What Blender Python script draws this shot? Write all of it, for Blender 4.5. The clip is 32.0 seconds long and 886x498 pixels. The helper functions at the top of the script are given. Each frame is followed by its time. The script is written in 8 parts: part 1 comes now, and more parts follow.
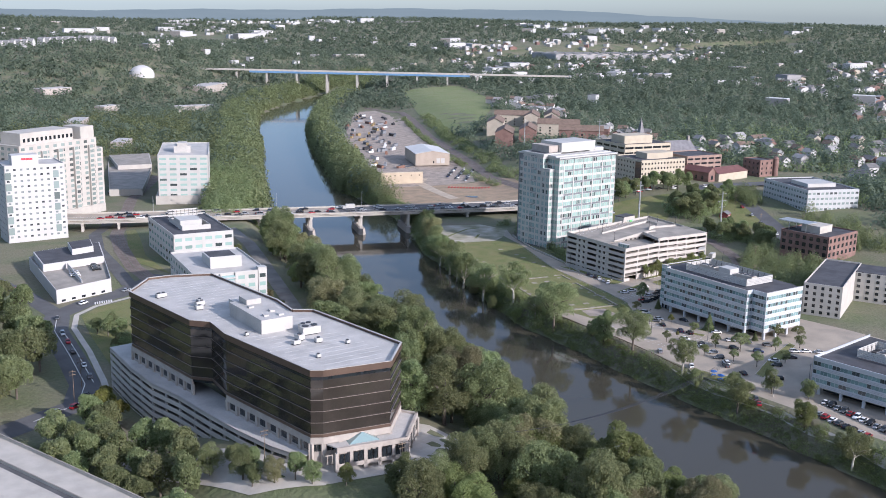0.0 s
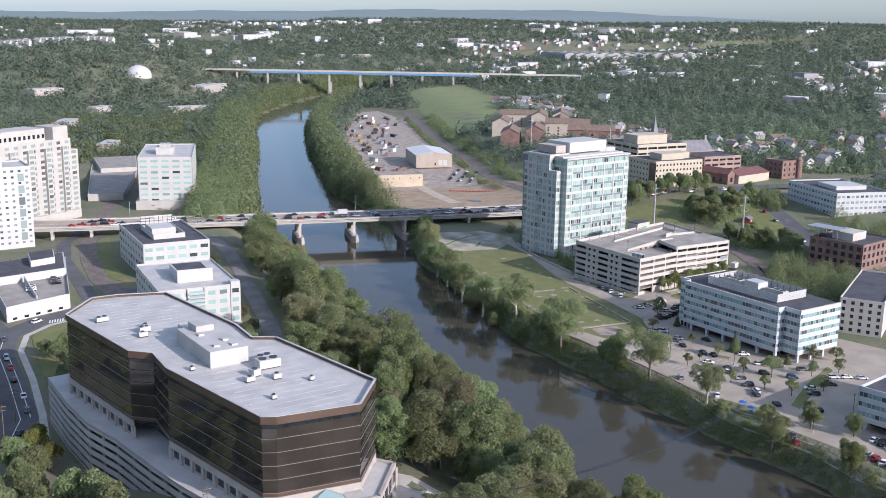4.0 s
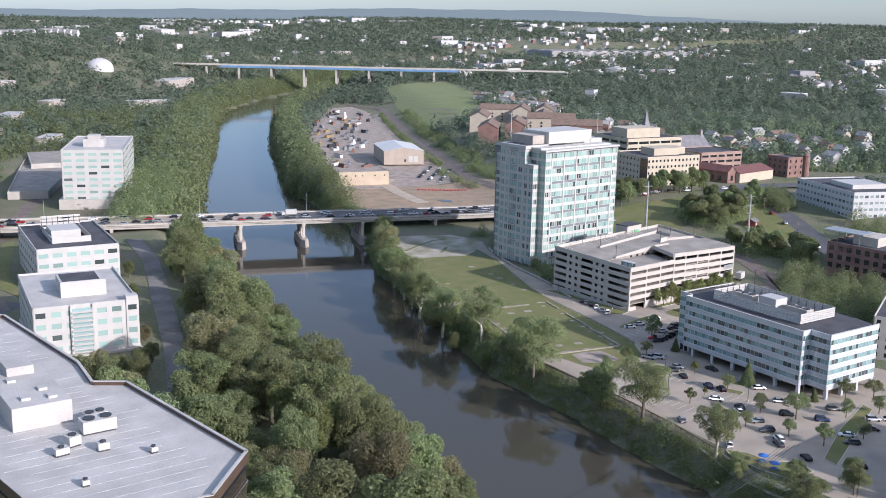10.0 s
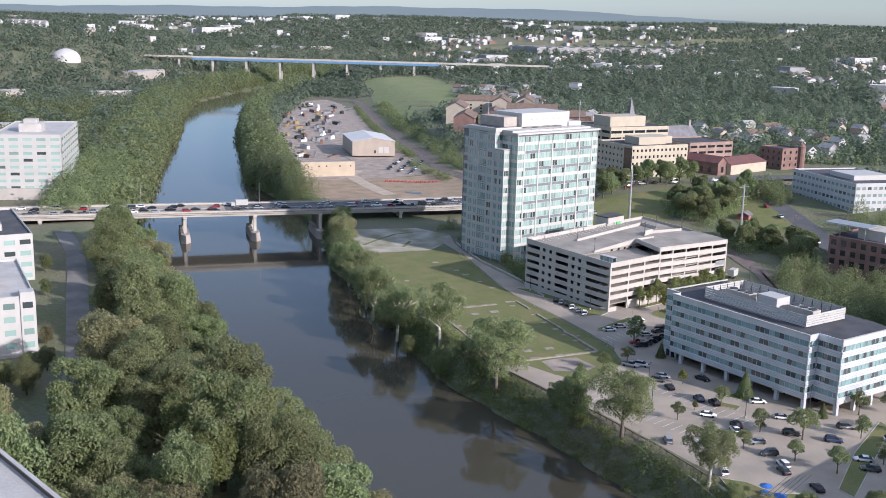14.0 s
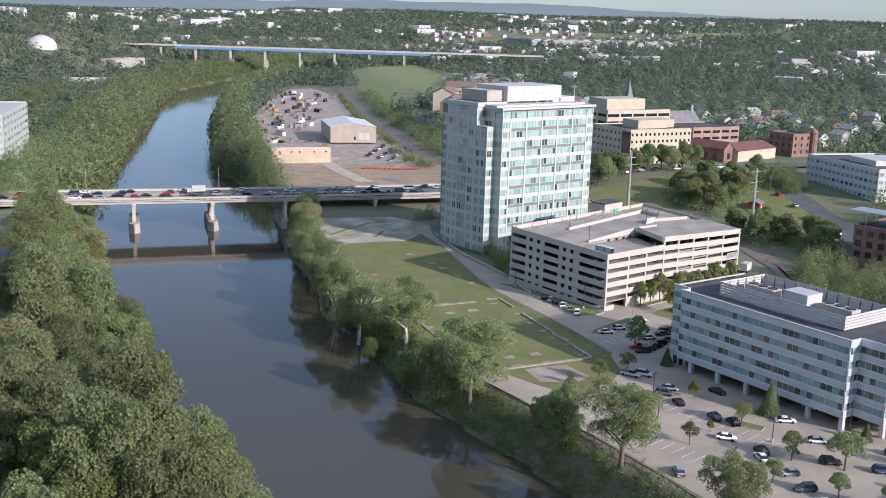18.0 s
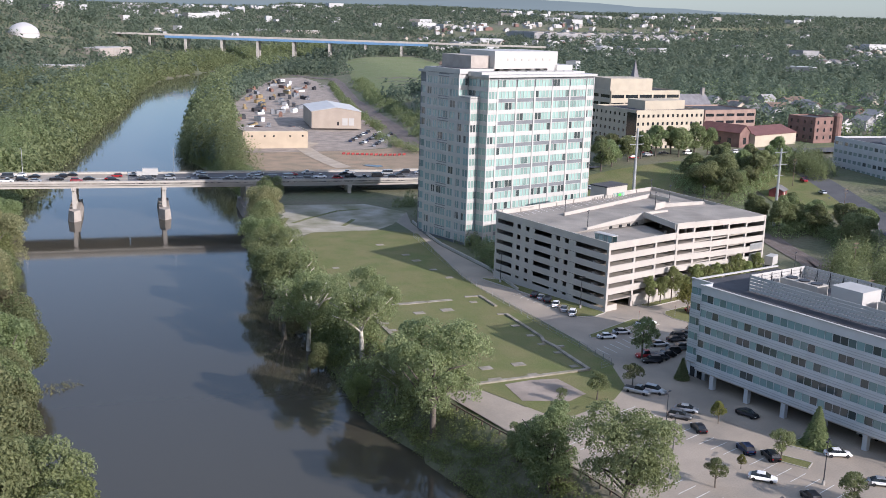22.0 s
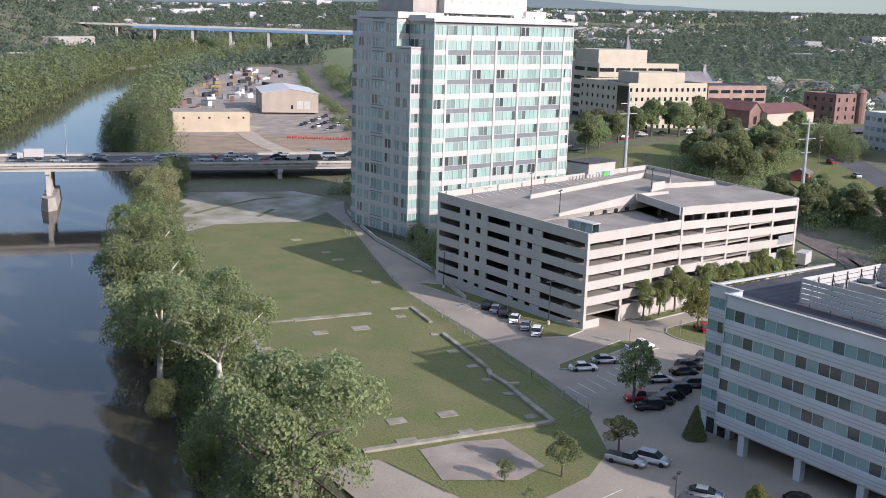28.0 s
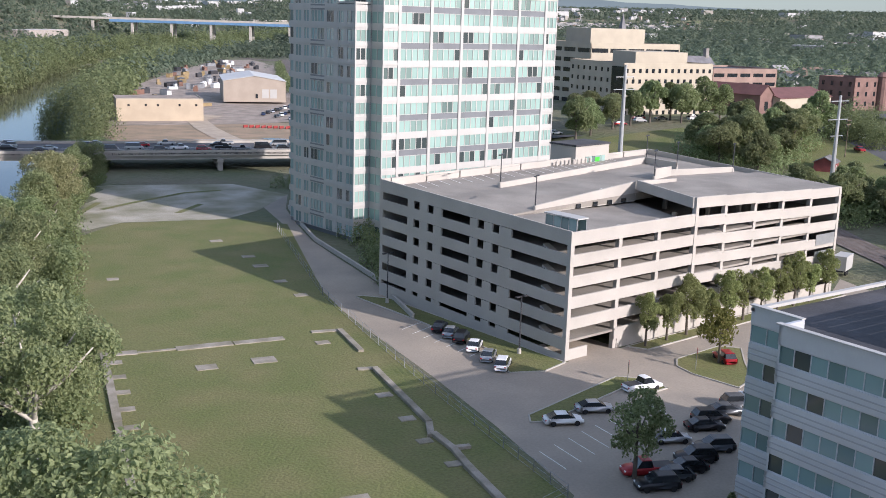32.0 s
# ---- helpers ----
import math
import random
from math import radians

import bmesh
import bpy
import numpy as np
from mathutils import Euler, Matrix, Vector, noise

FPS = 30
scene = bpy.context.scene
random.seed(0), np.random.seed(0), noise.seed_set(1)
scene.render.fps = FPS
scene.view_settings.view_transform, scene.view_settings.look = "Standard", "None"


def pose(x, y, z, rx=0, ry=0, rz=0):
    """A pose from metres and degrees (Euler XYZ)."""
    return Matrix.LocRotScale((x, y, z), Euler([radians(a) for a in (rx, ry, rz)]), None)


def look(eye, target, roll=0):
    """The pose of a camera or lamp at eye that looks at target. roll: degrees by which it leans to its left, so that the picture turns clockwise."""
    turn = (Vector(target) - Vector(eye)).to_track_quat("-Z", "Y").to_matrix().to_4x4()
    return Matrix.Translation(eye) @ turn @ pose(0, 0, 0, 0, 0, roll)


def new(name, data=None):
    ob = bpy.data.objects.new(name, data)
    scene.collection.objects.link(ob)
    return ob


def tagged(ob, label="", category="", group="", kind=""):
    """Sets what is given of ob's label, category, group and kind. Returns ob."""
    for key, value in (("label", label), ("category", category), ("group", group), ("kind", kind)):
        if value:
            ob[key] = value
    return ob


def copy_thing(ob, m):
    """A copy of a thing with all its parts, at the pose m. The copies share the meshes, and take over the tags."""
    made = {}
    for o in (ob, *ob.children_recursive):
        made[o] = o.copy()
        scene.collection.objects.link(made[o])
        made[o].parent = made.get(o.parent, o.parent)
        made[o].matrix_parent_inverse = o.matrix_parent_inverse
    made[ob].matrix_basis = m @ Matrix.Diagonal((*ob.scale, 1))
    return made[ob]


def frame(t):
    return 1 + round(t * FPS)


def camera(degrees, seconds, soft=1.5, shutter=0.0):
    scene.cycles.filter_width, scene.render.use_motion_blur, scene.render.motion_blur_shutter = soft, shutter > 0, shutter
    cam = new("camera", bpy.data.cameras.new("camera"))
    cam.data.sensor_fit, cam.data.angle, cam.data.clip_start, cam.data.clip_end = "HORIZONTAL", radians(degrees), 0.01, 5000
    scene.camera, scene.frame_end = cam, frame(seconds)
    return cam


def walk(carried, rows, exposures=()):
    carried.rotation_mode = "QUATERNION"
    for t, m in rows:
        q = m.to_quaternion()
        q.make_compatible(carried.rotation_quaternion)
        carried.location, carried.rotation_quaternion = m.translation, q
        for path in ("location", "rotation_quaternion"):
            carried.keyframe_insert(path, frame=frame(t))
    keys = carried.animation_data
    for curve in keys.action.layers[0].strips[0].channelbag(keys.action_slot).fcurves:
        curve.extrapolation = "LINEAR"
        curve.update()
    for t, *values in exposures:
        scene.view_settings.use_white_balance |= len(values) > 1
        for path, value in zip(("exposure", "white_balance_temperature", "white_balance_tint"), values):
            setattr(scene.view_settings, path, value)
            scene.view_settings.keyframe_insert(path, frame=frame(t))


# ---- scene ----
cam = camera(46.00, 32.0, soft=0.9)
# seconds, pose: metres, tilt, lean, turn
PATH = [
    (0.0, pose(-417.94, -361.96, 140.35, 77.142, -1.147, -38.679)),
    (0.5, pose(-413.33, -357.81, 139.27, 77.188, -1.115, -38.982)),
    (1.0, pose(-408.68, -353.78, 138.30, 77.218, -1.070, -39.252)),
    (1.5, pose(-404.02, -349.71, 137.48, 77.219, -0.974, -39.424)),
    (2.0, pose(-399.42, -345.43, 136.75, 77.216, -0.899, -39.339)),
    (2.5, pose(-394.83, -340.90, 136.08, 77.205, -0.840, -39.053)),
    (3.0, pose(-390.25, -336.12, 135.29, 77.194, -0.869, -38.691)),
    (3.5, pose(-385.55, -331.51, 134.07, 77.237, -0.931, -38.352)),
    (5.5, pose(-364.64, -312.60, 130.41, 77.222, -0.803, -37.894)),
    (6.0, pose(-359.55, -307.77, 129.14, 77.246, -0.806, -37.935)),
    (6.5, pose(-354.50, -303.00, 127.88, 77.266, -0.815, -38.005)),
    (7.0, pose(-349.46, -298.30, 126.58, 77.278, -0.837, -38.103)),
    (7.5, pose(-344.29, -293.74, 125.12, 77.292, -0.881, -38.204)),
    (8.0, pose(-339.02, -289.34, 123.42, 77.320, -0.940, -38.299)),
    (8.5, pose(-333.82, -285.06, 121.58, 77.353, -0.994, -38.401)),
    (9.0, pose(-328.80, -280.87, 119.85, 77.385, -1.041, -38.517)),
    (9.5, pose(-323.92, -276.78, 118.26, 77.413, -1.107, -38.623)),
    (10.0, pose(-319.08, -272.82, 116.65, 77.439, -1.183, -38.707)),
    (10.5, pose(-314.17, -268.94, 114.95, 77.460, -1.247, -38.799)),
    (11.0, pose(-309.22, -265.12, 113.20, 77.474, -1.308, -38.901)),
    (11.5, pose(-304.30, -261.31, 111.49, 77.482, -1.366, -38.989)),
    (12.0, pose(-299.43, -257.57, 109.85, 77.493, -1.410, -39.068)),
    (12.5, pose(-294.61, -253.90, 108.20, 77.507, -1.433, -39.151)),
    (13.0, pose(-289.75, -250.21, 106.45, 77.519, -1.454, -39.228)),
    (13.5, pose(-284.86, -246.51, 104.57, 77.531, -1.493, -39.293)),
    (14.0, pose(-280.05, -242.79, 102.69, 77.542, -1.531, -39.347)),
    (14.5, pose(-275.31, -239.08, 100.91, 77.544, -1.569, -39.393)),
    (16.5, pose(-256.17, -222.87, 94.24, 77.454, -1.685, -39.482)),
    (17.0, pose(-251.53, -218.45, 92.53, 77.454, -1.701, -39.500)),
    (17.5, pose(-246.86, -213.95, 90.77, 77.441, -1.714, -39.530)),
    (18.0, pose(-241.99, -209.45, 88.97, 77.424, -1.739, -39.542)),
    (18.5, pose(-236.87, -205.06, 87.15, 77.415, -1.763, -39.518)),
    (19.0, pose(-231.65, -200.88, 85.34, 77.411, -1.767, -39.469)),
    (19.5, pose(-226.53, -196.94, 83.53, 77.408, -1.764, -39.401)),
    (20.0, pose(-221.55, -192.89, 81.75, 77.398, -1.785, -39.343)),
    (20.5, pose(-216.58, -188.42, 79.98, 77.380, -1.815, -39.325)),
    (21.0, pose(-211.48, -183.83, 78.13, 77.368, -1.836, -39.321)),
    (21.5, pose(-206.31, -179.44, 76.20, 77.377, -1.857, -39.302)),
    (22.0, pose(-201.15, -175.20, 74.30, 77.396, -1.870, -39.275)),
    (22.5, pose(-196.03, -170.97, 72.49, 77.415, -1.869, -39.257)),
    (23.0, pose(-190.97, -166.73, 70.72, 77.436, -1.865, -39.254)),
    (23.5, pose(-185.92, -162.52, 68.99, 77.458, -1.867, -39.266)),
    (24.0, pose(-180.79, -158.33, 67.42, 77.463, -1.852, -39.290)),
    (24.5, pose(-175.65, -154.22, 66.03, 77.453, -1.819, -39.315)),
    (25.0, pose(-170.60, -150.25, 64.64, 77.461, -1.795, -39.343)),
    (25.5, pose(-165.63, -146.37, 63.23, 77.489, -1.766, -39.386)),
    (27.5, pose(-146.02, -130.87, 57.81, 77.512, -1.747, -39.540)),
    (28.0, pose(-141.14, -126.99, 56.24, 77.537, -1.768, -39.577)),
    (28.5, pose(-136.40, -123.25, 54.73, 77.572, -1.767, -39.603)),
    (29.0, pose(-131.76, -119.52, 53.33, 77.590, -1.754, -39.623)),
    (29.5, pose(-127.15, -115.68, 51.98, 77.593, -1.745, -39.648)),
    (30.0, pose(-122.57, -111.83, 50.62, 77.600, -1.739, -39.679)),
    (30.5, pose(-118.04, -107.94, 49.29, 77.614, -1.736, -39.712)),
    (31.0, pose(-113.36, -103.93, 48.04, 77.628, -1.738, -39.751)),
    (31.5, pose(-108.35, -99.58, 46.96, 77.623, -1.736, -39.800)),
    (32.0, pose(-103.10, -94.89, 46.11, 77.595, -1.730, -39.850)),
]
walk(cam, PATH, ((0.0, 1.55, 5980, 20), (32.0, 1.48, 6230, 20)))

# ---- daylight: low morning sun from behind, pale sky ----
SUN_EL, SUN_DIR = radians(22.5), Vector((0.25, -1.0, 0.0)).normalized()
world = bpy.data.worlds.new("world")
scene.world = world
world.use_nodes = True
wn = world.node_tree.nodes
sky = wn.new("ShaderNodeTexSky")
sky.sky_type = "NISHITA"
sky.sun_disc = False
sky.sun_elevation = SUN_EL
sky.sun_rotation = math.atan2(SUN_DIR.x, SUN_DIR.y)
sky.air_density, sky.dust_density, sky.ozone_density = 1.0, 0.6, 2.0
wn["Background"].inputs["Strength"].default_value = 0.15
# morning haze: the whole sky a little bluer and greyer
haze = wn.new("ShaderNodeMix")
haze.data_type, haze.blend_type = "RGBA", "MULTIPLY"
haze.inputs["Factor"].default_value = 1.0
haze.inputs["B"].default_value = (1.09, 0.97, 0.87, 1)
world.node_tree.links.new(sky.outputs[0], haze.inputs["A"])
# a dull haze belt lies along the horizon
geo = wn.new("ShaderNodeTexCoord")
sep = wn.new("ShaderNodeSeparateXYZ")
belt = wn.new("ShaderNodeValToRGB")
belt.color_ramp.interpolation = "EASE"
be = belt.color_ramp.elements
be[0].position, be[0].color = 0.0, (0.25, 0.345, 0.52, 1)
be[1].position, be[1].color = 0.58, (1.08, 0.98, 0.86, 1)
low = be.new(0.05)
low.color = (0.23, 0.285, 0.37, 1)
midway = be.new(0.30)
midway.color = (0.38, 0.405, 0.425, 1)
dull = wn.new("ShaderNodeMix")
dull.data_type, dull.blend_type = "RGBA", "MULTIPLY"
dull.inputs["Factor"].default_value = 1.0
wl = world.node_tree.links
wl.new(geo.outputs["Generated"], sep.inputs[0])
wl.new(sep.outputs["Z"], belt.inputs["Fac"])
wl.new(haze.outputs["Result"], dull.inputs["A"])
wl.new(belt.outputs["Color"], dull.inputs["B"])
wl.new(dull.outputs["Result"], wn["Background"].inputs["Color"])
sun = new("sun", bpy.data.lights.new("sun", "SUN"))
sun.data.energy, sun.data.angle, sun.data.color = 2.1, radians(0.6), (1.0, 0.95, 0.88)
sun_from = SUN_DIR * math.cos(SUN_EL) + Vector((0, 0, math.sin(SUN_EL)))
sun.matrix_world = look(sun_from * 400, (0, 0, 0))


# ---- materials ----
MATS = {}


def mat(name, col, rough=0.8, metal=0.0, scale=1.0, vary=0.25, fine=12.0, bump=0.2, rnd=0.0, spec=0.5, tint=None, trans=0.0):
    """A procedural surface: base colour broken by a broad and a fine noise (sizes in metres), with relief.
    rnd: how much it differs from object to object; tint: a second colour in the broad noise."""
    if name in MATS:
        return MATS[name]
    m = bpy.data.materials.new(name)
    m.use_nodes = True
    n, l = m.node_tree.nodes, m.node_tree.links
    b = n["Principled BSDF"]
    b.inputs["Roughness"].default_value, b.inputs["Metallic"].default_value = rough, metal
    b.inputs["Specular IOR Level"].default_value = spec
    geo = n.new("ShaderNodeNewGeometry")
    t1, t2 = n.new("ShaderNodeTexNoise"), n.new("ShaderNodeTexNoise")
    t1.inputs["Scale"].default_value, t2.inputs["Scale"].default_value = 1.0 / scale, fine / scale
    t1.inputs["Detail"].default_value, t2.inputs["Detail"].default_value = 4, 3
    for t in (t1, t2):
        l.new(geo.outputs["Position"], t.inputs["Vector"])
    mix = n.new("ShaderNodeMix")
    mix.data_type = "RGBA"
    c2 = tint or tuple(c * (1 - vary) for c in col)
    c1 = col if tint else tuple(min(1, c * (1 + vary * 0.6)) for c in col)
    mix.inputs["A"].default_value, mix.inputs["B"].default_value = (*c1, 1), (*c2, 1)
    ramp = n.new("ShaderNodeMapRange")
    ramp.inputs["From Min"].default_value, ramp.inputs["From Max"].default_value = 0.35, 0.65
    l.new(t1.outputs["Fac"], ramp.inputs["Value"])
    l.new(ramp.outputs["Result"], mix.inputs["Factor"])
    hsv = n.new("ShaderNodeHueSaturation")
    l.new(mix.outputs["Result"], hsv.inputs["Color"])
    val = n.new("ShaderNodeMapRange")
    val.inputs["To Min"].default_value, val.inputs["To Max"].default_value = 1 - vary * 0.8, 1 + vary * 0.8
    l.new(t2.outputs["Fac"], val.inputs["Value"])
    if rnd:
        info = n.new("ShaderNodeObjectInfo")
        r = n.new("ShaderNodeMapRange")
        r.inputs["To Min"].default_value, r.inputs["To Max"].default_value = 1 - rnd, 1 + rnd
        l.new(info.outputs["Random"], r.inputs["Value"])
        mul = n.new("ShaderNodeMath")
        mul.operation = "MULTIPLY"
        l.new(val.outputs["Result"], mul.inputs[0])
        l.new(r.outputs["Result"], mul.inputs[1])
        l.new(mul.outputs[0], hsv.inputs["Value"])
    else:
        l.new(val.outputs["Result"], hsv.inputs["Value"])
    l.new(hsv.outputs["Color"], b.inputs["Base Color"])
    if bump:
        bp = n.new("ShaderNodeBump")
        bp.inputs["Strength"].default_value, bp.inputs["Distance"].default_value = bump, scale / fine
        l.new(t2.outputs["Fac"], bp.inputs["Height"])
        l.new(bp.outputs["Normal"], b.inputs["Normal"])
    if trans:
        b.inputs["Transmission Weight"].default_value = trans
    MATS[name] = m
    return m


def leaf_mat(name, c1, c2):
    """Foliage: each clump and each tree takes its own green; thin leaves let some light through."""
    m = bpy.data.materials.new(name)
    m.use_nodes = True
    n, l = m.node_tree.nodes, m.node_tree.links
    b = n["Principled BSDF"]
    b.inputs["Roughness"].default_value = 0.7
    b.inputs["Specular IOR Level"].default_value = 0.25
    geo, info = n.new("ShaderNodeNewGeometry"), n.new("ShaderNodeObjectInfo")
    mix = n.new("ShaderNodeMix")
    mix.data_type = "RGBA"
    mix.inputs["A"].default_value, mix.inputs["B"].default_value = (*c1, 1), (*c2, 1)
    l.new(geo.outputs["Random Per Island"], mix.inputs["Factor"])
    hsv = n.new("ShaderNodeHueSaturation")
    l.new(mix.outputs["Result"], hsv.inputs["Color"])
    for out, lo, hi in (("Value", 0.72, 1.3), ("Hue", 0.485, 0.515)):
        r = n.new("ShaderNodeMapRange")
        r.inputs["To Min"].default_value, r.inputs["To Max"].default_value = lo, hi
        l.new(info.outputs["Random"], r.inputs["Value"])
        l.new(r.outputs["Result"], hsv.inputs[out])
    l.new(hsv.outputs["Color"], b.inputs["Base Color"])
    tr = n.new("ShaderNodeBsdfTranslucent")
    l.new(hsv.outputs["Color"], tr.inputs["Color"])
    mx = n.new("ShaderNodeMixShader")
    mx.inputs["Fac"].default_value = 0.55
    l.new(b.outputs[0], mx.inputs[1])
    l.new(tr.outputs[0], mx.inputs[2])
    l.new(mx.outputs[0], n["Material Output"].inputs["Surface"])
    MATS[name] = m
    return m


def glass_mat(name, light, dark, share=0.2, rough=0.06, spec=0.9):
    """Window glass of an office: most panes have pale blinds behind the tint, a share shows the dark room."""
    m = bpy.data.materials.new(name)
    m.use_nodes = True
    n, l = m.node_tree.nodes, m.node_tree.links
    b = n["Principled BSDF"]
    b.inputs["Roughness"].default_value, b.inputs["Specular IOR Level"].default_value = rough, spec
    info, isl = n.new("ShaderNodeObjectInfo"), n.new("ShaderNodeNewGeometry")
    add, fr = n.new("ShaderNodeMath"), n.new("ShaderNodeMath")
    fr.operation = "FRACT"
    l.new(info.outputs["Random"], add.inputs[0])
    l.new(isl.outputs["Random Per Island"], add.inputs[1])
    l.new(add.outputs[0], fr.inputs[0])
    cr = n.new("ShaderNodeValToRGB")
    e = cr.color_ramp.elements
    e[0].position, e[0].color = 0.0, (*dark, 1)
    e[1].position, e[1].color = 1.0, (*(min(1, c * 1.15) for c in light), 1)
    for pos, c in ((share, dark), (share + 0.04, tuple(c * 0.7 for c in light)), (share + 0.35, light)):
        k = e.new(min(0.97, pos))
        k.color = (*c, 1)
    l.new(fr.outputs[0], cr.inputs["Fac"])
    l.new(cr.outputs["Color"], b.inputs["Base Color"])
    tn = n.new("ShaderNodeTexNoise")
    tn.inputs["Scale"].default_value = 0.4
    bp = n.new("ShaderNodeBump")
    bp.inputs["Strength"].default_value, bp.inputs["Distance"].default_value = 0.05, 0.1
    geo = n.new("ShaderNodeNewGeometry")
    l.new(geo.outputs["Position"], tn.inputs["Vector"])
    l.new(tn.outputs["Fac"], bp.inputs["Height"])
    l.new(bp.outputs["Normal"], b.inputs["Normal"])
    MATS[name] = m
    return m


GRASS = mat("grass", (0.116, 0.136, 0.038), 0.95, scale=9, vary=0.55, fine=26, bump=0.5, tint=(0.165, 0.155, 0.06))
MEADOW = mat("meadow", (0.14, 0.175, 0.06), 0.95, scale=25, vary=0.3, fine=30, bump=0.4, tint=(0.17, 0.185, 0.08))
EARTH = mat("wild_ground", (0.10, 0.12, 0.055), 0.95, scale=30, vary=0.35, fine=20, bump=0.4, tint=(0.16, 0.145, 0.095))
ASPHALT = mat("asphalt", (0.09, 0.09, 0.092), 0.9, scale=8, vary=0.18, fine=40, bump=0.15)
WORN_ASPHALT = mat("worn_asphalt", (0.17, 0.16, 0.145), 0.9, scale=8, vary=0.25, fine=35, bump=0.15)
PALE_ASPHALT = mat("weathered_asphalt", (0.355, 0.30, 0.235), 0.9, scale=10, vary=0.22, fine=30, bump=0.15, tint=(0.27, 0.235, 0.19))
CONCRETE = mat("concrete", (0.42, 0.39, 0.34), 0.85, scale=5, vary=0.12, fine=20, bump=0.1)
PRECAST = mat("precast_concrete", (0.42, 0.39, 0.345), 0.85, scale=6, vary=0.08, fine=25, bump=0.08)
DECK = mat("parking_deck", (0.27, 0.245, 0.21), 0.9, scale=7, vary=0.2, fine=25, bump=0.1)
GRAVEL = mat("gravel", (0.30, 0.25, 0.205), 0.95, scale=6, vary=0.25, fine=40, bump=0.4)
WORN = mat("weathered_concrete", (0.33, 0.295, 0.245), 0.9, scale=2.5, vary=0.35, fine=20, bump=0.2, tint=(0.2, 0.18, 0.13))
PALE_GRAVEL = mat("pale_broken_paving", (0.40, 0.365, 0.30), 0.95, scale=11, vary=0.3, fine=40, bump=0.4, tint=(0.19, 0.185, 0.11))
DIRT = mat("bare_soil", (0.33, 0.235, 0.155), 0.95, scale=8, vary=0.28, fine=25, bump=0.4, tint=(0.23, 0.18, 0.115))
WHITE = mat("white_cladding", (0.435, 0.425, 0.398), 0.55, scale=4, vary=0.05, fine=20, bump=0.03)
ROOF_WHITE = mat("white_membrane_roof", (0.45, 0.43, 0.40), 0.7, scale=7, vary=0.22, fine=14, bump=0.1, tint=(0.36, 0.345, 0.32))
ROOF_DARK = mat("dark_bitumen_roof", (0.06, 0.06, 0.066), 0.85, scale=6, vary=0.3, fine=20, bump=0.1)
STONE = mat("tan_stone", (0.36, 0.32, 0.28), 0.85, scale=3, vary=0.12, fine=20, bump=0.1)
BRONZE = mat("bronze_spandrel", (0.12, 0.08, 0.06), 0.4, metal=0.3, scale=5, vary=0.15, fine=20, bump=0.02)
LINE = mat("road_paint", (0.7, 0.7, 0.66), 0.8, scale=2, vary=0.15, fine=20, bump=0)
METAL = mat("galvanised_steel", (0.45, 0.46, 0.46), 0.45, metal=0.7, scale=2, vary=0.1, bump=0.02)
DARKMETAL = mat("dark_steel", (0.06, 0.06, 0.065), 0.5, metal=0.4, scale=2, vary=0.15, bump=0.02)
RUST = mat("weathered_rail", (0.17, 0.11, 0.08), 0.8, metal=0.2, scale=2, vary=0.3)
BALLAST = mat("track_ballast", (0.17, 0.14, 0.12), 0.95, scale=4, vary=0.25, fine=30, bump=0.4)
BRICK = mat("red_brick", (0.20, 0.12, 0.10), 0.9, scale=4, vary=0.2, fine=30, bump=0.1)
CREAM = mat("cream_panels", (0.43, 0.375, 0.285), 0.8, scale=5, vary=0.08, fine=20, bump=0.05)
TANWALL = mat("tan_metal_wall", (0.43, 0.35, 0.25), 0.6, scale=5, vary=0.08, fine=20, bump=0.03)
WOOD = mat("weathered_timber", (0.16, 0.12, 0.085), 0.9, scale=1, vary=0.3)
BARK = mat("grey_bark", (0.12, 0.10, 0.08), 0.95, scale=1, vary=0.3)
PALEBARK = mat("white_sycamore_bark", (0.55, 0.52, 0.45), 0.9, scale=1.2, vary=0.25, tint=(0.30, 0.27, 0.21))
TEAL = glass_mat("teal_glass", (0.265, 0.385, 0.345), (0.05, 0.065, 0.065), 0.10)
TEAL_OFFICE = glass_mat("office_teal_glass", (0.20, 0.31, 0.305), (0.06, 0.075, 0.075), 0.3)
TEAL_DEEP = glass_mat("deep_teal_glass", (0.24, 0.345, 0.34), (0.07, 0.085, 0.09), 0.14)
DARKGLASS = mat("bronze_mirror_glass", (0.040, 0.034, 0.029), 0.04, scale=8, vary=0.2, bump=0.01, spec=0.9)
# dark window glass, also painted in for shade inside open parking levels and openings
DARKWIN_SHADE = mat("dark_window_and_shade", (0.02, 0.024, 0.028), 0.1, scale=2, vary=0.3, bump=0, spec=0.7)
LEAF = leaf_mat("leaves", (0.158, 0.196, 0.088), (0.285, 0.325, 0.162))
LEAF_OLIVE = leaf_mat("olive_leaves", (0.172, 0.2, 0.094), (0.295, 0.318, 0.16))
LEAF_DRY = leaf_mat("dry_olive_leaves", (0.205, 0.2, 0.105), (0.32, 0.305, 0.17))
LEAF_LIGHT = leaf_mat("light_green_leaves", (0.155, 0.185, 0.068), (0.265, 0.295, 0.125))
LEAF_PALE = leaf_mat("pale_green_leaves", (0.2, 0.23, 0.085), (0.33, 0.36, 0.16))
LEAF_YELLOW = leaf_mat("yellowing_leaves", (0.14, 0.15, 0.04), (0.25, 0.24, 0.08))
# far woods: haze of distance mixed into the leaf colours, greyer and bluer
LEAF_HAZE = leaf_mat("haze_tinted_leaves", (0.118, 0.15, 0.10), (0.168, 0.205, 0.142))


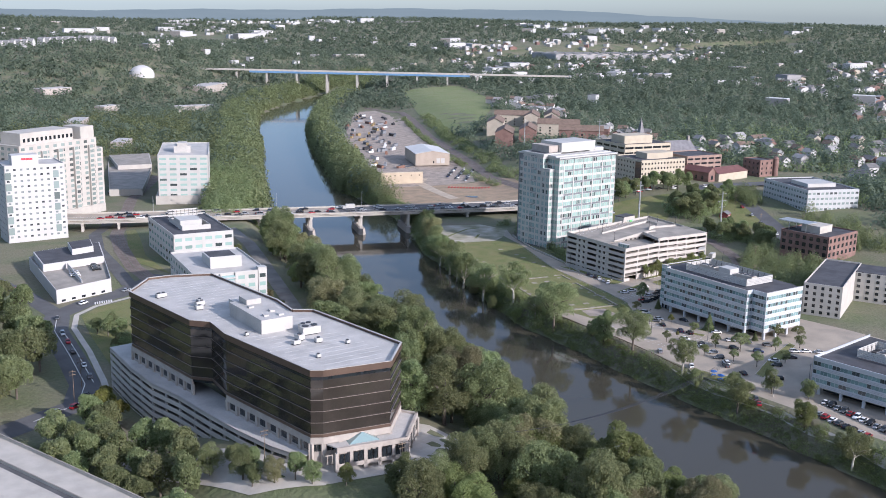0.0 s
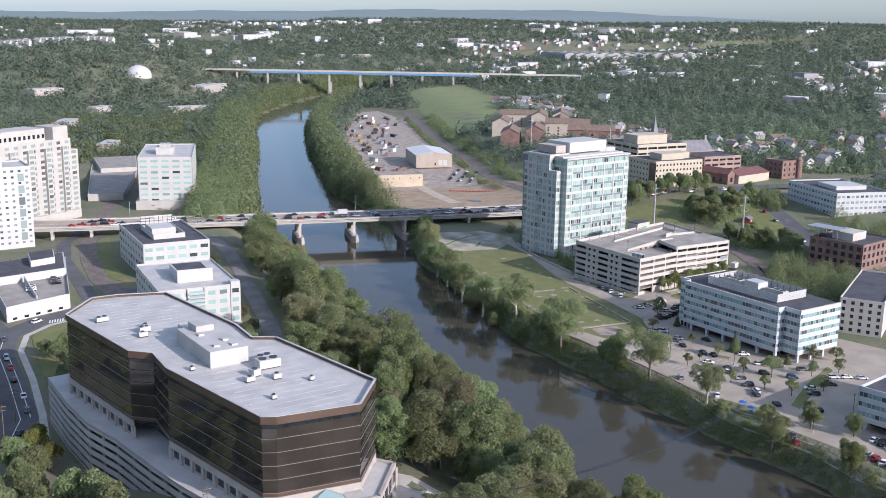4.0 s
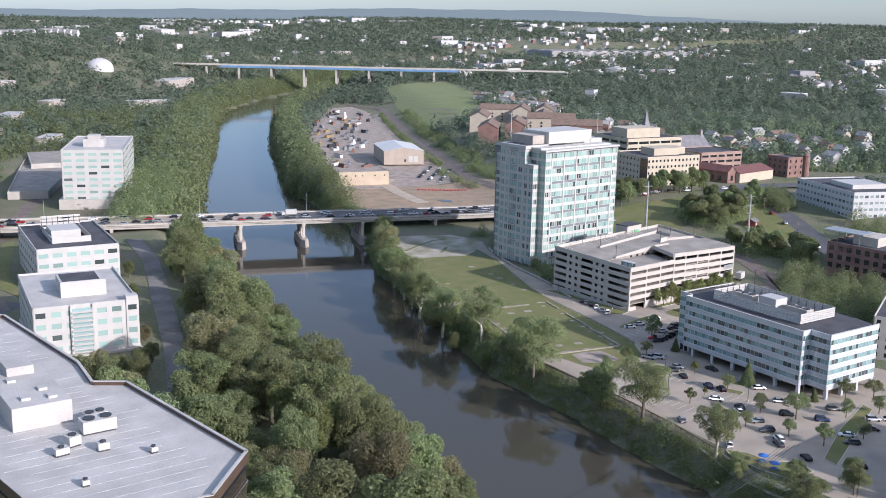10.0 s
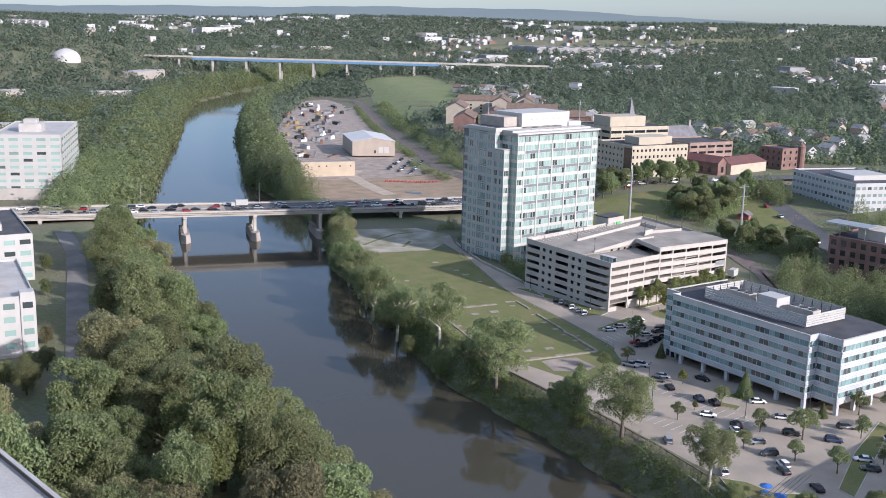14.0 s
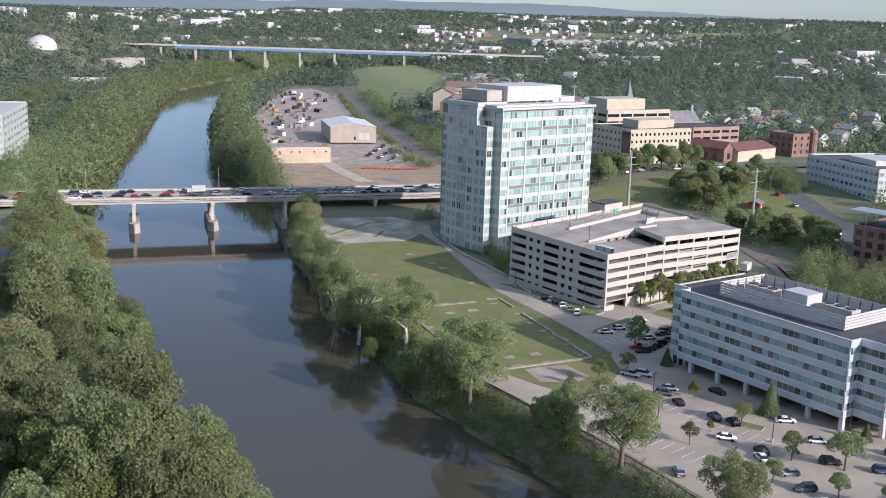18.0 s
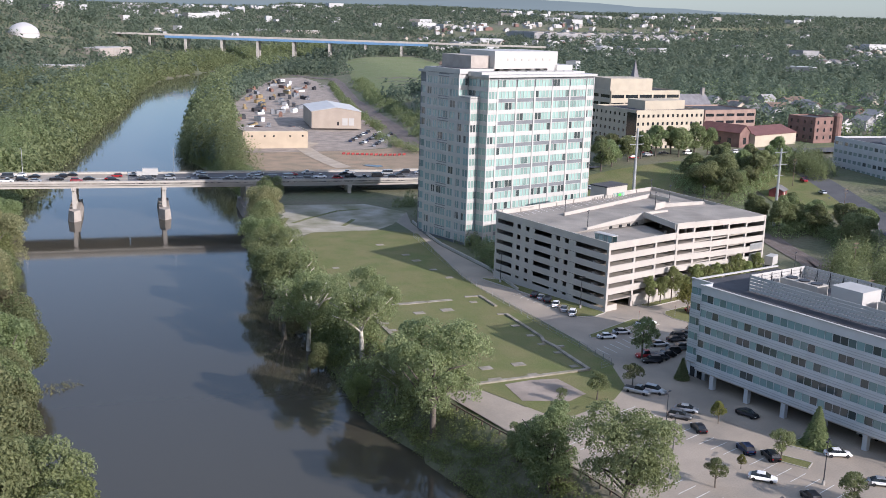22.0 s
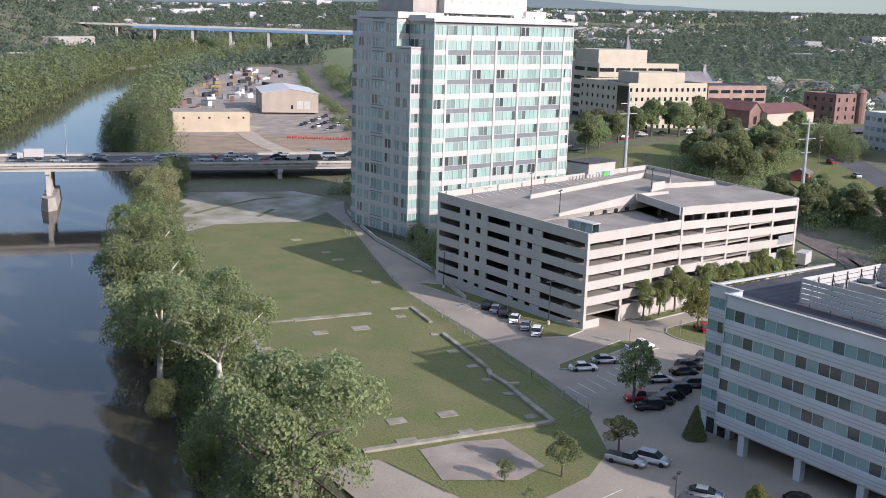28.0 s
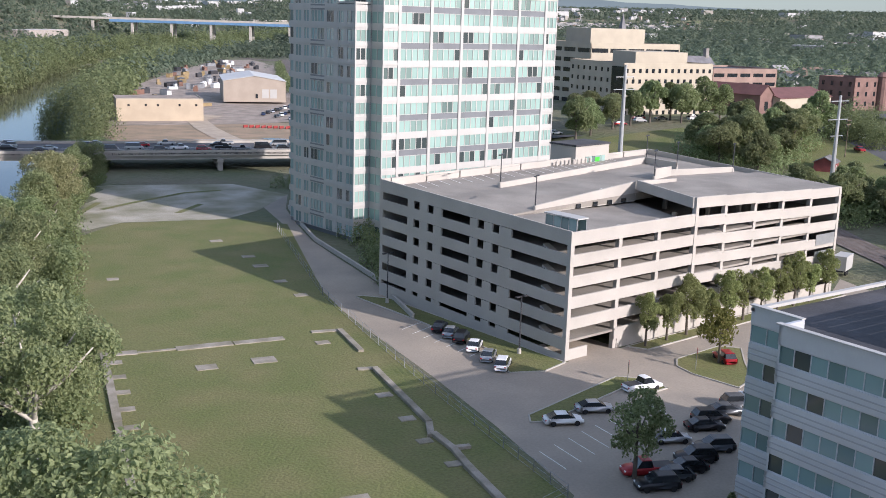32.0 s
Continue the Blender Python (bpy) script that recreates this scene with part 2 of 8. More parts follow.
def water_mat():
    m = bpy.data.materials.new("river_water")
    m.use_nodes = True
    n, l = m.node_tree.nodes, m.node_tree.links
    b = n["Principled BSDF"]
    b.inputs["Base Color"].default_value = (0.056, 0.051, 0.038, 1)
    b.inputs["Roughness"].default_value = 0.06
    b.inputs["IOR"].default_value = 1.33
    geo = n.new("ShaderNodeNewGeometry")
    mp = n.new("ShaderNodeMapping")
    mp.inputs["Scale"].default_value = (0.5, 0.9, 1)
    mp.inputs["Rotation"].default_value = (0, 0, radians(-25))
    l.new(geo.outputs["Position"], mp.inputs["Vector"])
    t1, t2 = n.new("ShaderNodeTexNoise"), n.new("ShaderNodeTexNoise")
    t1.inputs["Scale"].default_value, t1.inputs["Detail"].default_value = 1.2, 4
    t2.inputs["Scale"].default_value, t2.inputs["Detail"].default_value = 0.02, 3
    l.new(mp.outputs[0], t1.inputs["Vector"])
    l.new(mp.outputs[0], t2.inputs["Vector"])
    bp = n.new("ShaderNodeBump")
    bp.inputs["Distance"].default_value = 0.05
    r = n.new("ShaderNodeMapRange")
    r.inputs["From Min"].default_value, r.inputs["From Max"].default_value = 0.42, 0.62
    r.inputs["To Min"].default_value, r.inputs["To Max"].default_value = 0.03, 0.17
    l.new(t2.outputs["Fac"], r.inputs["Value"])
    l.new(r.outputs["Result"], bp.inputs["Strength"])
    l.new(t1.outputs["Fac"], bp.inputs["Height"])
    l.new(bp.outputs["Normal"], b.inputs["Normal"])
    return m


WATER = water_mat()

# ---- building tools ----
def empty(name, m=None, **tags):
    ob = new(name)
    ob.empty_display_size = 1
    if m is not None:
        ob.matrix_world = m
    return tagged(ob, **tags)


def mesh_of(name, verts, faces, material, smooth=False):
    me = bpy.data.meshes.new(name)
    me.from_pydata(verts, [], faces)
    if smooth:
        me.polygons.foreach_set("use_smooth", [True] * len(me.polygons))
    me.materials.append(material)
    me.update()
    return me


def child(name, me, parent, m=None, label=""):
    ob = new(name, me)
    ob.parent = parent
    if m is not None:
        ob.matrix_basis = m
    return tagged(ob, label=label)


CUBES = {}


def cube_of(material):
    if material.name not in CUBES:
        v = [(x, y, z) for z in (0, 1) for y in (-0.5, 0.5) for x in (-0.5, 0.5)]
        f = [(0, 2, 3, 1), (4, 5, 7, 6), (0, 1, 5, 4), (2, 6, 7, 3), (0, 4, 6, 2), (1, 3, 7, 5)]
        CUBES[material.name] = mesh_of("block", v, f, material)
    return CUBES[material.name]


def block(name, parent, x, y, z, sx, sy, sz, material, rz=0.0, label=""):
    """A box part: x, y its middle, z its underside, turned by rz degrees."""
    m = Matrix.Translation((x, y, z)) @ Matrix.Rotation(radians(rz), 4, "Z") @ Matrix.Diagonal((sx, sy, sz, 1))
    return child(name, cube_of(material), parent, m, label)


def prism(name, parent, outline, z0, z1, material, label="", z1s=None):
    """An upright prism over an outline (anticlockwise), part or thing."""
    n = len(outline)
    tops = z1s or [z1] * n
    v = [(x, y, z0) for x, y in outline] + [(x, y, t) for (x, y), t in zip(outline, tops)]
    f = [tuple(range(n - 1, -1, -1)), tuple(range(n, 2 * n))] + [(i, (i + 1) % n, n + (i + 1) % n, n + i) for i in range(n)]
    return child(name, mesh_of(name, v, f, material), parent, None, label)


def tube(path, radii, sides=6):
    """Vertices and faces of a tapered round bar along points."""
    v, f = [], []
    for k, (p, r) in enumerate(zip(path, radii)):
        p = Vector(p)
        d = (Vector(path[min(k + 1, len(path) - 1)]) - Vector(path[max(k - 1, 0)])).normalized()
        q = d.to_track_quat("Z", "Y")
        for s in range(sides):
            a = 2 * math.pi * s / sides
            v.append(tuple(p + q @ Vector((r * math.cos(a), r * math.sin(a), 0))))
        if k:
            o = (k - 1) * sides
            f += [(o + s, o + (s + 1) % sides, o + sides + (s + 1) % sides, o + sides + s) for s in range(sides)]
    f.append(tuple(range(len(v) - sides, len(v))))
    return v, f


# ---- the land: a river valley with a town hill on the far right ----
WATER_Z = -8.8
RIGHT = [(-1400, -2600), (-400, -800), (-210, -450), (-150, -320), (-122, -255), (-105, -203), (-103, -178), (-98.5, -154), (-98, -140), (-96, -120), (-93.5, -104), (-90.5, -80), (-86, -57), (-84, -40), (-82, -22), (-80, -8),
         (-77, 2), (-72, 15), (-65.5, 33), (-59, 48), (-49, 75), (-45.5, 85), (-33, 117), (-26, 140), (-9, 170), (0, 185), (28, 246), (60, 360), (160, 563), (255, 735), (330, 850), (430, 985), (563, 1141), (747, 1325), (900, 1400), (1400, 1480), (2600, 1500)]
LEFT = [(-1560, -2600), (-500, -800), (-285, -450), (-212, -320), (-184, -240), (-184, -185), (-187, -128), (-169, -90), (-158, -35), (-150, 5), (-139, 45),
        (-126, 95), (-112, 145), (-94, 204), (-62, 280), (-18, 361), (14, 424), (140, 655), (235, 840), (325, 985), (420, 1090), (515, 1175), (666, 1320), (860, 1450), (1400, 1550), (2600, 1580)]
BEND = RIGHT.index((60, 360))


def smooth(a, b, x):
    t = np.clip((x - a) / (b - a), 0, 1)
    return t * t * (3 - 2 * t)


def seg_dist(px, py, line):
    best = np.full(np.shape(px), 1e9)
    for (ax, ay), (bx, by) in zip(line[:-1], line[1:]):
        dx, dy = bx - ax, by - ay
        t = np.clip(((px - ax) * dx + (py - ay) * dy) / (dx * dx + dy * dy), 0, 1)
        best = np.minimum(best, np.hypot(px - ax - t * dx, py - ay - t * dy))
    return best


def in_poly(px, py, poly):
    inside = np.zeros(np.shape(px), bool)
    for (ax, ay), (bx, by) in zip(poly, poly[1:] + poly[:1]):
        if ay != by:
            inside ^= ((ay > py) != (by > py)) & (px < (bx - ax) * (py - ay) / (by - ay) + ax)
    return inside


RIVER = RIGHT + LEFT[::-1]
LEFT_SIDE = LEFT + [(-9000, 3000), (-9000, -3000)]


def ground(px, py):
    """Height of the land in metres."""
    px, py = np.asarray(px, float), np.asarray(py, float)
    wet, left = in_poly(px, py, RIVER), in_poly(px, py, LEFT_SIDE)
    d = np.minimum(seg_dist(px, py, RIGHT), seg_dist(px, py, LEFT))
    hill = px - 0.55 * (py - 100)
    right_z = 14 * smooth(80, 215, px + 0.35 * (py - 100)) * smooth(30, 140, hill) + 10 * smooth(300, 800, hill)
    plaza = smooth(54, 22, np.hypot((px + 258) * 0.9, (py + 118) * 0.75))
    left_z = 3.0 - 4.5 * smooth(235, 300, py) * smooth(540, 440, py) + 11.5 * plaza + 10 * smooth(-300, -420, px - 0.25 * py) * smooth(500, 200, np.abs(py)) + 26 * smooth(120, 420, d) * smooth(600, 1000, py + px * 0.3)
    z = np.where(left, left_z, right_z)
    far = np.hypot(px + 400, py + 360)
    wave = 0.5 + 0.5 * np.sin(px * 0.0021 + 1.3) * np.cos(py * 0.0017 - px * 0.0008)
    z = z + 92 * smooth(1700, 5000, far) * (0.8 + 0.2 * wave)
    # a long wooded rise behind the tank
    r, az = np.hypot(px + 300, py + 257), np.degrees(np.arctan2(px + 300, py + 257))
    z = z + 40 * np.exp(-((az - 19) / 9.5) ** 2) * smooth(1250, 1800, r) * smooth(2700, 2000, r) * smooth(20, 200, d)
    bank = np.where(left, 20.0, 8.5)
    z = np.where(wet, WATER_Z - 2.5 * smooth(0, 10, d), WATER_Z + (z - WATER_Z) * (0.06 + 0.94 * smooth(-0.1, 1.0, d / bank)))
    return z


def steps(core0, core1, fine, far, grow):
    a = list(np.arange(core0, core1 + 0.1, fine))
    s, x = fine, core1
    while x < far:
        s *= grow
        x += s
        a.append(min(x, far))
    s, x = fine, core0
    while x > -far:
        s *= grow
        x -= s
        a.insert(0, max(x, -far))
    return np.array(sorted(set(a)))


gx, gy = steps(-380, 200, 3.0, 5200, 1.07), steps(-260, 420, 3.0, 5200, 1.07)
GX, GY = np.meshgrid(gx, gy)
GZ = ground(GX, GY) + 0.0
nx, ny = len(gx), len(gy)


def gz(x, y):
    """Height of the land sheet at a point."""
    i = min(max(int(np.searchsorted(gx, x)) - 1, 0), nx - 2)
    j = min(max(int(np.searchsorted(gy, y)) - 1, 0), ny - 2)
    u, w = (x - gx[i]) / (gx[i + 1] - gx[i]), (y - gy[j]) / (gy[j + 1] - gy[j])
    return float((GZ[j, i] * (1 - u) + GZ[j, i + 1] * u) * (1 - w) + (GZ[j + 1, i] * (1 - u) + GZ[j + 1, i + 1] * u) * w)


idx = np.arange(nx * ny).reshape(ny, nx)
quads = np.stack([idx[:-1, :-1], idx[:-1, 1:], idx[1:, 1:], idx[1:, :-1]], -1).reshape(-1, 4)
land = new("ground", mesh_of("ground", np.stack([GX, GY, GZ], -1).reshape(-1, 3).tolist(), quads.tolist(), EARTH, True))
tagged(land, "rolling green valley land with river banks and distant hills", "ground", kind="structure")
river = new("water", mesh_of("water", [(-5000, -5000, WATER_Z), (5000, -5000, WATER_Z), (5000, 5000, WATER_Z), (-5000, 5000, WATER_Z)], [(0, 1, 2, 3)], WATER))
tagged(river, "dark slow river water with soft ripples", "river", kind="structure")


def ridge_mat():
    """The ridge on the horizon: a self-lit sheet with blue haze painted into its glow."""
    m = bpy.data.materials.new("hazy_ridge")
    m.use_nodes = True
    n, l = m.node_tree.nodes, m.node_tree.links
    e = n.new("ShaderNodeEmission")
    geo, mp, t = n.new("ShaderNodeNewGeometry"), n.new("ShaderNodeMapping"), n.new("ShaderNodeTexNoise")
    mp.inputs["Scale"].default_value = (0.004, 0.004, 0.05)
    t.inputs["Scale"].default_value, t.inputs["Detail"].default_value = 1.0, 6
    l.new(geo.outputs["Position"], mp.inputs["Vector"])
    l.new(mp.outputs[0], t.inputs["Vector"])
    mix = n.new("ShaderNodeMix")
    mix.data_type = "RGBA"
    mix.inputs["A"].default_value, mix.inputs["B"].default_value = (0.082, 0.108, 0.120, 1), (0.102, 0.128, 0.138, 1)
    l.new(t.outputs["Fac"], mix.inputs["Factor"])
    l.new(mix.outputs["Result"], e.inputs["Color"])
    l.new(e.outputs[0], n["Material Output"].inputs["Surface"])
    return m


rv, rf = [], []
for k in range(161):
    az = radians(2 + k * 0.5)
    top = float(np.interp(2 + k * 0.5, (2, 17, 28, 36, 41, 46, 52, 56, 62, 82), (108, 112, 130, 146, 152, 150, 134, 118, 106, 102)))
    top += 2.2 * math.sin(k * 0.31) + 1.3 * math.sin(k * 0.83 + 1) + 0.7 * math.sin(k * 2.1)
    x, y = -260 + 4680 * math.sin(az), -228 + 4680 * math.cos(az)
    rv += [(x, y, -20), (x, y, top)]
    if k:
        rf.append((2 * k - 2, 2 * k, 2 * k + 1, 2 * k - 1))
tagged(new("backdrop", mesh_of("backdrop", rv, rf, ridge_mat())), "wooded ridge backdrop on the horizon, its blue haze painted in", "distant ridge", kind="structure")


def sheet(name, outline, material, lift=0.06, label="", category="", kind="structure", flat=None, step=6.0, thick=0.0):
    """A paved or planted area laid on the land, cut into a grid so that it follows the slope."""
    bm = bmesh.new()
    vs = [bm.verts.new((x, y, 0)) for x, y in outline]
    bm.faces.new(vs)
    if flat is None:
        xs, ys = [p[0] for p in outline], [p[1] for p in outline]
        for axis, lo, hi in ((Vector((1, 0, 0)), min(xs), max(xs)), (Vector((0, 1, 0)), min(ys), max(ys))):
            c = lo + step
            while c < hi:
                bmesh.ops.bisect_plane(bm, geom=bm.verts[:] + bm.edges[:] + bm.faces[:], plane_co=axis * c, plane_no=axis)
                c += step
        co = np.array([v.co[:2] for v in bm.verts])
        for v, z in zip(bm.verts, ground(co[:, 0], co[:, 1])):
            v.co.z = z + lift
    else:
        for v in bm.verts:
            v.co.z = flat + lift
    bmesh.ops.recalc_face_normals(bm, faces=bm.faces[:])
    if bm.faces[0].normal.z < 0:
        bmesh.ops.reverse_faces(bm, faces=bm.faces[:])
    if thick:
        r = bmesh.ops.extrude_face_region(bm, geom=bm.faces[:])
        for g in r["geom"]:
            if isinstance(g, bmesh.types.BMVert):
                g.co.z += thick
    me = bpy.data.meshes.new(name)
    bm.to_mesh(me)
    bm.free()
    me.materials.append(material)
    ob = new(name, me)
    return tagged(ob, label, category, kind=kind)


def ribbon(name, line, width, material, lift=0.08, label="", category="road", heights=None, z=None):
    """A road along a line; heights: its own height at each point."""
    pts = [Vector((x, y)) for x, y in line]
    dense, hs = [], []
    for k in range(len(pts) - 1):
        n = max(1, int((pts[k + 1] - pts[k]).length / 6))
        for i in range(n):
            t = i / n
            dense.append(pts[k].lerp(pts[k + 1], t))
            if heights:
                hs.append(heights[k] * (1 - t) + heights[k + 1] * t)
    dense.append(pts[-1])
    if heights:
        hs.append(heights[-1])
    v = []
    for k, p in enumerate(dense):
        d = (dense[min(k + 1, len(dense) - 1)] - dense[max(k - 1, 0)]).normalized()
        s = Vector((-d.y, d.x)) * width / 2
        for q in (p + s, p - s):
            zz = hs[k] if heights else (gz(q.x, q.y) if z is None else z)
            v.append((q.x, q.y, zz + lift))
    f = [(2 * k, 2 * k + 1, 2 * k + 3, 2 * k + 2) for k in range(len(dense) - 1)]
    ob = new(name, mesh_of(name, v, f, material))
    return tagged(ob, label, category, kind="structure")

# ---- parking garage with sloping top decks ----
def oblique(name, parent, p0, p1, thick, z0a, z1a, z0b, z1b, material, label=""):
    """A wall piece from p0 to p1 (plan), with its own underside and top at either end; thick to the left of the way."""
    a, b = Vector(p0), Vector(p1)
    d = (b - a).normalized()
    n = Vector((-d.y, d.x)) * thick
    v = [(*a, z0a), (*b, z0b), (*(b + n), z0b), (*(a + n), z0a), (*a, z1a), (*b, z1b), (*(b + n), z1b), (*(a + n), z1a)]
    f = [(0, 3, 2, 1), (4, 5, 6, 7), (0, 1, 5, 4), (1, 2, 6, 5), (2, 3, 7, 6), (3, 0, 4, 7)]
    return child(name, mesh_of(name, v, f, material), parent, None, label)


garage = empty("parking_garage", pose(0, 0, 0), label="six-level pale precast concrete parking garage with open decks", category="parking garage")
GW, GD, LEVEL = 69.5, 43.6, 3.0
# front wall: eight bays, the first three a storey lower
cols = [0.0, 10.2, 18.8, 27.4, 35.1, 43.2, 51.2, 59.8, GW]
for k in range(8):
    a, b = cols[k], cols[k + 1]
    lift = 0.0 if k < 3 else 2.75
    top = 18.35 if k < 3 else 20.9
    da, db = (0.0, 0.0) if k < 3 else (-0.35 * (k - 3), -0.35 * (k - 2.4))
    for i in range(7):
        lo, hi = 16.45 + lift - i * LEVEL, top if i == 0 else 15.15 + lift - (i - 1) * LEVEL
        if hi < 1.2 or (k == 0 and i >= 5):
            continue
        x0, x1 = a + (0.3 if k in (0, 3) else 0.0), b - (0.05 if b == GW else 0.0)
        oblique("spandrel", garage, (x0, 0), (x1, 0), 0.3, max(lo + da, 0.0), hi + da, max(lo + db, 0.0), hi + db, PRECAST)
        # a slim shadow line under the cap
        oblique("ledge", garage, (x0, -0.06), (x1, -0.06), 0.06, hi + da - 0.28, hi + da - 0.16, hi + db - 0.28, hi + db - 0.16, PRECAST)
    step = k in (0, 3)
    oblique("column", garage, (a - 0.05, -0.08 if step else 0.12), (a + 0.65, -0.08 if step else 0.12), 0.7, 0, top + da - 0.02, 0, top + da - 0.02, PRECAST)
oblique("column", garage, (GW - 0.7, -0.08), (GW, -0.08), 0.7, 0, 19.1, 0, 19.1, PRECAST)
for i in range(3):
    oblique("louvre_panel", garage, (62.6, -0.1), (68.6, -0.1), 0.08, 3.3 + i * LEVEL, 5.2 + i * LEVEL, 3.3 + i * LEVEL, 5.2 + i * LEVEL, METAL, "pale metal louvre panel")
# left wall: long and square openings, each row running down towards the front
runs = [(0.7, 11.8, 1), (11.8, 14.4, 0), (14.4, 15.9, 1), (15.9, 17.7, 0), (17.7, 19.2, 1), (19.2, 20.9, 0), (20.9, 27.6, 1), (27.6, 29.6, 0), (29.6, 31.1, 1), (31.1, 33.1, 0), (33.1, 34.6, 1), (34.6, 36.2, 0), (36.2, 42.9, 1), (42.9, GD, 0)]


def slope(y):
    return 0.034 * y - 0.15


for i in range(7):
    lo0, hi0 = 16.5 - i * LEVEL, (18.5 if i == 0 else 15.2 - (i - 1) * LEVEL)
    if hi0 <= 0.4:
        continue
    oblique("wall_panel", garage, (0, GD), (0, 0), 0.3, max(lo0 + slope(GD), 0), hi0 + slope(GD), max(lo0, 0), hi0, PRECAST)
    if lo0 > 0:
        for a, b, hole in runs:
            if not hole:
                z0, z1 = lo0 - 1.3, lo0
                oblique("pier", garage, (0.01, b), (0.01, a), 0.28, max(0, z0 + slope(b)), z1 + slope(b) + 0.02, max(0, z0 + slope(a)), z1 + slope(a) + 0.02, PRECAST)
        oblique("stair_flight", garage, (0.9, 6.2), (0.9, 1.2), 1.2, lo0 - 1.2, lo0 - 0.9, lo0 - 3.4, lo0 - 3.1, PRECAST)
oblique("base_wall", garage, (-0.02, GD), (-0.02, 0), 0.3, 0, 2.2, 0, 0.75, PRECAST)
oblique("base_wall", garage, (10.9, 0.02), (GW, 0.02), 0.28, 0, 1.9, 0, 1.7, PRECAST)
oblique("base_wall", garage, (0.6, 0.02), (4.6, 0.02), 0.28, 0, 1.6, 0, 1.6, PRECAST)
# far walls, floors, inner columns
OUT = [(0.3, 0.3), (GW - 0.2, 0.3), (76.8, 49.6), (0.3, GD)]
oblique("back_wall", garage, (77, 50), (0, GD), 0.3, 0, 20.0, 0, 19.9, PRECAST)
oblique("side_wall", garage, (GW, 0), (77, 50), 0.3, 0, 19.2, 0, 20.0, PRECAST)
for i in range(6):
    z = 14.9 - i * LEVEL
    prism("floor_slab", garage, OUT, z - 0.35, z, DECK) if z > 0 else None
for x in range(7, 70, 9):
    for y in (9, 18, 27, 36):
        block("inner_column", garage, x, y, 0, 0.6, 0.6, 16.6, PRECAST)
# top decks: lower front-left deck, middle ramp, upper decks
prism("roof_deck", garage, [(0.3, 0.3), (27.4, 0.3), (33.5, 17.0), (0.3, 17.0)], 17.0, 17.35, DECK, z1s=[17.3, 16.9, 16.9, 17.5])
prism("roof_deck", garage, [(0.3, 17.0), (33.5, 17.0), (70, 19), (71.5, 30), (19, 33.0), (0.3, 33.0)], 17.4, 17.7, DECK, z1s=[17.5, 18.6, 19.0, 19.0, 18.4, 18.3])
prism("roof_deck", garage, [(0.3, 33.0), (19, 33.0), (71.5, 30), (76.8, 49.6), (0.3, GD)], 17.6, 18.5, DECK, z1s=[18.2, 18.4, 19.0, 18.9, 18.6])
prism("roof_deck", garage, [(27.4, 0.3), (69.3, 0.3), (72, 19), (34.2, 17.0)], 19.3, 19.7, DECK, z1s=[19.75, 18.4, 19.2, 19.75])
oblique("ramp_wall", garage, (27.4, 0.3), (33.6, 16.6), 0.35, 19.2, 20.85, 19.2, 20.85, PRECAST)
oblique("ramp_wall", garage, (10.0, 17.2), (33.6, 17.0), 0.35, 17.2, 18.5, 17.2, 20.6, PRECAST)
oblique("ramp_wall", garage, (33.6, 17.0), (46, 18.2), 0.35, 18.6, 20.6, 18.6, 20.0, PRECAST)
# no holes cut: near-black blocks paint the shade of ramp wall openings
for x in (19.5, 23.5, 27.0, 30.5):
    block("opening", garage, x, 17.05, 17.3, 1.0, 0.5, 0.7, DARKWIN_SHADE)
oblique("ramp_wall", garage, (17.5, 33.2), (64.0, 40.0), 0.35, 18.2, 19.3, 18.6, 20.1, PRECAST)
oblique("ramp_wall", garage, (64.0, 40.0), (62.5, 31.0), 0.35, 18.6, 20.1, 18.4, 20.2, PRECAST)
oblique("ramp_wall", garage, (48.0, 24.5), (54.5, 26.0), 0.35, 18.4, 20.8, 18.4, 20.6, PRECAST)
oblique("ramp_wall", garage, (54.5, 26.0), (69, 22.5), 0.35, 18.4, 20.0, 18.4, 20.0, PRECAST)
for k in range(9):
    x = 2 + k * 8.2
    if not 36 < x < 50:
        y = GD + (x / 77) * 6.4
        oblique("parapet", garage, (x + 7.6, y + 0.3), (x, y - 0.3), 0.3, 18.3, 19.6 if k % 2 else 19.9, 18.3, 19.6 if k % 2 else 19.9, PRECAST)
# parking bay lines
bm = bmesh.new()


def paint(bm, x0, y0, x1, y1, w, za, zb):
    d = Vector((x1 - x0, y1 - y0)).normalized()
    n = Vector((-d.y, d.x)) * w / 2
    bm.faces.new([bm.verts.new(p) for p in ((x0 - n.x, y0 - n.y, za), (x1 - n.x, y1 - n.y, zb), (x1 + n.x, y1 + n.y, zb), (x0 + n.x, y0 + n.y, za))])


def stuff_mesh(name, bm, material, parent=None, label="", category=""):
    me = bpy.data.meshes.new(name)
    bm.to_mesh(me)
    bm.free()
    me.materials.append(material)
    ob = new(name, me)
    ob.parent = parent
    return tagged(ob, label, category, kind="stuff")


for k in range(22):
    x = 3 + k * 2.75
    paint(bm, x, 38.0 + x * 0.08, x + 1.2, 42.6 + x * 0.08, 0.14, 18.62 + x * 0.003, 18.68 + x * 0.003)
    if x > 14:
        paint(bm, x, 19.2, x + 1.5, 23.5, 0.14, 17.62 + min(x, 34) * 0.03, 17.72 + min(x, 34) * 0.03)
stuff_mesh("bay_line", bm, LINE, garage, "faded white parking bay lines")
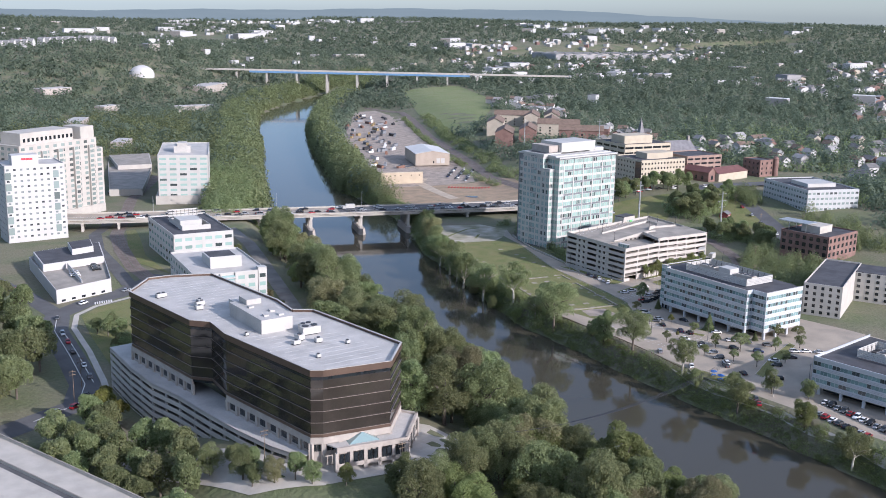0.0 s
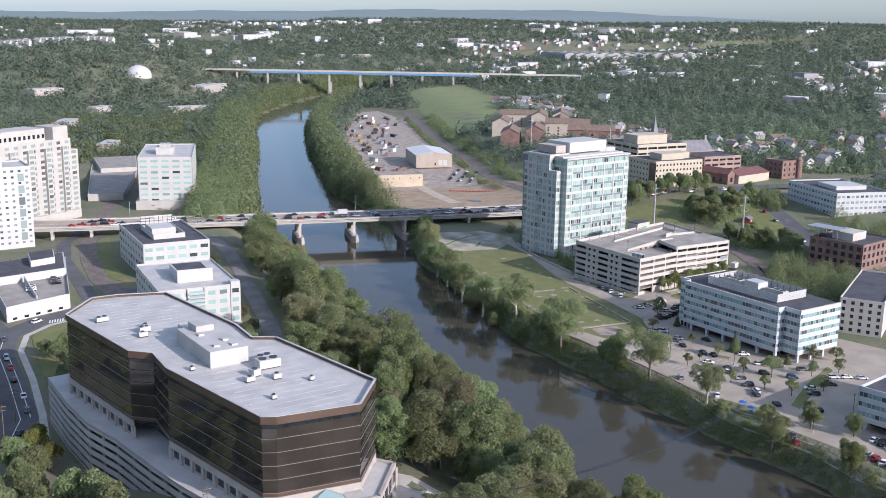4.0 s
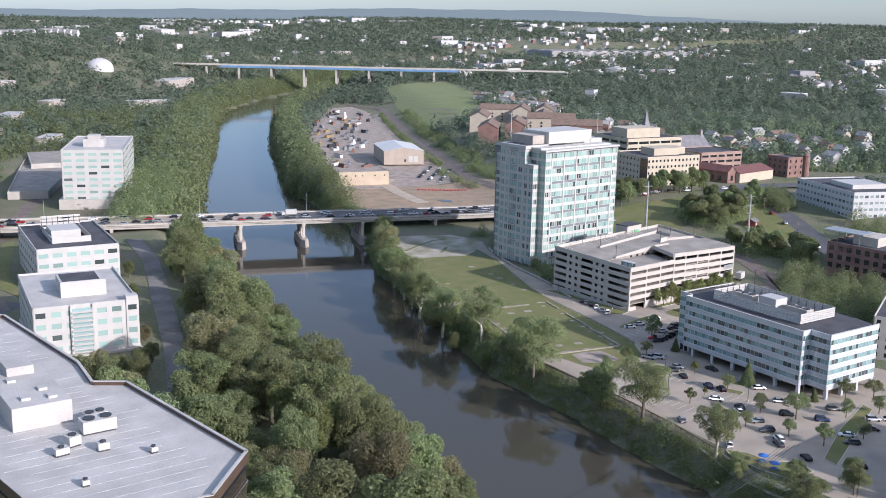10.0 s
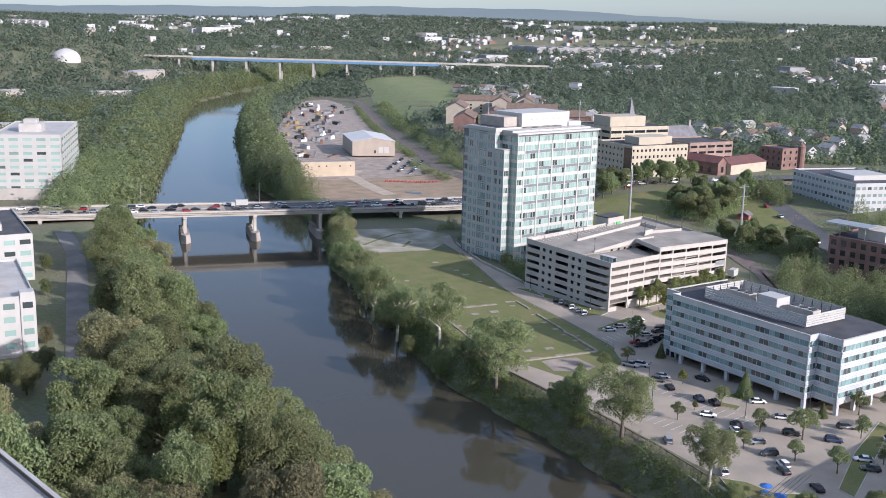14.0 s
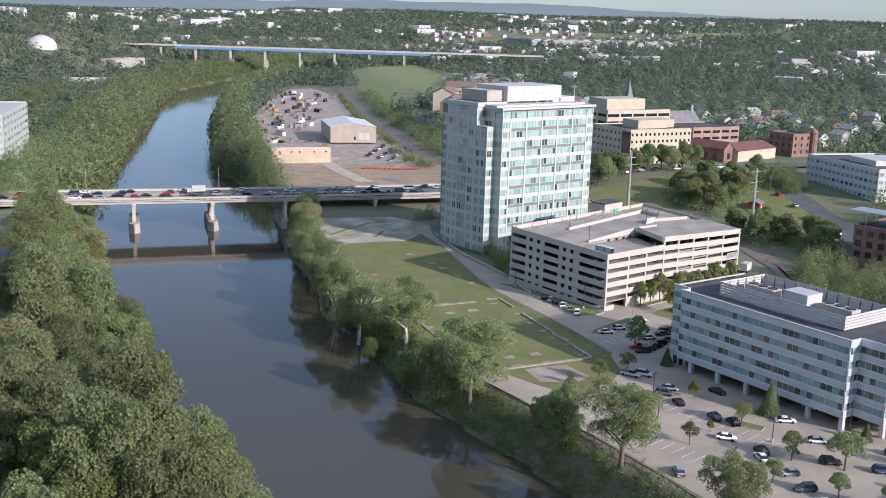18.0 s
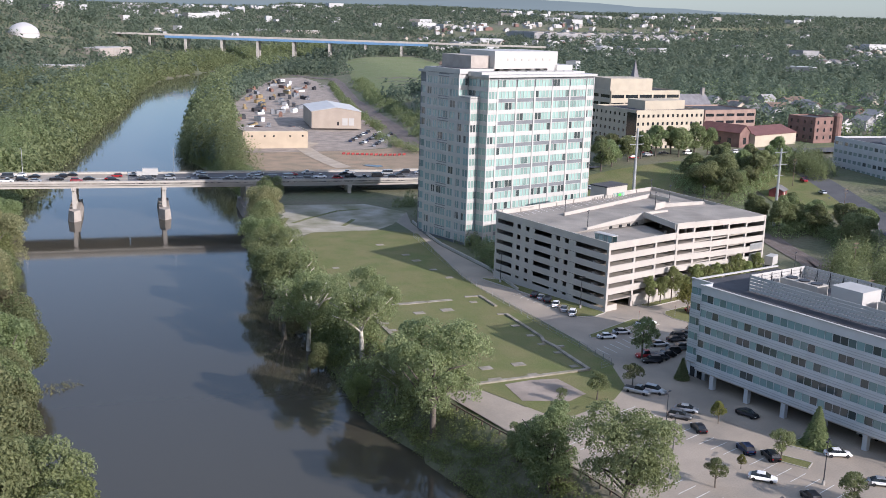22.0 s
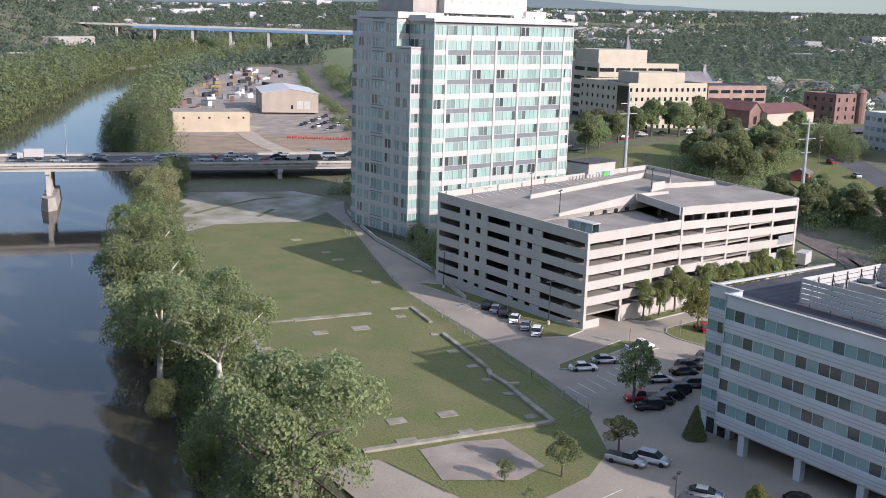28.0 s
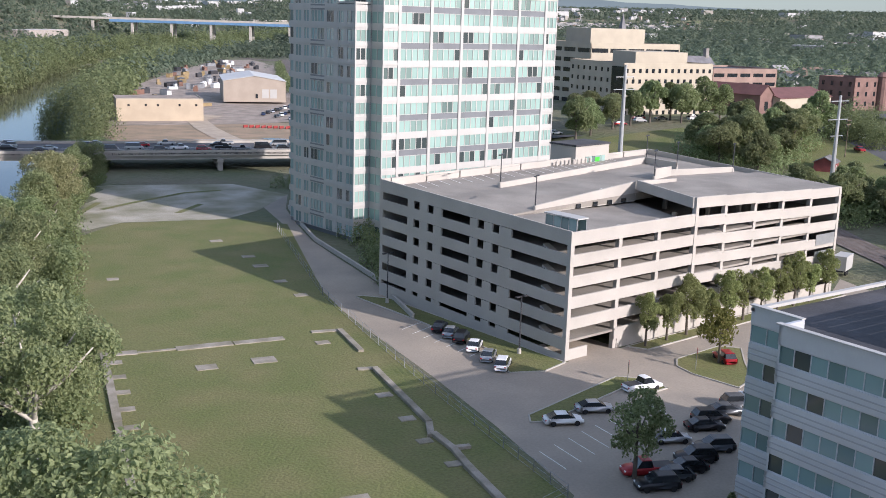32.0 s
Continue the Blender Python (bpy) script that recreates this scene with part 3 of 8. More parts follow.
# stair tower on the roof, glass shelter, roof lamps
head = empty("stair_tower", pose(55.5, 50.2, 17.6, 0, 0, 5), label="concrete stair and lift tower on the garage roof", category="stair tower")
block("wall", head, 0, 0, 0, 11, 6.5, 4.6, PRECAST)
block("roof", head, 0, 0, 4.6, 11.4, 6.9, 0.35, ROOF_DARK)
for k in range(6):
    block("window", head, -1.8 + k * 1.1, -3.28, 0.9, 0.95, 0.08, 1.5, TEAL)
block("green_sign", head, 1.6, -3.34, 1.2, 1.5, 0.05, 0.9, mat("green_sign", (0.06, 0.5, 0.05), 0.5))
shelter = empty("glass_shelter", pose(3.2, 4.2, 17.3, 0, 0, 90), label="glass walled shelter with white canopy on garage corner", category="shelter")
block("roof", shelter, 0, 0, 2.4, 6.6, 2.2, 0.18, WHITE)
for k in range(5):
    for s in (-1, 1):
        block("post", shelter, -3.0 + k * 1.5, s * 0.95, 0, 0.1, 0.1, 2.4, METAL)
        if k < 4:
            block("pane", shelter, -2.25 + k * 1.5, s * 0.95, 0.1, 1.36, 0.03, 2.2, TEAL_DEEP)


def lamp_post(x, y, z, h, heads=1, rz=0, name="street_lamp", label="slim dark parking lot lamp post on concrete foot"):
    ob = empty(name, pose(x, y, z, 0, 0, rz), label=label, category="lamp post", group="parking lamps")
    v, f = tube([(0, 0, 0), (0, 0, h)], [0.11, 0.07], 8)
    child("pole", mesh_of("pole", v, f, DARKMETAL), ob)
    v, f = tube([(0, 0, 0), (0, 0, 0.8)], [0.3, 0.28], 10)
    child("foot", mesh_of("foot", v, f, PRECAST), ob)
    for k in range(heads):
        s = 1 if k == 0 else -1
        block("arm", ob, s * 0.3, 0, h - 0.1, 0.6, 0.06, 0.06, DARKMETAL)
        block("lamp_head", ob, s * 0.75, 0, h - 0.16, 0.7, 0.4, 0.16, DARKMETAL)
    return ob


for x, y, z in ((17.6, 33.2, 18.6), (10.2, 17.3, 17.6), (47.8, 24.6, 18.6), (62.6, 31.0, 18.6), (69.0, 22.6, 18.9), (65.5, 41, 18.8)):
    lamp_post(x, y, z, 5.6, 2, 30)
for x, y in ((-2.4, 38), (-3.0, 6.0)):
    lamp_post(x, y, 0.1, 8.5, 2)
bollard = None
for x, y, z in [(44.5 + 1.3 * k, 46.0 + 0.1 * k, 18.8) for k in range(9)] + [(3.0, 0.9, 17.3), (8.2, 0.9, 17.2)]:
    if bollard is None:
        bollard = empty("bollard", pose(x, y, z), label="stubby pale concrete bollard on the garage roof", category="bollard", group="roof bollards")
        v, f = tube([(0, 0, 0), (0, 0, 0.85), (0, 0, 0.95)], [0.28, 0.26, 0.16], 10)
        child("post", mesh_of("post", v, f, PRECAST), bollard)
    else:
        copy_thing(bollard, pose(x, y, z))

# ---- glass office tower ----
SPANDREL = mat("grey_spandrel", (0.16, 0.17, 0.18), 0.5, scale=3, vary=0.1, bump=0.02)
tower = empty("office_tower", pose(0, 0, 0), label="tall white and teal glass office tower with rooftop penthouse", category="office tower")
TX0, TX1, TY0, TY1, STOREY, TTOP = 24.5, 74.0, 76.5, 112.0, 3.66, 56.4


def glazing(parent, p0, p1, z, h, panes, glass, frame=WHITE, name="window", gap=0.18, single=True):
    """A window strip from p0 to p1 seen from the right of the way: a frame with a row of panes set into it."""
    a, b = Vector(p0), Vector(p1)
    d = b - a
    L = d.length
    rz = math.degrees(math.atan2(d.y, d.x))
    m = Matrix.Translation((a.x, a.y, z)) @ Matrix.Rotation(radians(rz), 4, "Z")
    key = (round(L, 2), round(h, 2), panes, frame.name)
    if key not in FRAMES:
        # one plate with a row of holes
        xs = sorted([max(0.0, L * k / panes - gap / 2) for k in range(panes + 1)] + [min(L, L * k / panes + gap / 2) for k in range(panes + 1)])
        zs = [0, 0.1, h - 0.1, h]
        nx_, v, f = len(xs), [(x, y, q) for y in (-0.12, 0.06) for q in zs for x in xs], []

        def solid(i, j):
            return 0 <= i < nx_ - 1 and 0 <= j < 3 and (i % 2 == 0 or j != 1)

        for j in range(3):
            for i in range(nx_ - 1):
                if not solid(i, j):
                    continue
                a, b = j * nx_ + i, (j + 1) * nx_ + i
                o = 4 * nx_
                f += [(a, a + 1, b + 1, b), (o + a, o + b, o + b + 1, o + a + 1)]
                for di, dj, p, q in ((-1, 0, b, a), (1, 0, a + 1, b + 1), (0, -1, a, a + 1), (0, 1, b + 1, b)):
                    if not solid(i + di, j + dj):
                        f.append((p, o + p, o + q, q))
        FRAMES[key] = mesh_of("window_frame", v, f, frame)
    w = child(name, FRAMES[key], parent, m)
    if not single:
        pk = (*key, glass.name)
        if pk not in FRAMES:
            v, f = [], []
            for k in range(panes):
                o = len(v)
                x0, x1 = L * k / panes + gap / 2, L * (k + 1) / panes - gap / 2
                v += [(x, y, zz) for zz in (0.05, h - 0.05) for y in (-0.02, 0.02) for x in (x0, x1)]
                f += [tuple(o + i for i in q) for q in ((0, 2, 3, 1), (4, 5, 7, 6), (0, 1, 5, 4), (2, 6, 7, 3), (0, 4, 6, 2), (1, 3, 7, 5))]
            FRAMES[pk] = mesh_of("panes", v, f, glass)
        tagged(child("panes", FRAMES[pk], w), kind="stuff")
        return w
    for k in range(panes):
        block("pane", w, L * (k + 0.5) / panes, 0.0, 0.05, L / panes - gap, 0.04, h - 0.1, glass)
    return w


FRAMES = {}
# inner body just behind the glass
prism("core", tower, [(TX0 + 0.3, TY0 + 0.3), (TX1 - 0.3, TY0 + 0.3), (TX1 - 0.3, TY1), (TX0 + 0.3, TY1)], 0, TTOP - 0.4, SPANDREL)
prism("core", tower, [(20.9, 80.9), (24.9, 80.9), (24.9, 103.5), (20.9, 103.5)], 0, 49.0, SPANDREL)
prism("core", tower, [(20.9, 86.9), (24.9, 86.9), (24.9, 103.5), (20.9, 103.5)], 48, TTOP, SPANDREL)
prism("core", tower, [(22.6, 103.4), (24.9, 103.4), (24.9, 108.2), (22.6, 108.2)], 0, 53.0, SPANDREL)
bays = [28.6 + k * 8.35 for k in range(6)]
for i in range(15):
    z = TTOP - 1.3 - (i + 1) * STOREY + 0.75   # foot of the window in storey i
    top_row = i == 0
    pair = (i - 1) % 2
    wh = 2.45
    if z < 0.3:
        continue
    # white band over each storey, stepped like stacked mouldings
    zb = z + wh
    hb = STOREY - wh
    for s0, s1 in ((TX0, bays[0]), (bays[-1], TX1)):
        if not top_row:
            oblique("band", tower, (s0, TY0), (s1, TY0), 0.35, zb, zb + hb, zb, zb + hb, WHITE)
            oblique("moulding", tower, (s0 - 0.05, TY0 - 0.1), (s1 + 0.05, TY0 - 0.1), 0.1, zb + 0.35, zb + 0.85, zb + 0.35, zb + 0.85, WHITE)
        glazing(tower, (s0 + 0.05, TY0 + 0.12), (s1 - 0.05, TY0 + 0.12), z, wh, 3, TEAL, single=False)
    for k in range(5):
        glazing(tower, (bays[k] + 0.35, TY0 + 0.15), (bays[k + 1] - 0.35, TY0 + 0.15), z, wh, 5, TEAL, single=i > 8)
        if not top_row:
            oblique("spandrel", tower, (bays[k] + 0.3, TY0 + (0.12 if pair else 0.0)), (bays[k + 1] - 0.3, TY0 + (0.12 if pair else 0.0)), 0.2, zb, zb + hb, zb, zb + hb, SPANDREL if pair else WHITE)
    # left flank of the front mass
    glazing(tower, (TX0 + 0.12, TY0 + 4.0), (TX0 + 0.12, TY0 + 0.1), z, wh, 2, TEAL, single=False)
    oblique("band", tower, (TX0, TY0 + 4.2), (TX0, TY0), 0.3, zb, zb + hb, zb, zb + hb, WHITE)
    if i < 2:
        glazing(tower, (TX0 + 0.12, 86.3), (TX0 + 0.12, TY0 + 4.3), z, wh, 3, TEAL_DEEP, single=False)
        oblique("band", tower, (TX0, 86.4), (TX0, TY0 + 4.2), 0.3, zb, zb + hb, zb, zb + hb, WHITE)
    # left mass: sunny end and shaded side
    y0 = 86.5 if i < 2 else 80.5
    glazing(tower, (20.6, y0 + 0.12), (24.4, y0 + 0.12), z, wh, 3, TEAL, single=False)
    oblique("band", tower, (20.5, y0), (24.5, y0), 0.3, zb, zb + hb, zb, zb + hb, WHITE)
    oblique("moulding", tower, (20.4, y0 - 0.1), (24.5, y0 - 0.1), 0.1, zb + 0.35, zb + 0.85, zb + 0.35, zb + 0.85, WHITE)
    oblique("band", tower, (20.5, 103.8), (20.5, y0), 0.3, zb, zb + hb, zb, zb + hb, WHITE)
    oblique("moulding", tower, (20.4, 103.8), (20.4, y0), 0.1, zb + 0.35, zb + 0.85, zb + 0.35, zb + 0.85, WHITE)
    runs_l = [(y0 + 0.3, y0 + 2.9, 2)] + ([(84.6, 87.0, 2)] if i > 1 else []) + [(90.0 if i < 2 else 88.2, 90.9, 2), (91.8, 96.8, 4), (97.6, 99.6, 2), (100.6, 103.0, 2)]
    last = y0
    for a, b, n in runs_l:
        if b - a > 0.5:
            glazing(tower, (20.62, b), (20.62, a), z, wh, n, TEAL_DEEP, single=False)
            oblique("pier", tower, (20.5, a), (20.5, last), 0.3, z, zb, z, zb, WHITE)
            last = b
    oblique("pier", tower, (20.5, 103.8), (20.5, last), 0.3, z, zb, z, zb, WHITE)
    oblique("spandrel", tower, (20.48, 97.0), (20.48, 91.6), 0.1, zb + 0.02, zb + hb - 0.02, zb + 0.02, zb + hb - 0.02, SPANDREL) if pair else None
    if i > 0:
        glazing(tower, (22.4, 108.0), (22.4, 104.2), z, wh, 2, TEAL_DEEP, single=False)
        oblique("band", tower, (22.3, 108.6), (22.3, 103.8), 0.3, zb, zb + hb, zb, zb + hb, WHITE)
for x, y, t in ((TX0 + 0.1, TY0 + 0.1, TTOP - 1), (20.6, 80.6, 49), (TX1 - 0.1, TY0 + 0.1, TTOP - 1), (20.6, 86.6, TTOP)):
    block("corner_post", tower, x, y, 0, 0.3, 0.3, t, WHITE)
for k in range(6):
    oblique("mullion", tower, (bays[k] - 0.35, TY0 - 0.12), (bays[k] + 0.35, TY0 - 0.12), 0.5, 0, TTOP - 4.2, 0, TTOP - 4.2, WHITE)
oblique("notch_roof", tower, (20.4, 80.4), (24.6, 80.4), 6.2, 48.7, 49.1, 48.7, 49.1, WHITE)
# roof edge, roof and penthouse
oblique("roof_slab", tower, (TX0 - 0.7, TY0 - 0.7), (TX1 + 0.7, TY0 - 0.7), 36.5, TTOP - 1.0, TTOP - 0.2, TTOP - 1.0, TTOP - 0.2, WHITE)
oblique("roof_slab", tower, (20.3, 86.0), (60.0, 86.0), 18.2, TTOP - 0.4, TTOP + 1.2, TTOP - 0.4, TTOP + 1.2, WHITE)
oblique("roof_slab", tower, (24, 79.5), (72, 79.5), 30.0, TTOP - 0.3, TTOP + 0.5, TTOP - 0.3, TTOP + 0.5, WHITE)
block("roof_surface", tower, 44, 95, TTOP + 1.2, 44, 15.5, 0.05, ROOF_DARK)
block("penthouse", tower, 50, 95, TTOP, 29.5, 18, 7.0, WHITE)
block("penthouse_annex", tower, 33, 96, TTOP, 12, 15, 5.4, STONE)
block("penthouse_annex", tower, 68, 93, TTOP, 9, 14, 2.4, WHITE)
for k in range(8):
    block("vent_panel", tower, 38.0 + k * 3.3, 85.96, TTOP + 3.8, 0.9, 0.08, 0.8, PRECAST)
for k in range(9):
    block("roof_hook", tower, 31 + k * 4.4, 79.6, TTOP + 0.5, 0.5, 0.5, 0.35, METAL)

# ---- river-side office blocks with striped cladding ----
CLAD = mat("silver_cladding", (0.56, 0.58, 0.60), 0.4, metal=0.25, scale=4, vary=0.06, fine=20, bump=0.02)
CLAD_GROOVE = mat("cladding_groove", (0.40, 0.42, 0.44), 0.5, metal=0.2, scale=4, vary=0.06, bump=0.02)


def striped_face(parent, p0, p1, z0, floors, fh, wh, pane, single=True, glass=TEAL_OFFICE):
    """Bands of grooved cladding with strips of panes between, along p0-p1 (seen from the right)."""
    L = (Vector(p1) - Vector(p0)).length
    for i in range(floors):
        z = z0 + i * fh
        oblique("cladding", parent, p0, p1, 0.35, z, z + fh - wh, z, z + fh - wh, CLAD)
        for q in (0.3, 0.62):
            zz = z + (fh - wh) * q
            d = (Vector(p1) - Vector(p0)).normalized()
            o = Vector((d.y, -d.x)) * 0.05
            oblique("groove", parent, Vector(p0) + o, Vector(p1) + o, 0.06, zz, zz + 0.12, zz, zz + 0.12, CLAD_GROOVE)
        d = (Vector(p1) - Vector(p0)).normalized()
        inn = Vector((-d.y, d.x)) * 0.22
        n = max(1, round(L / 8.0))
        for k in range(n):
            a, b = Vector(p0).lerp(Vector(p1), k / n) + inn, Vector(p0).lerp(Vector(p1), (k + 1) / n) + inn
            glazing(parent, a, b, z + fh - wh, wh, max(1, round(L / n / pane)), glass, CLAD, gap=0.07, single=single)
    z = z0 + floors * fh
    oblique("cladding", parent, p0, p1, 0.35, z, z + 1.75, z, z + 1.75, CLAD)


def screen_wall(parent, x0, y0, x1, y1, z, h):
    """A roof screen of boards with steel braces inside."""
    for a, b in (((x0, y0), (x1, y0)), ((x1, y0), (x1, y1)), ((x1, y1), (x0, y1)), ((x0, y1), (x0, y0))):
        for k in range(5):
            zz = z + 0.3 + k * h / 5
            oblique("screen_board", parent, a, b, 0.12, zz, zz + h / 5 - 0.1, zz, zz + h / 5 - 0.1, WHITE)
        L = (Vector(b) - Vector(a)).length
        d = (Vector(b) - Vector(a)).normalized()
        n = Vector((-d.y, d.x))
        for k in range(int(L / 3.2)):
            p = Vector(a) + d * (1.6 + k * 3.2) + n * 0.2
            v, f = tube([(*p, z), (*p, z + h)], [0.08, 0.08], 5)
            v2, f2 = tube([(*(p + n * 1.3), z), (*p, z + h * 0.85)], [0.06, 0.06], 5)
            o = len(v)
            child("brace", mesh_of("brace", v + v2, f + [tuple(o + i for i in q) for q in f2], DARKMETAL), parent)


def roof_unit(name, x, y, z, sx, sy, sz, rz, label, fans=3):
    ob = empty(name, pose(x, y, z, 0, 0, rz), label=label, category="cooling unit", group="roof units")
    block("casing", ob, 0, 0, 0.3, sx, sy, sz, CONCRETE if "cream" in label else WHITE)
    block("base_frame", ob, 0, 0, 0, sx * 0.96, sy * 0.9, 0.3, DARKMETAL)
    for k in range(fans):
        v, f = tube([(0, 0, 0), (0, 0, 0.25)], [sy * 0.32, sy * 0.34], 14)
        child("fan_ring", mesh_of("fan_ring", v, f, DARKMETAL), ob, Matrix.Translation((sx * ((k + 0.5) / fans - 0.5), 0, sz + 0.3)))
    return ob


# local axes of the nearer office: x along the long river face, y into the block
office = empty("office_block", Matrix.Translation((-25.5, -48.0, 0)) @ Matrix(((-0.085, 0.996, 0, 0), (-0.996, -0.085, 0, 0), (0, 0, 1, 0), (0, 0, 0, 1))), label="five-storey silver clad office block raised over parking", category="office building")
FH, WH, Z0 = 3.3, 1.75, 3.3


def striped_office(ob, faces, outline, floors, fh, wh, z0, cols, inner, roof, single=True):
    """Cladding on the faces, columns below, painted shade at street level and a roof."""
    for p0, p1 in faces:
        striped_face(ob, p0, p1, z0, floors, fh, wh, 1.55, single)
    prism("core", ob, [(x, y) for x, y in inner], z0 + 0.1, z0 + floors * fh + 0.4, SPANDREL)
    prism("soffit", ob, outline, z0 - 0.25, z0, CONCRETE)
    prism("roof", ob, outline, z0 + floors * fh + 0.4, z0 + floors * fh + 0.8, roof)
    for x, y in cols:
        block("column", ob, x, y, -0.6, 1.0, 1.0, z0 + 0.5, CLAD)


O_IN = [(0.35, 0.35), (49.6, 0.35), (49.6, 4.35), (57.1, 4.35), (57.1, 29), (49, 31), (-5, 31), (-5, 3.4), (0.35, 3.4)]
O_OUT = [(0.1, 0.1), (49.9, 0.1), (49.9, 4.1), (57.4, 4.1), (57.4, 29), (49, 31), (-5.2, 31), (-5.2, 3.1), (0.1, 3.1)]
striped_office(office, [((0, 0), (50, 0)), ((50, 0), (50, 4)), ((50, 4), (57.5, 4)), ((57.5, 4), (57.5, 29)), ((-5.3, 3), (0, 3)), ((0, 3), (0, 0))],
               O_OUT, 5, FH, WH, Z0, [(4.5 + 9.0 * k, 0.8) for k in range(6)] + [(56.9, 5 + 7.8 * k) for k in range(4)] + [(-4.6, 3.8)] + [(9 * k, 12) for k in range(6)], O_IN, ROOF_DARK)
# near-black block gives the undercroft its shade by colour
block("ground_floor_wall", office, 22, 19, -0.3, 52, 20, Z0 + 0.3, DARKWIN_SHADE)
block("end_wall", office, -2.4, 4.0, -0.3, 5.0, 1.2, 3.4, CLAD)
for k in range(2):
    block("door", office, -3.4 + 2.0 * k, 3.32, 0.0, 1.3, 0.12, 2.2, DARKWIN_SHADE)
block("coping", office, 25, 0.05, Z0 + 5 * FH + 1.75, 50.4, 0.6, 0.12, WHITE)
block("coping", office, -2.6, 3.05, Z0 + 5 * FH + 1.75, 5.6, 0.6, 0.12, WHITE)
block("coping", office, 57.4, 16.5, Z0 + 5 * FH + 1.75, 0.6, 25.4, 0.12, WHITE)
block("coping", office, -5.2, 17, Z0 + 5 * FH + 1.2, 0.5, 28, 0.3, WHITE)
screen_wall(office, 6, 7.5, 43, 25.5, Z0 + 5 * FH + 0.8, 3.4)
block("lift_house", office, 25, 16, Z0 + 5 * FH + 0.8, 7, 6, 4.4, WHITE)
ZR = Z0 + 5 * FH + 0.8
for x, y, s in ((13, 16, (9, 3.6, 2.6)), (35, 17, (9, 3.6, 2.6))):
    p = office.matrix_world @ Vector((x, y, ZR))
    roof_unit("roof_chiller", p.x, p.y, p.z, *s, -95, "boxy cream rooftop chiller with round fans behind screens")

# second office block farther along the bank, only partly in view
office2 = empty("office_block", Matrix.Translation((-68.5, -156.0, 0)) @ Matrix(((0.05, 0.9987, 0, 0), (-0.9987, 0.05, 0, 0), (0, 0, 1, 0), (0, 0, 0, 1))), label="three-storey silver clad office block with dark flat roof", category="office building")
F2 = [(0.1, 0.1), (62, 0.1), (62, 44), (0.1, 44)]
striped_office(office2, [((0, 0), (62, 0)), ((0, 44), (0, 0))], F2, 3, FH, WH, 3.2, [(3 + 9 * k, 0.8) for k in range(7)], [(0.35, 0.35), (61.6, 0.35), (61.6, 43.6), (0.35, 43.6)], ROOF_DARK, False)
# same near-black fill as shade below the second office
block("ground_floor_wall", office2, 31, 24, -0.3, 58, 36, 3.3, DARKWIN_SHADE)
screen_wall(office2, 10, 14, 38, 30, 3.2 + 3 * FH + 0.8, 3.2)
for x in (18, 28):
    p = office2.matrix_world @ Vector((x, 22, 3.2 + 3 * FH + 0.8))
    roof_unit("roof_chiller", p.x, p.y, p.z, 10, 3.6, 2.6, 0, "boxy cream rooftop chiller with round fans behind screens")

# ---- brown glass office building on its parking podium ----
brown = empty("brown_office", pose(0, 0, 0), label="bronze mirror-glass office building with white roof on stone base", category="office building")
B = [(-283, -22), (-281, -65.5), (-276.5, -71), (-278.5, -84.5), (-275, -128), (-272, -130), (-252, -134.5), (-239.5, -122.5), (-242.5, -77.5), (-248, -73.5), (-246, -60), (-248, -15), (-262, -9), (-270, -8)]
BTOP, BBASE, BFLOOR = 43.3, 23.6, 3.35


def inset(poly, d):
    out, n = [], len(poly)
    for i in range(n):
        a, b, c = Vector(poly[i - 1]), Vector(poly[i]), Vector(poly[(i + 1) % n])
        e1, e2 = (b - a).normalized(), (c - b).normalized()
        n1, n2 = Vector((-e1.y, e1.x)), Vector((-e2.y, e2.x))
        k = (n1 + n2)
        k = k / max(0.3, k.length_squared) * 2
        out.append(tuple(b + k * d))
    return out


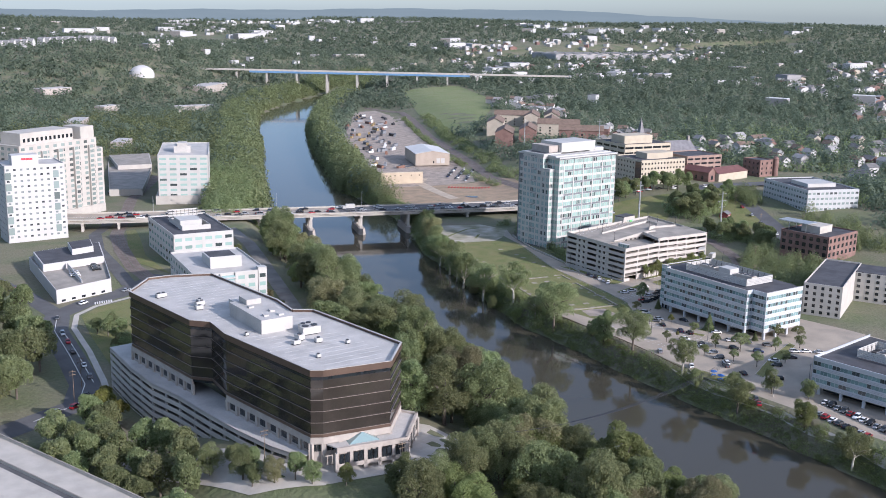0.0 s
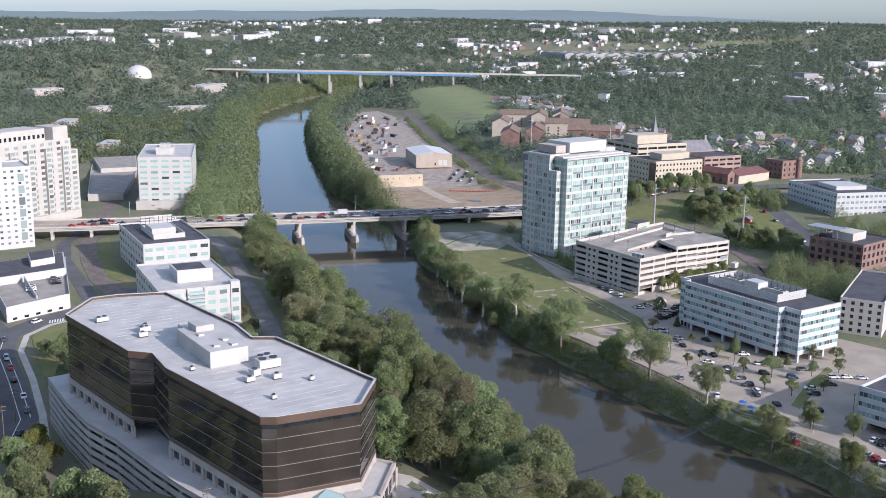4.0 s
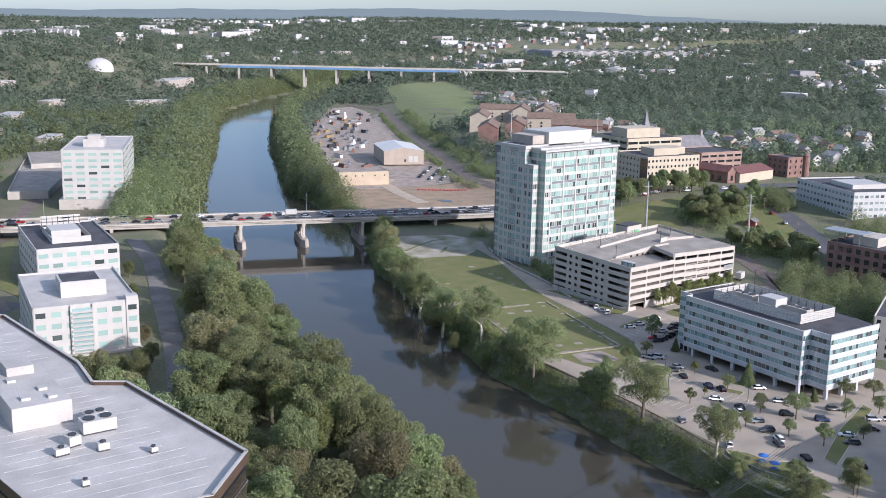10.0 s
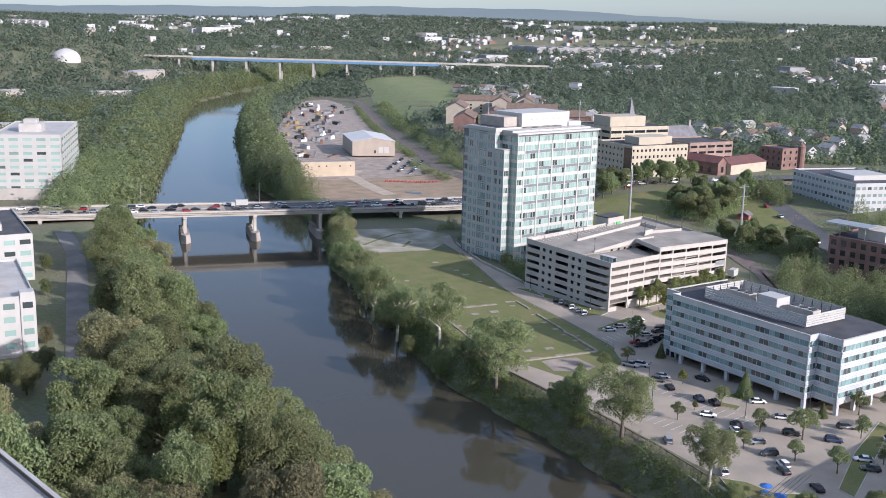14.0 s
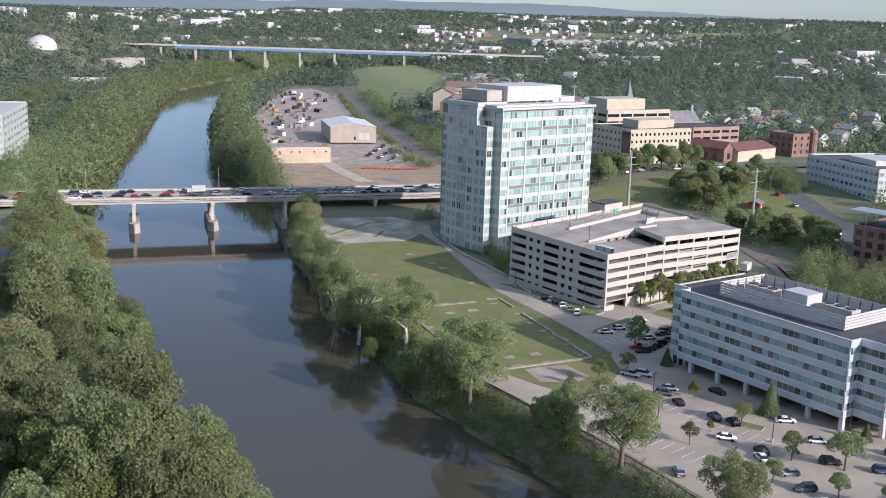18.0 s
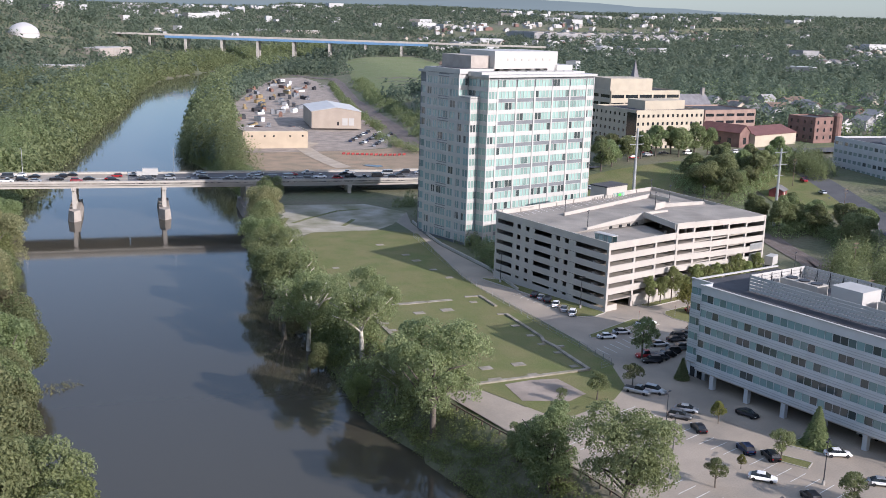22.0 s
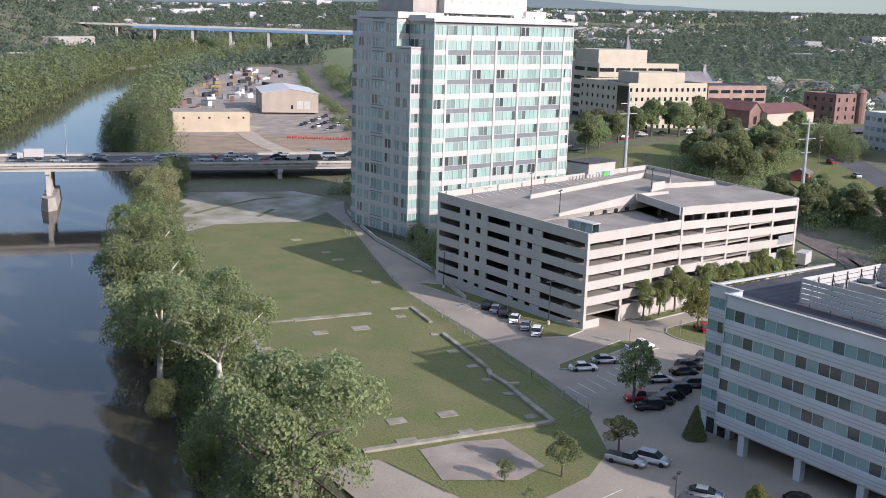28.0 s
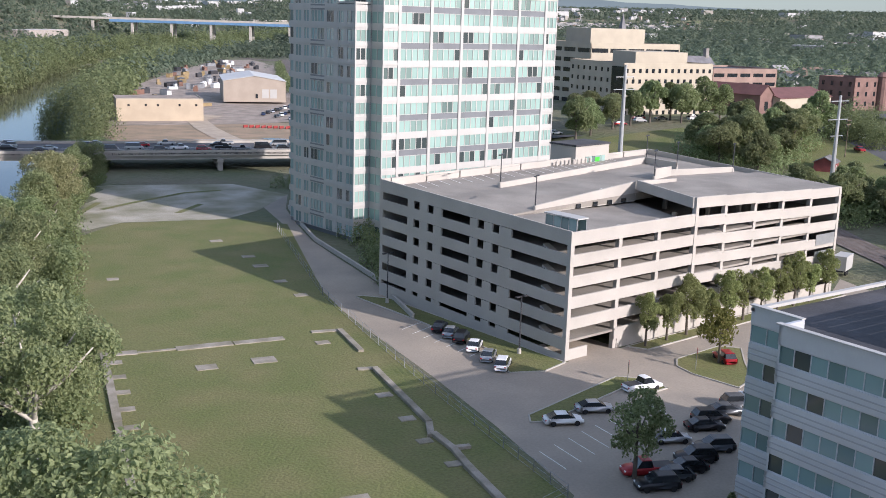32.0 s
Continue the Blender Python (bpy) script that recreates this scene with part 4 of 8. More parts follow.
IN1, IN2 = inset(B, 0.35), inset(B, 0.6)
n = len(B)
prism("core", brown, inset(B, 0.5), BBASE - 1, BTOP - 1.4, DARKWIN_SHADE)
SILL = mat("sill_strip", (0.21, 0.17, 0.145), 0.5, metal=0.2, scale=3, vary=0.1, bump=0.02)
for i in range(n):
    a, b = B[i], B[(i + 1) % n]
    # the outline runs anticlockwise, so the wall lies to the left of the way
    oblique("fascia", brown, a, b, 0.4, BTOP - 1.9, BTOP, BTOP - 1.9, BTOP, BRONZE)
    if i in (8, 9, 10, 11, 12):
        oblique("wall_back", brown, a, b, 0.4, 14, BTOP - 1.9, 14, BTOP - 1.9, BRONZE)
        continue
    ia, ib = IN1[i], IN1[(i + 1) % n]
    L = (Vector(b) - Vector(a)).length
    for k in range(5):
        z = BBASE + k * BFLOOR + 0.9
        oblique("spandrel", brown, inset(B, 0.12)[i], inset(B, 0.12)[(i + 1) % n], 0.3, z - 0.95, z, z - 0.95, z, BRONZE if k == 0 else DARKGLASS)
        oblique("sill", brown, inset(B, 0.05)[i], inset(B, 0.05)[(i + 1) % n], 0.12, z - 0.05, z + 0.07, z - 0.05, z + 0.07, SILL)
        m = max(1, round(L / 6))
        for q in range(m):
            pa, pb = Vector(ia).lerp(Vector(ib), q / m), Vector(ia).lerp(Vector(ib), (q + 1) / m)
            oblique("window", brown, pa, pb, 0.08, z, z + BFLOOR - 0.95, z, z + BFLOOR - 0.95, DARKGLASS)
    # stone base with square windows and pillars
    if i in (0, 3, 4, 5, 6, 7):
        oblique("base_wall", brown, IN2[i], IN2[(i + 1) % n], 0.3, 14, BBASE, 14, BBASE, STONE)
        m = max(1, round(L / 5.5))
        oblique("base_beam", brown, a, b, 0.6, BBASE - 2.0, BBASE - 0.1, BBASE - 2.0, BBASE - 0.1, STONE)
        for q in range(m + 1):
            p = Vector(a).lerp(Vector(b), q / m)
            d = (Vector(b) - Vector(a)).normalized() * 0.55
            oblique("pillar", brown, p - d, p + d, 0.8, 13.6, BBASE - 1.9, 13.6, BBASE - 1.9, STONE)
            if q < m:
                c = Vector(a).lerp(Vector(b), (q + 0.5) / m)
                nn = Vector((-d.y, d.x)).normalized() * 0.5
                d2 = d / 0.55 * 1.3
                for zz in (19.2,):
                    oblique("window", brown, c - d2 + nn, c - 0.06 * d2 + nn, 0.1, zz, zz + 2.0, zz, zz + 2.0, DARKWIN_SHADE)
                    oblique("window", brown, c + 0.06 * d2 + nn, c + d2 + nn, 0.1, zz, zz + 2.0, zz, zz + 2.0, DARKWIN_SHADE)
prism("roof", brown, inset(B, 0.4), BTOP - 1.5, BTOP - 0.75, ROOF_WHITE)
for i in range(n):
    oblique("coping", brown, inset(B, -0.06)[i], inset(B, -0.06)[(i + 1) % n], 0.6, BTOP, BTOP + 0.14, BTOP, BTOP + 0.14, ROOF_WHITE)
# welded seams of the roof membrane
bm = bmesh.new()
for k in range(38):
    y = -128 + k * 3.1
    x0, x1 = -277 + (0 if y < -70 else -3), -244 - (0 if y < -72 else 3)
    bmesh.ops.create_cube(bm, size=1, matrix=Matrix.Translation(((x0 + x1) / 2, y, BTOP - 0.74)) @ Matrix.Rotation(radians(-3), 4, "Z") @ Matrix.Diagonal((abs(x1 - x0) - random.random() * 14, 0.12, 0.03, 1)))
stuff_mesh("roof_seam", bm, mat("roof_seam", (0.47, 0.465, 0.455), 0.7), brown, "raised seams of the white roof membrane")
# rooftop plant room and units
plant = empty("roof_plant_room", pose(-262.5, -78, BTOP - 0.75, 0, 0, -4), label="white rooftop plant room on the brown office", category="plant room")
block("body", plant, 0, 0, 0, 10.5, 24, 4.4, ROOF_WHITE)
block("body", plant, 1.5, 16.5, 0, 6.5, 9, 3.0, ROOF_WHITE)
block("body", plant, 0.5, 9, 4.4, 5, 6, 1.7, ROOF_WHITE)
for x, y in ((-2, 3), (2, -4), (-2, -8), (2.5, -9)):
    block("hatch", plant, x, y, 4.4, 1.6, 1.6, 0.5, ROOF_WHITE)
for k in range(3):
    block("louvre", plant, 5.3, -7 + 6 * k, 1.0, 0.1, 3, 1.8, METAL)
k = 0
for x, y, sx, sy, sz in ((-256, -97, 6, 3.2, 2.2), (-255, -93, 4, 2.4, 1.8), (-262, -101, 2.2, 2.2, 1.6), (-258.5, -106, 2.0, 1.6, 1.2), (-265, -104, 2.4, 1.6, 1.1), (-270, -50, 3.4, 1.6, 1.4), (-272, -54, 2.4, 1.4, 1.2), (-276, -33, 3.6, 1.8, 1.2), (-268, -46, 1.6, 1.6, 0.9), (-266, -118, 1.2, 1.2, 0.8), (-252, -112, 1.2, 1.2, 0.8), (-273, -88, 1.2, 1.2, 0.7)):
    roof_unit("roof_unit", x, y, BTOP - 0.75, sx, sy, sz, -4 + 7 * (k % 3), "small white rooftop air unit on the brown office", 1 if sx < 3 else 2)
    k += 1
# parking podium on the street side, with open strips
podium = empty("parking_podium", pose(0, 0, 0), label="stepped concrete parking podium with open strips below brown office", category="parking podium")
PO = [(-284, -4), (-286.5, -28), (-287.2, -48), (-285, -64), (-284.2, -84), (-283, -100), (-280.8, -116), (-277.5, -127)]
for i in range(len(PO) - 1):
    for k in range(7):
        z = 1.6 + k * 2.55
        oblique("spandrel", podium, PO[i], PO[i + 1], 0.35, z, z + 1.45, z, z + 1.45, PRECAST)
    for t in (0.0, 0.5):
        p = Vector(PO[i]).lerp(Vector(PO[i + 1]), t)
        block("column", podium, p.x + 0.5, p.y, 0.5, 0.6, 0.6, 17.5, PRECAST)
prism("deck", podium, PO + [(-274, -127), (-273, -4)], 17.9, 18.3, ROOF_WHITE)
for k in range(6):
    prism("deck", podium, [(x + 0.4, y) for x, y in PO] + [(-275, -126), (-275, -5)], 1.4 + k * 2.55, 1.6 + k * 2.55, DECK)
# near-black block stands in for the shade deep inside the parking levels
prism("inner_wall", podium, [(-280.5, -8), (-279, -70), (-276, -122), (-274, -122), (-274, -8)], 0, 17.8, DARKWIN_SHADE)
# entrance pavilion of stone at the front corner
pav = empty("entrance_pavilion", pose(0, 0, 0), label="stone entrance pavilion with white terrace and glass skylight", category="pavilion")
PV = [(-271, -135.5), (-250.5, -140.5), (-236.5, -127), (-240, -121)]
for i in range(3):
    a, b = Vector(PV[i]), Vector(PV[i + 1])
    oblique("beam", pav, a, b, 0.8, 20.4, 21.9, 20.4, 21.9, STONE)
    m = max(2, round((b - a).length / 4.6))
    for q in range(m + 1):
        p = a.lerp(b, q / m)
        d = (b - a).normalized() * 0.5
        oblique("pillar", pav, p - d, p + d, 1.0, 13.5, 20.4, 13.5, 20.4, STONE)
        if q < m:
            c = a.lerp(b, (q + 0.5) / m)
            for s in (-0.75, 0.75):
                oblique("window", pav, c + d * (s * 2 - 1.2), c + d * (s * 2 + 1.2), 0.15, 17.2, 20.0, 17.2, 20.0, DARKWIN_SHADE)
            oblique("panel", pav, a.lerp(b, q / m), a.lerp(b, (q + 1) / m), 0.5, 15.9, 17.2, 15.9, 17.2, STONE) if i != 1 or q != 1 else None
prism("terrace", pav, [(-270, -134), (-250.5, -139), (-238, -127), (-240, -121), (-252, -132), (-271, -129)], 20.9, 21.3, ROOF_WHITE)
v = [(-266, -134, 21.3), (-257, -136, 21.3), (-256, -131.5, 21.3), (-265, -130.5, 21.3), (-261, -133, 23.6)]
child("skylight", mesh_of("skylight", v, [(0, 1, 4), (1, 2, 4), (2, 3, 4), (3, 0, 4)], TEAL_DEEP), pav)

# ---- other large buildings ----
def punched(ob, p0, p1, z0, z1, rows, bays, ww, wh, wall, glass, first=1.0, recess=0.18, name="window"):
    """A wall from p0 to p1 (outside on the right) with rows of single windows sunk into it."""
    a, b = Vector(p0), Vector(p1)
    L = (b - a).length
    d = (b - a).normalized()
    nrm = Vector((-d.y, d.x))
    fh = (z1 - z0) / rows
    bw = L / bays
    v, f = [], []

    def slab(s0, s1, q0, q1):
        o = len(v)
        for zz in (q0, q1):
            for t in (0.0, 0.4):
                for s in (s0, s1):
                    p = a + d * s + nrm * t
                    v.append((p.x, p.y, zz))
        f.extend(tuple(o + i for i in q) for q in ((0, 2, 3, 1), (4, 5, 7, 6), (0, 1, 5, 4), (2, 6, 7, 3), (0, 4, 6, 2), (1, 3, 7, 5)))

    for r in range(rows):
        s = z0 + r * fh + first
        slab(0, L, s - first, s)
        slab(0, L, s + wh, z0 + (r + 1) * fh)
        g = (bw - ww) / 2
        slab(0, g, s, s + wh)
        for k in range(bays):
            slab(bw * (k + 1) - g, bw * (k + 1) + (g if k < bays - 1 else 0), s, s + wh)
            c = a + d * (bw * (k + 0.5)) + nrm * recess
            block(name, ob, c.x, c.y, s, ww, 0.08, wh, glass, math.degrees(math.atan2(d.y, d.x)))
    child("wall", mesh_of("wall", v, f, wall), ob)


def rect(x0, y0, x1, y1):
    return [(x0, y0), (x1, y0), (x1, y1), (x0, y1)]


def building(name, m, sx, sy, z1, wall, roof, rows, bx, by, ww, wh, glass, label, parapet=0.8, category="building", first=1.0, faces="fl", base=-3.0):
    """A plain block, its front (-y) and left (-x) walls with sunk windows."""
    ob = empty(name, m, label=label, category=category)
    prism("core", ob, rect(0.35, 0.35, sx - (0.45 if "r" in faces else 0.02), sy - 0.02), base, z1 - 0.1, wall)
    prism("foundation", ob, rect(0.02, 0.02, sx, sy), base, 0.02, wall)
    if "f" in faces:
        punched(ob, (0, 0), (sx, 0), 0, z1, rows, bx, ww, wh, wall, glass, first)
    if "r" in faces:
        punched(ob, (sx, 0), (sx, sy), 0, z1, rows, by, sy / by - 0.9, wh, wall, glass, first)
    if "l" in faces:
        punched(ob, (0, sy), (0, 0), 0, z1, rows, by, ww, wh, wall, glass, first)
    prism("roof", ob, rect(0.4, 0.4, sx - 0.4, sy - 0.4), z1 - 0.1, z1 + 0.1, roof)
    for p0, p1 in (((0, 0), (sx, 0)), ((sx, 0), (sx, sy)), ((sx, sy), (0, sy)), ((0, sy), (0, 0))):
        oblique("parapet", ob, p0, p1, 0.35, z1, z1 + parapet, z1, z1 + parapet, wall)
    return ob


HOTELWHITE = mat("white_render", (0.45, 0.44, 0.425), 0.7, scale=6, vary=0.05, fine=20, bump=0.04)
BEIGE = mat("pale_beige_stone", (0.40, 0.375, 0.335), 0.8, scale=5, vary=0.07, fine=20, bump=0.05)
# hotel
DARKGREY = glass_mat("grey_window_glass", (0.19, 0.21, 0.21), (0.06, 0.065, 0.07), 0.25)
GREYGREEN = glass_mat("grey_green_glass", (0.22, 0.27, 0.255), (0.08, 0.09, 0.09), 0.15)
hotel = building("hotel", pose(-239, 268.5, 2.5, 0, 0, -6), 34, 26, 43.5, HOTELWHITE, ROOF_WHITE, 13, 9, 6, 1.5, 1.2, DARKGREY, "tall white rendered hotel tower with small windows", category="hotel")
block("top_house", hotel, 13, 10, 43.5, 15, 9, 6, HOTELWHITE)
block("sign_bar", hotel, 14, 5.45, 46.5, 6.5, 0.15, 1.2, mat("red_sign", (0.5, 0.03, 0.05), 0.5), label="red rooftop sign bar")
for x in (3.5, 30.5):
    for r in range(6):
        block("tall_window", hotel, x - 1.6, -0.04, 3 + r * 6.6, 3.2, 0.12, 4.2, GREYGREEN)
# stone apartment tower behind it
apt = building("apartment_tower", pose(-214, 322, 0, 0, 0, 24), 66, 30, 50, BEIGE, ROOF_WHITE, 14, 10, 5, 3.0, 1.9, GREYGREEN, "stepped beige stone apartment tower with bay windows", category="apartment tower")
block("upper_storey", apt, 28, 14, 50, 44, 18, 8, BEIGE)
block("upper_storey", apt, 60, 10, 50, 12, 16, 8.5, BEIGE)
for k in range(12):
    block("window", apt, 9 + k * 3.6, 4.95, 52, 1.8, 0.2, 2.4, DARKWIN_SHADE)
for k in range(5):
    block("bay", apt, 6 + k * 13.5, -0.8, 0, 4.2, 1.8, 46, BEIGE)
    for r in range(14):
        block("bay_window", apt, 6 + k * 13.5, -1.72, 1.2 + r * 3.3, 3.0, 0.12, 1.9, GREYGREEN)
block("side_wing", apt, 69, 13, -2, 7, 24, 45, BEIGE)
for r in range(12):
    block("window", apt, 69, 0.96, 3 + r * 3.4, 3.6, 0.12, 1.9, GREYGREEN)
    for q in range(4):
        block("window", apt, 72.54, 4.5 + q * 5.6, 3 + r * 3.4, 0.12, 3.0, 1.9, GREYGREEN)
block("base_storey", apt, 35, 15, -3, 70, 34, 7, BEIGE)
# mid-rise white office across the bridge
mid = building("white_office", pose(-108, 353, 3, 0, 0, -27), 36, 74, 30.5, WHITE, ROOF_WHITE, 8, 5, 8, 4.8, 1.6, TEAL, "eight-storey white office with teal window strips", category="office building", faces="flr")
block("roof_house", mid, 17, 26, 30.5, 12, 16, 5, ROOF_WHITE)
block("roof_house", mid, 17, 24, 35.5, 7, 9, 2.2, ROOF_WHITE)
block("base_storey", mid, 18, 36, -6, 40, 78, 7.5, BEIGE)
# stepped white offices beside the rail cutting
wh1 = building("white_office", pose(-188, 152, 3, 0, 0, -10), 33, 56, 17, WHITE, ROOF_DARK, 4, 6, 9, 3.8, 1.8, TEAL, "four-storey white office with dark roof terrace", category="office building")
block("roof_house", wh1, 15, 26, 17, 12, 14, 4.2, WHITE)
for p0, p1 in (((8, 12), (24, 12)), ((24, 12), (24, 40)), ((8, 40), (8, 12))):
    oblique("screen_wall", wh1, p0, p1, 0.25, 17, 19.6, 17, 19.6, WHITE)
for k in range(8):
    block("screen_post", wh1, 8 + k * 2.3, 40, 17, 0.25, 0.25, 6.5, DARKMETAL)
for k in range(4):
    block("screen_rail", wh1, 16, 40, 18.2 + k * 1.6, 17, 0.12, 0.9, WHITE)
wh2 = building("white_office", pose(-217, 66, 4, 0, 0, -12), 34, 50, 16, WHITE, ROOF_WHITE, 4, 7, 9, 3.1, 1.8, TEAL, "white stepped office with teal glass and roof plant box", category="office building")
block("roof_house", wh2, 18, 22, 16, 14, 17, 4.4, WHITE)
block("roof_well", wh2, 18, 22, 20.4, 12.4, 15, 0.1, ROOF_DARK)
block("glass_bay", wh2, 15.5, -0.35, 0.4, 6.6, 0.5, 15.0, TEAL_DEEP)
for r in range(9):
    block("balcony", wh2, 15.5, -0.8, 1.2 + 1.6 * r, 7.0, 1.3, 0.5, WHITE)
for x in (12.0, 19.0):
    block("pilaster", wh2, x, -0.4, 0, 0.7, 0.9, 16.6, WHITE)
block("end_tower", wh2, 31.8, 1.6, 0, 4.0, 4.0, 18.0, WHITE)
for r in range(4):
    block("window", wh2, 31.8, -0.42, 1.2 + 4.0 * r, 2.8, 0.1, 1.8, TEAL)
block("base_storey", wh2, 17, 24, -3.4, 35.2, 51.6, 3.2, BEIGE)
block("roof_house", wh2, 18, 12.6, 16, 15, 0.6, 5.6, WHITE)
# low white parking building by the crossing
lowp = empty("low_parking_building", pose(0, 0, 0), label="low white parking building with cars on its roof", category="parking building")
LP = [(-263, 116), (-234, 123), (-212, 194), (-252, 190)]
prism("wall", lowp, LP, 1, 8.6, HOTELWHITE)
prism("roof_deck", lowp, inset(LP, 0.4), 8.0, 8.66, DECK)
for i in range(4):
    oblique("parapet", lowp, LP[i], LP[(i + 1) % 4], 0.3, 8.6, 9.8, 8.6, 9.8, HOTELWHITE)
UB = [(-255, 158), (-223, 160), (-213, 193), (-250, 189)]
prism("upper_block", lowp, UB, 8.6, 12.4, HOTELWHITE)
prism("upper_roof", lowp, inset(UB, 0.6), 12.0, 12.5, ROOF_DARK)
prism("roof_house", lowp, [(-236, 170), (-224, 172), (-219, 190), (-232, 188)], 12.4, 15.5, HOTELWHITE)
prism("roof_house_top", lowp, [(-235.5, 170.5), (-224.4, 172.4), (-219.5, 189.5), (-231.6, 187.6)], 15.5, 15.7, ROOF_DARK)
oblique("ramp_wall", lowp, (-247, 126), (-243, 157), 0.4, 8.6, 10.2, 8.6, 12.0, HOTELWHITE)
for k in range(5):
    a = Vector(LP[0]).lerp(Vector(LP[1]), 0.12 + 0.18 * k)
    block("window", lowp, a.x, a.y, 3.6, 2.0, 0.2, 1.0, DARKWIN_SHADE, 13)
# beige parking deck by the tracks beyond the bridge
deckb = empty("parking_deck", pose(0, 0, 0), label="low beige concrete parking deck with ramp by the tracks", category="parking deck")
DB = [(-126, 402), (-104, 392), (-52, 494), (-26, 560), (-62, 566), (-84, 512)]
prism("wall", deckb, DB, -4, 2.4, BEIGE)
prism("top_deck", deckb, inset(DB, 0.6), 1.8, 2.5, DECK)
for i in range(6):
    oblique("parapet", deckb, DB[i], DB[(i + 1) % 6], 0.4, 2.4, 3.6, 2.4, 3.6, BEIGE)
prism("upper_block", deckb, [(-80, 500), (-52, 494), (-26, 560), (-62, 566)], 2.4, 6.0, BEIGE)
prism("upper_deck", deckb, inset([(-80, 500), (-52, 494), (-26, 560), (-62, 566)], 0.8), 5.6, 6.1, DECK)
# deck openings as near-black blocks, their inner shade put into the colour
for k in range(5):
    block("opening", deckb, -122.5 + 7.2 * k, 412 + 13.5 * k, -0.8, 0.5, 9.0, 1.6, DARKWIN_SHADE, -28)
# town blocks behind the tower
yel = building("cream_office", pose(192, 156, 13, 0, 0, -12), 42, 34, 19, CREAM, ROOF_DARK, 5, 14, 9, 1.3, 1.5, DARKWIN_SHADE, "cream five-storey office with rows of square windows", category="office building")
block("roof_house", yel, 22, 16, 19, 20, 14, 4.6, CREAM)
block("roof_house", yel, 36, 18, 19, 7, 12, 4.4, CREAM)
block("glass_corner", yel, -0.2, 3, 1, 0.6, 7, 17.5, DARKWIN_SHADE)
big = building("banded_office", pose(218, 196, 13, 0, 0, -12), 46, 40, 25, CREAM, ROOF_DARK, 6, 5, 4, 8.2, 1.7, DARKWIN_SHADE, "large cream office with long window bands", category="office building")
block("roof_house", big, 20, 18, 25, 28, 18, 6.5, CREAM)
brn = building("brown_brick_office", pose(262, 168, 14, 0, 0, -12), 36, 30, 15, mat("brown_brick", (0.30, 0.21, 0.17), 0.9, scale=4, vary=0.15, fine=25, bump=0.1), ROOF_DARK, 4, 5, 4, 5.6, 1.5, DARKWIN_SHADE, "brown brick office with window bands", category="office building")
wo = building("white_grid_office", pose(210, 25, 12.2, 0, 0, -24), 40, 54, 14.4, mat("white_panels", (0.43, 0.435, 0.43), 0.6, scale=5, vary=0.06, bump=0.03), ROOF_DARK, 4, 12, 16, 2.3, 1.5, GREYGREEN, "four-storey white panel office with grid of windows", category="office building")
block("roof_house", wo, 20, 24, 14, 22, 20, 3.0, WHITE)
red = building("red_brick_office", pose(128, -42, 3.6, 0, 0, 2), 33, 31, 12.4, BRICK, ROOF_DARK, 3, 7, 7, 2.4, 2.4, DARKWIN_SHADE, "red brick office with large windows and roof pavilion", category="office building")
block("roof_house", red, 14, 16, 12.4, 14, 12, 4.4, CONCRETE)
block("canopy", red, 9, 26, 17.4, 10, 20, 0.5, METAL)
for x in (5, 13):
    for y in (18, 29):
        block("canopy_post", red, x, y, 12.5, 0.3, 0.3, 5.3, METAL)
PALEPANEL = mat("pale_grey_panels", (0.43, 0.405, 0.365), 0.8, scale=5, vary=0.08, fine=20, bump=0.05)
fla = building("apartment_house", pose(26, -91, 0, 0, 0, -68), 18, 60, 15, PALEPANEL, ROOF_DARK, 5, 5, 14, 1.4, 1.6, DARKWIN_SHADE, "five-storey pale apartment house with dark roof", category="apartment house")
block("wing", fla, 32, 50, -2, 30, 20, 17, PALEPANEL)
block("wing_roof", fla, 32, 50, 15, 29, 19, 0.3, ROOF_DARK)
for k in range(6):
    for r in range(5):
        block("window", fla, 20 + k * 4.5, 39.95, 1.2 + 3 * r, 1.6, 0.12, 1.5, DARKWIN_SHADE)
# yard buildings across the bridge


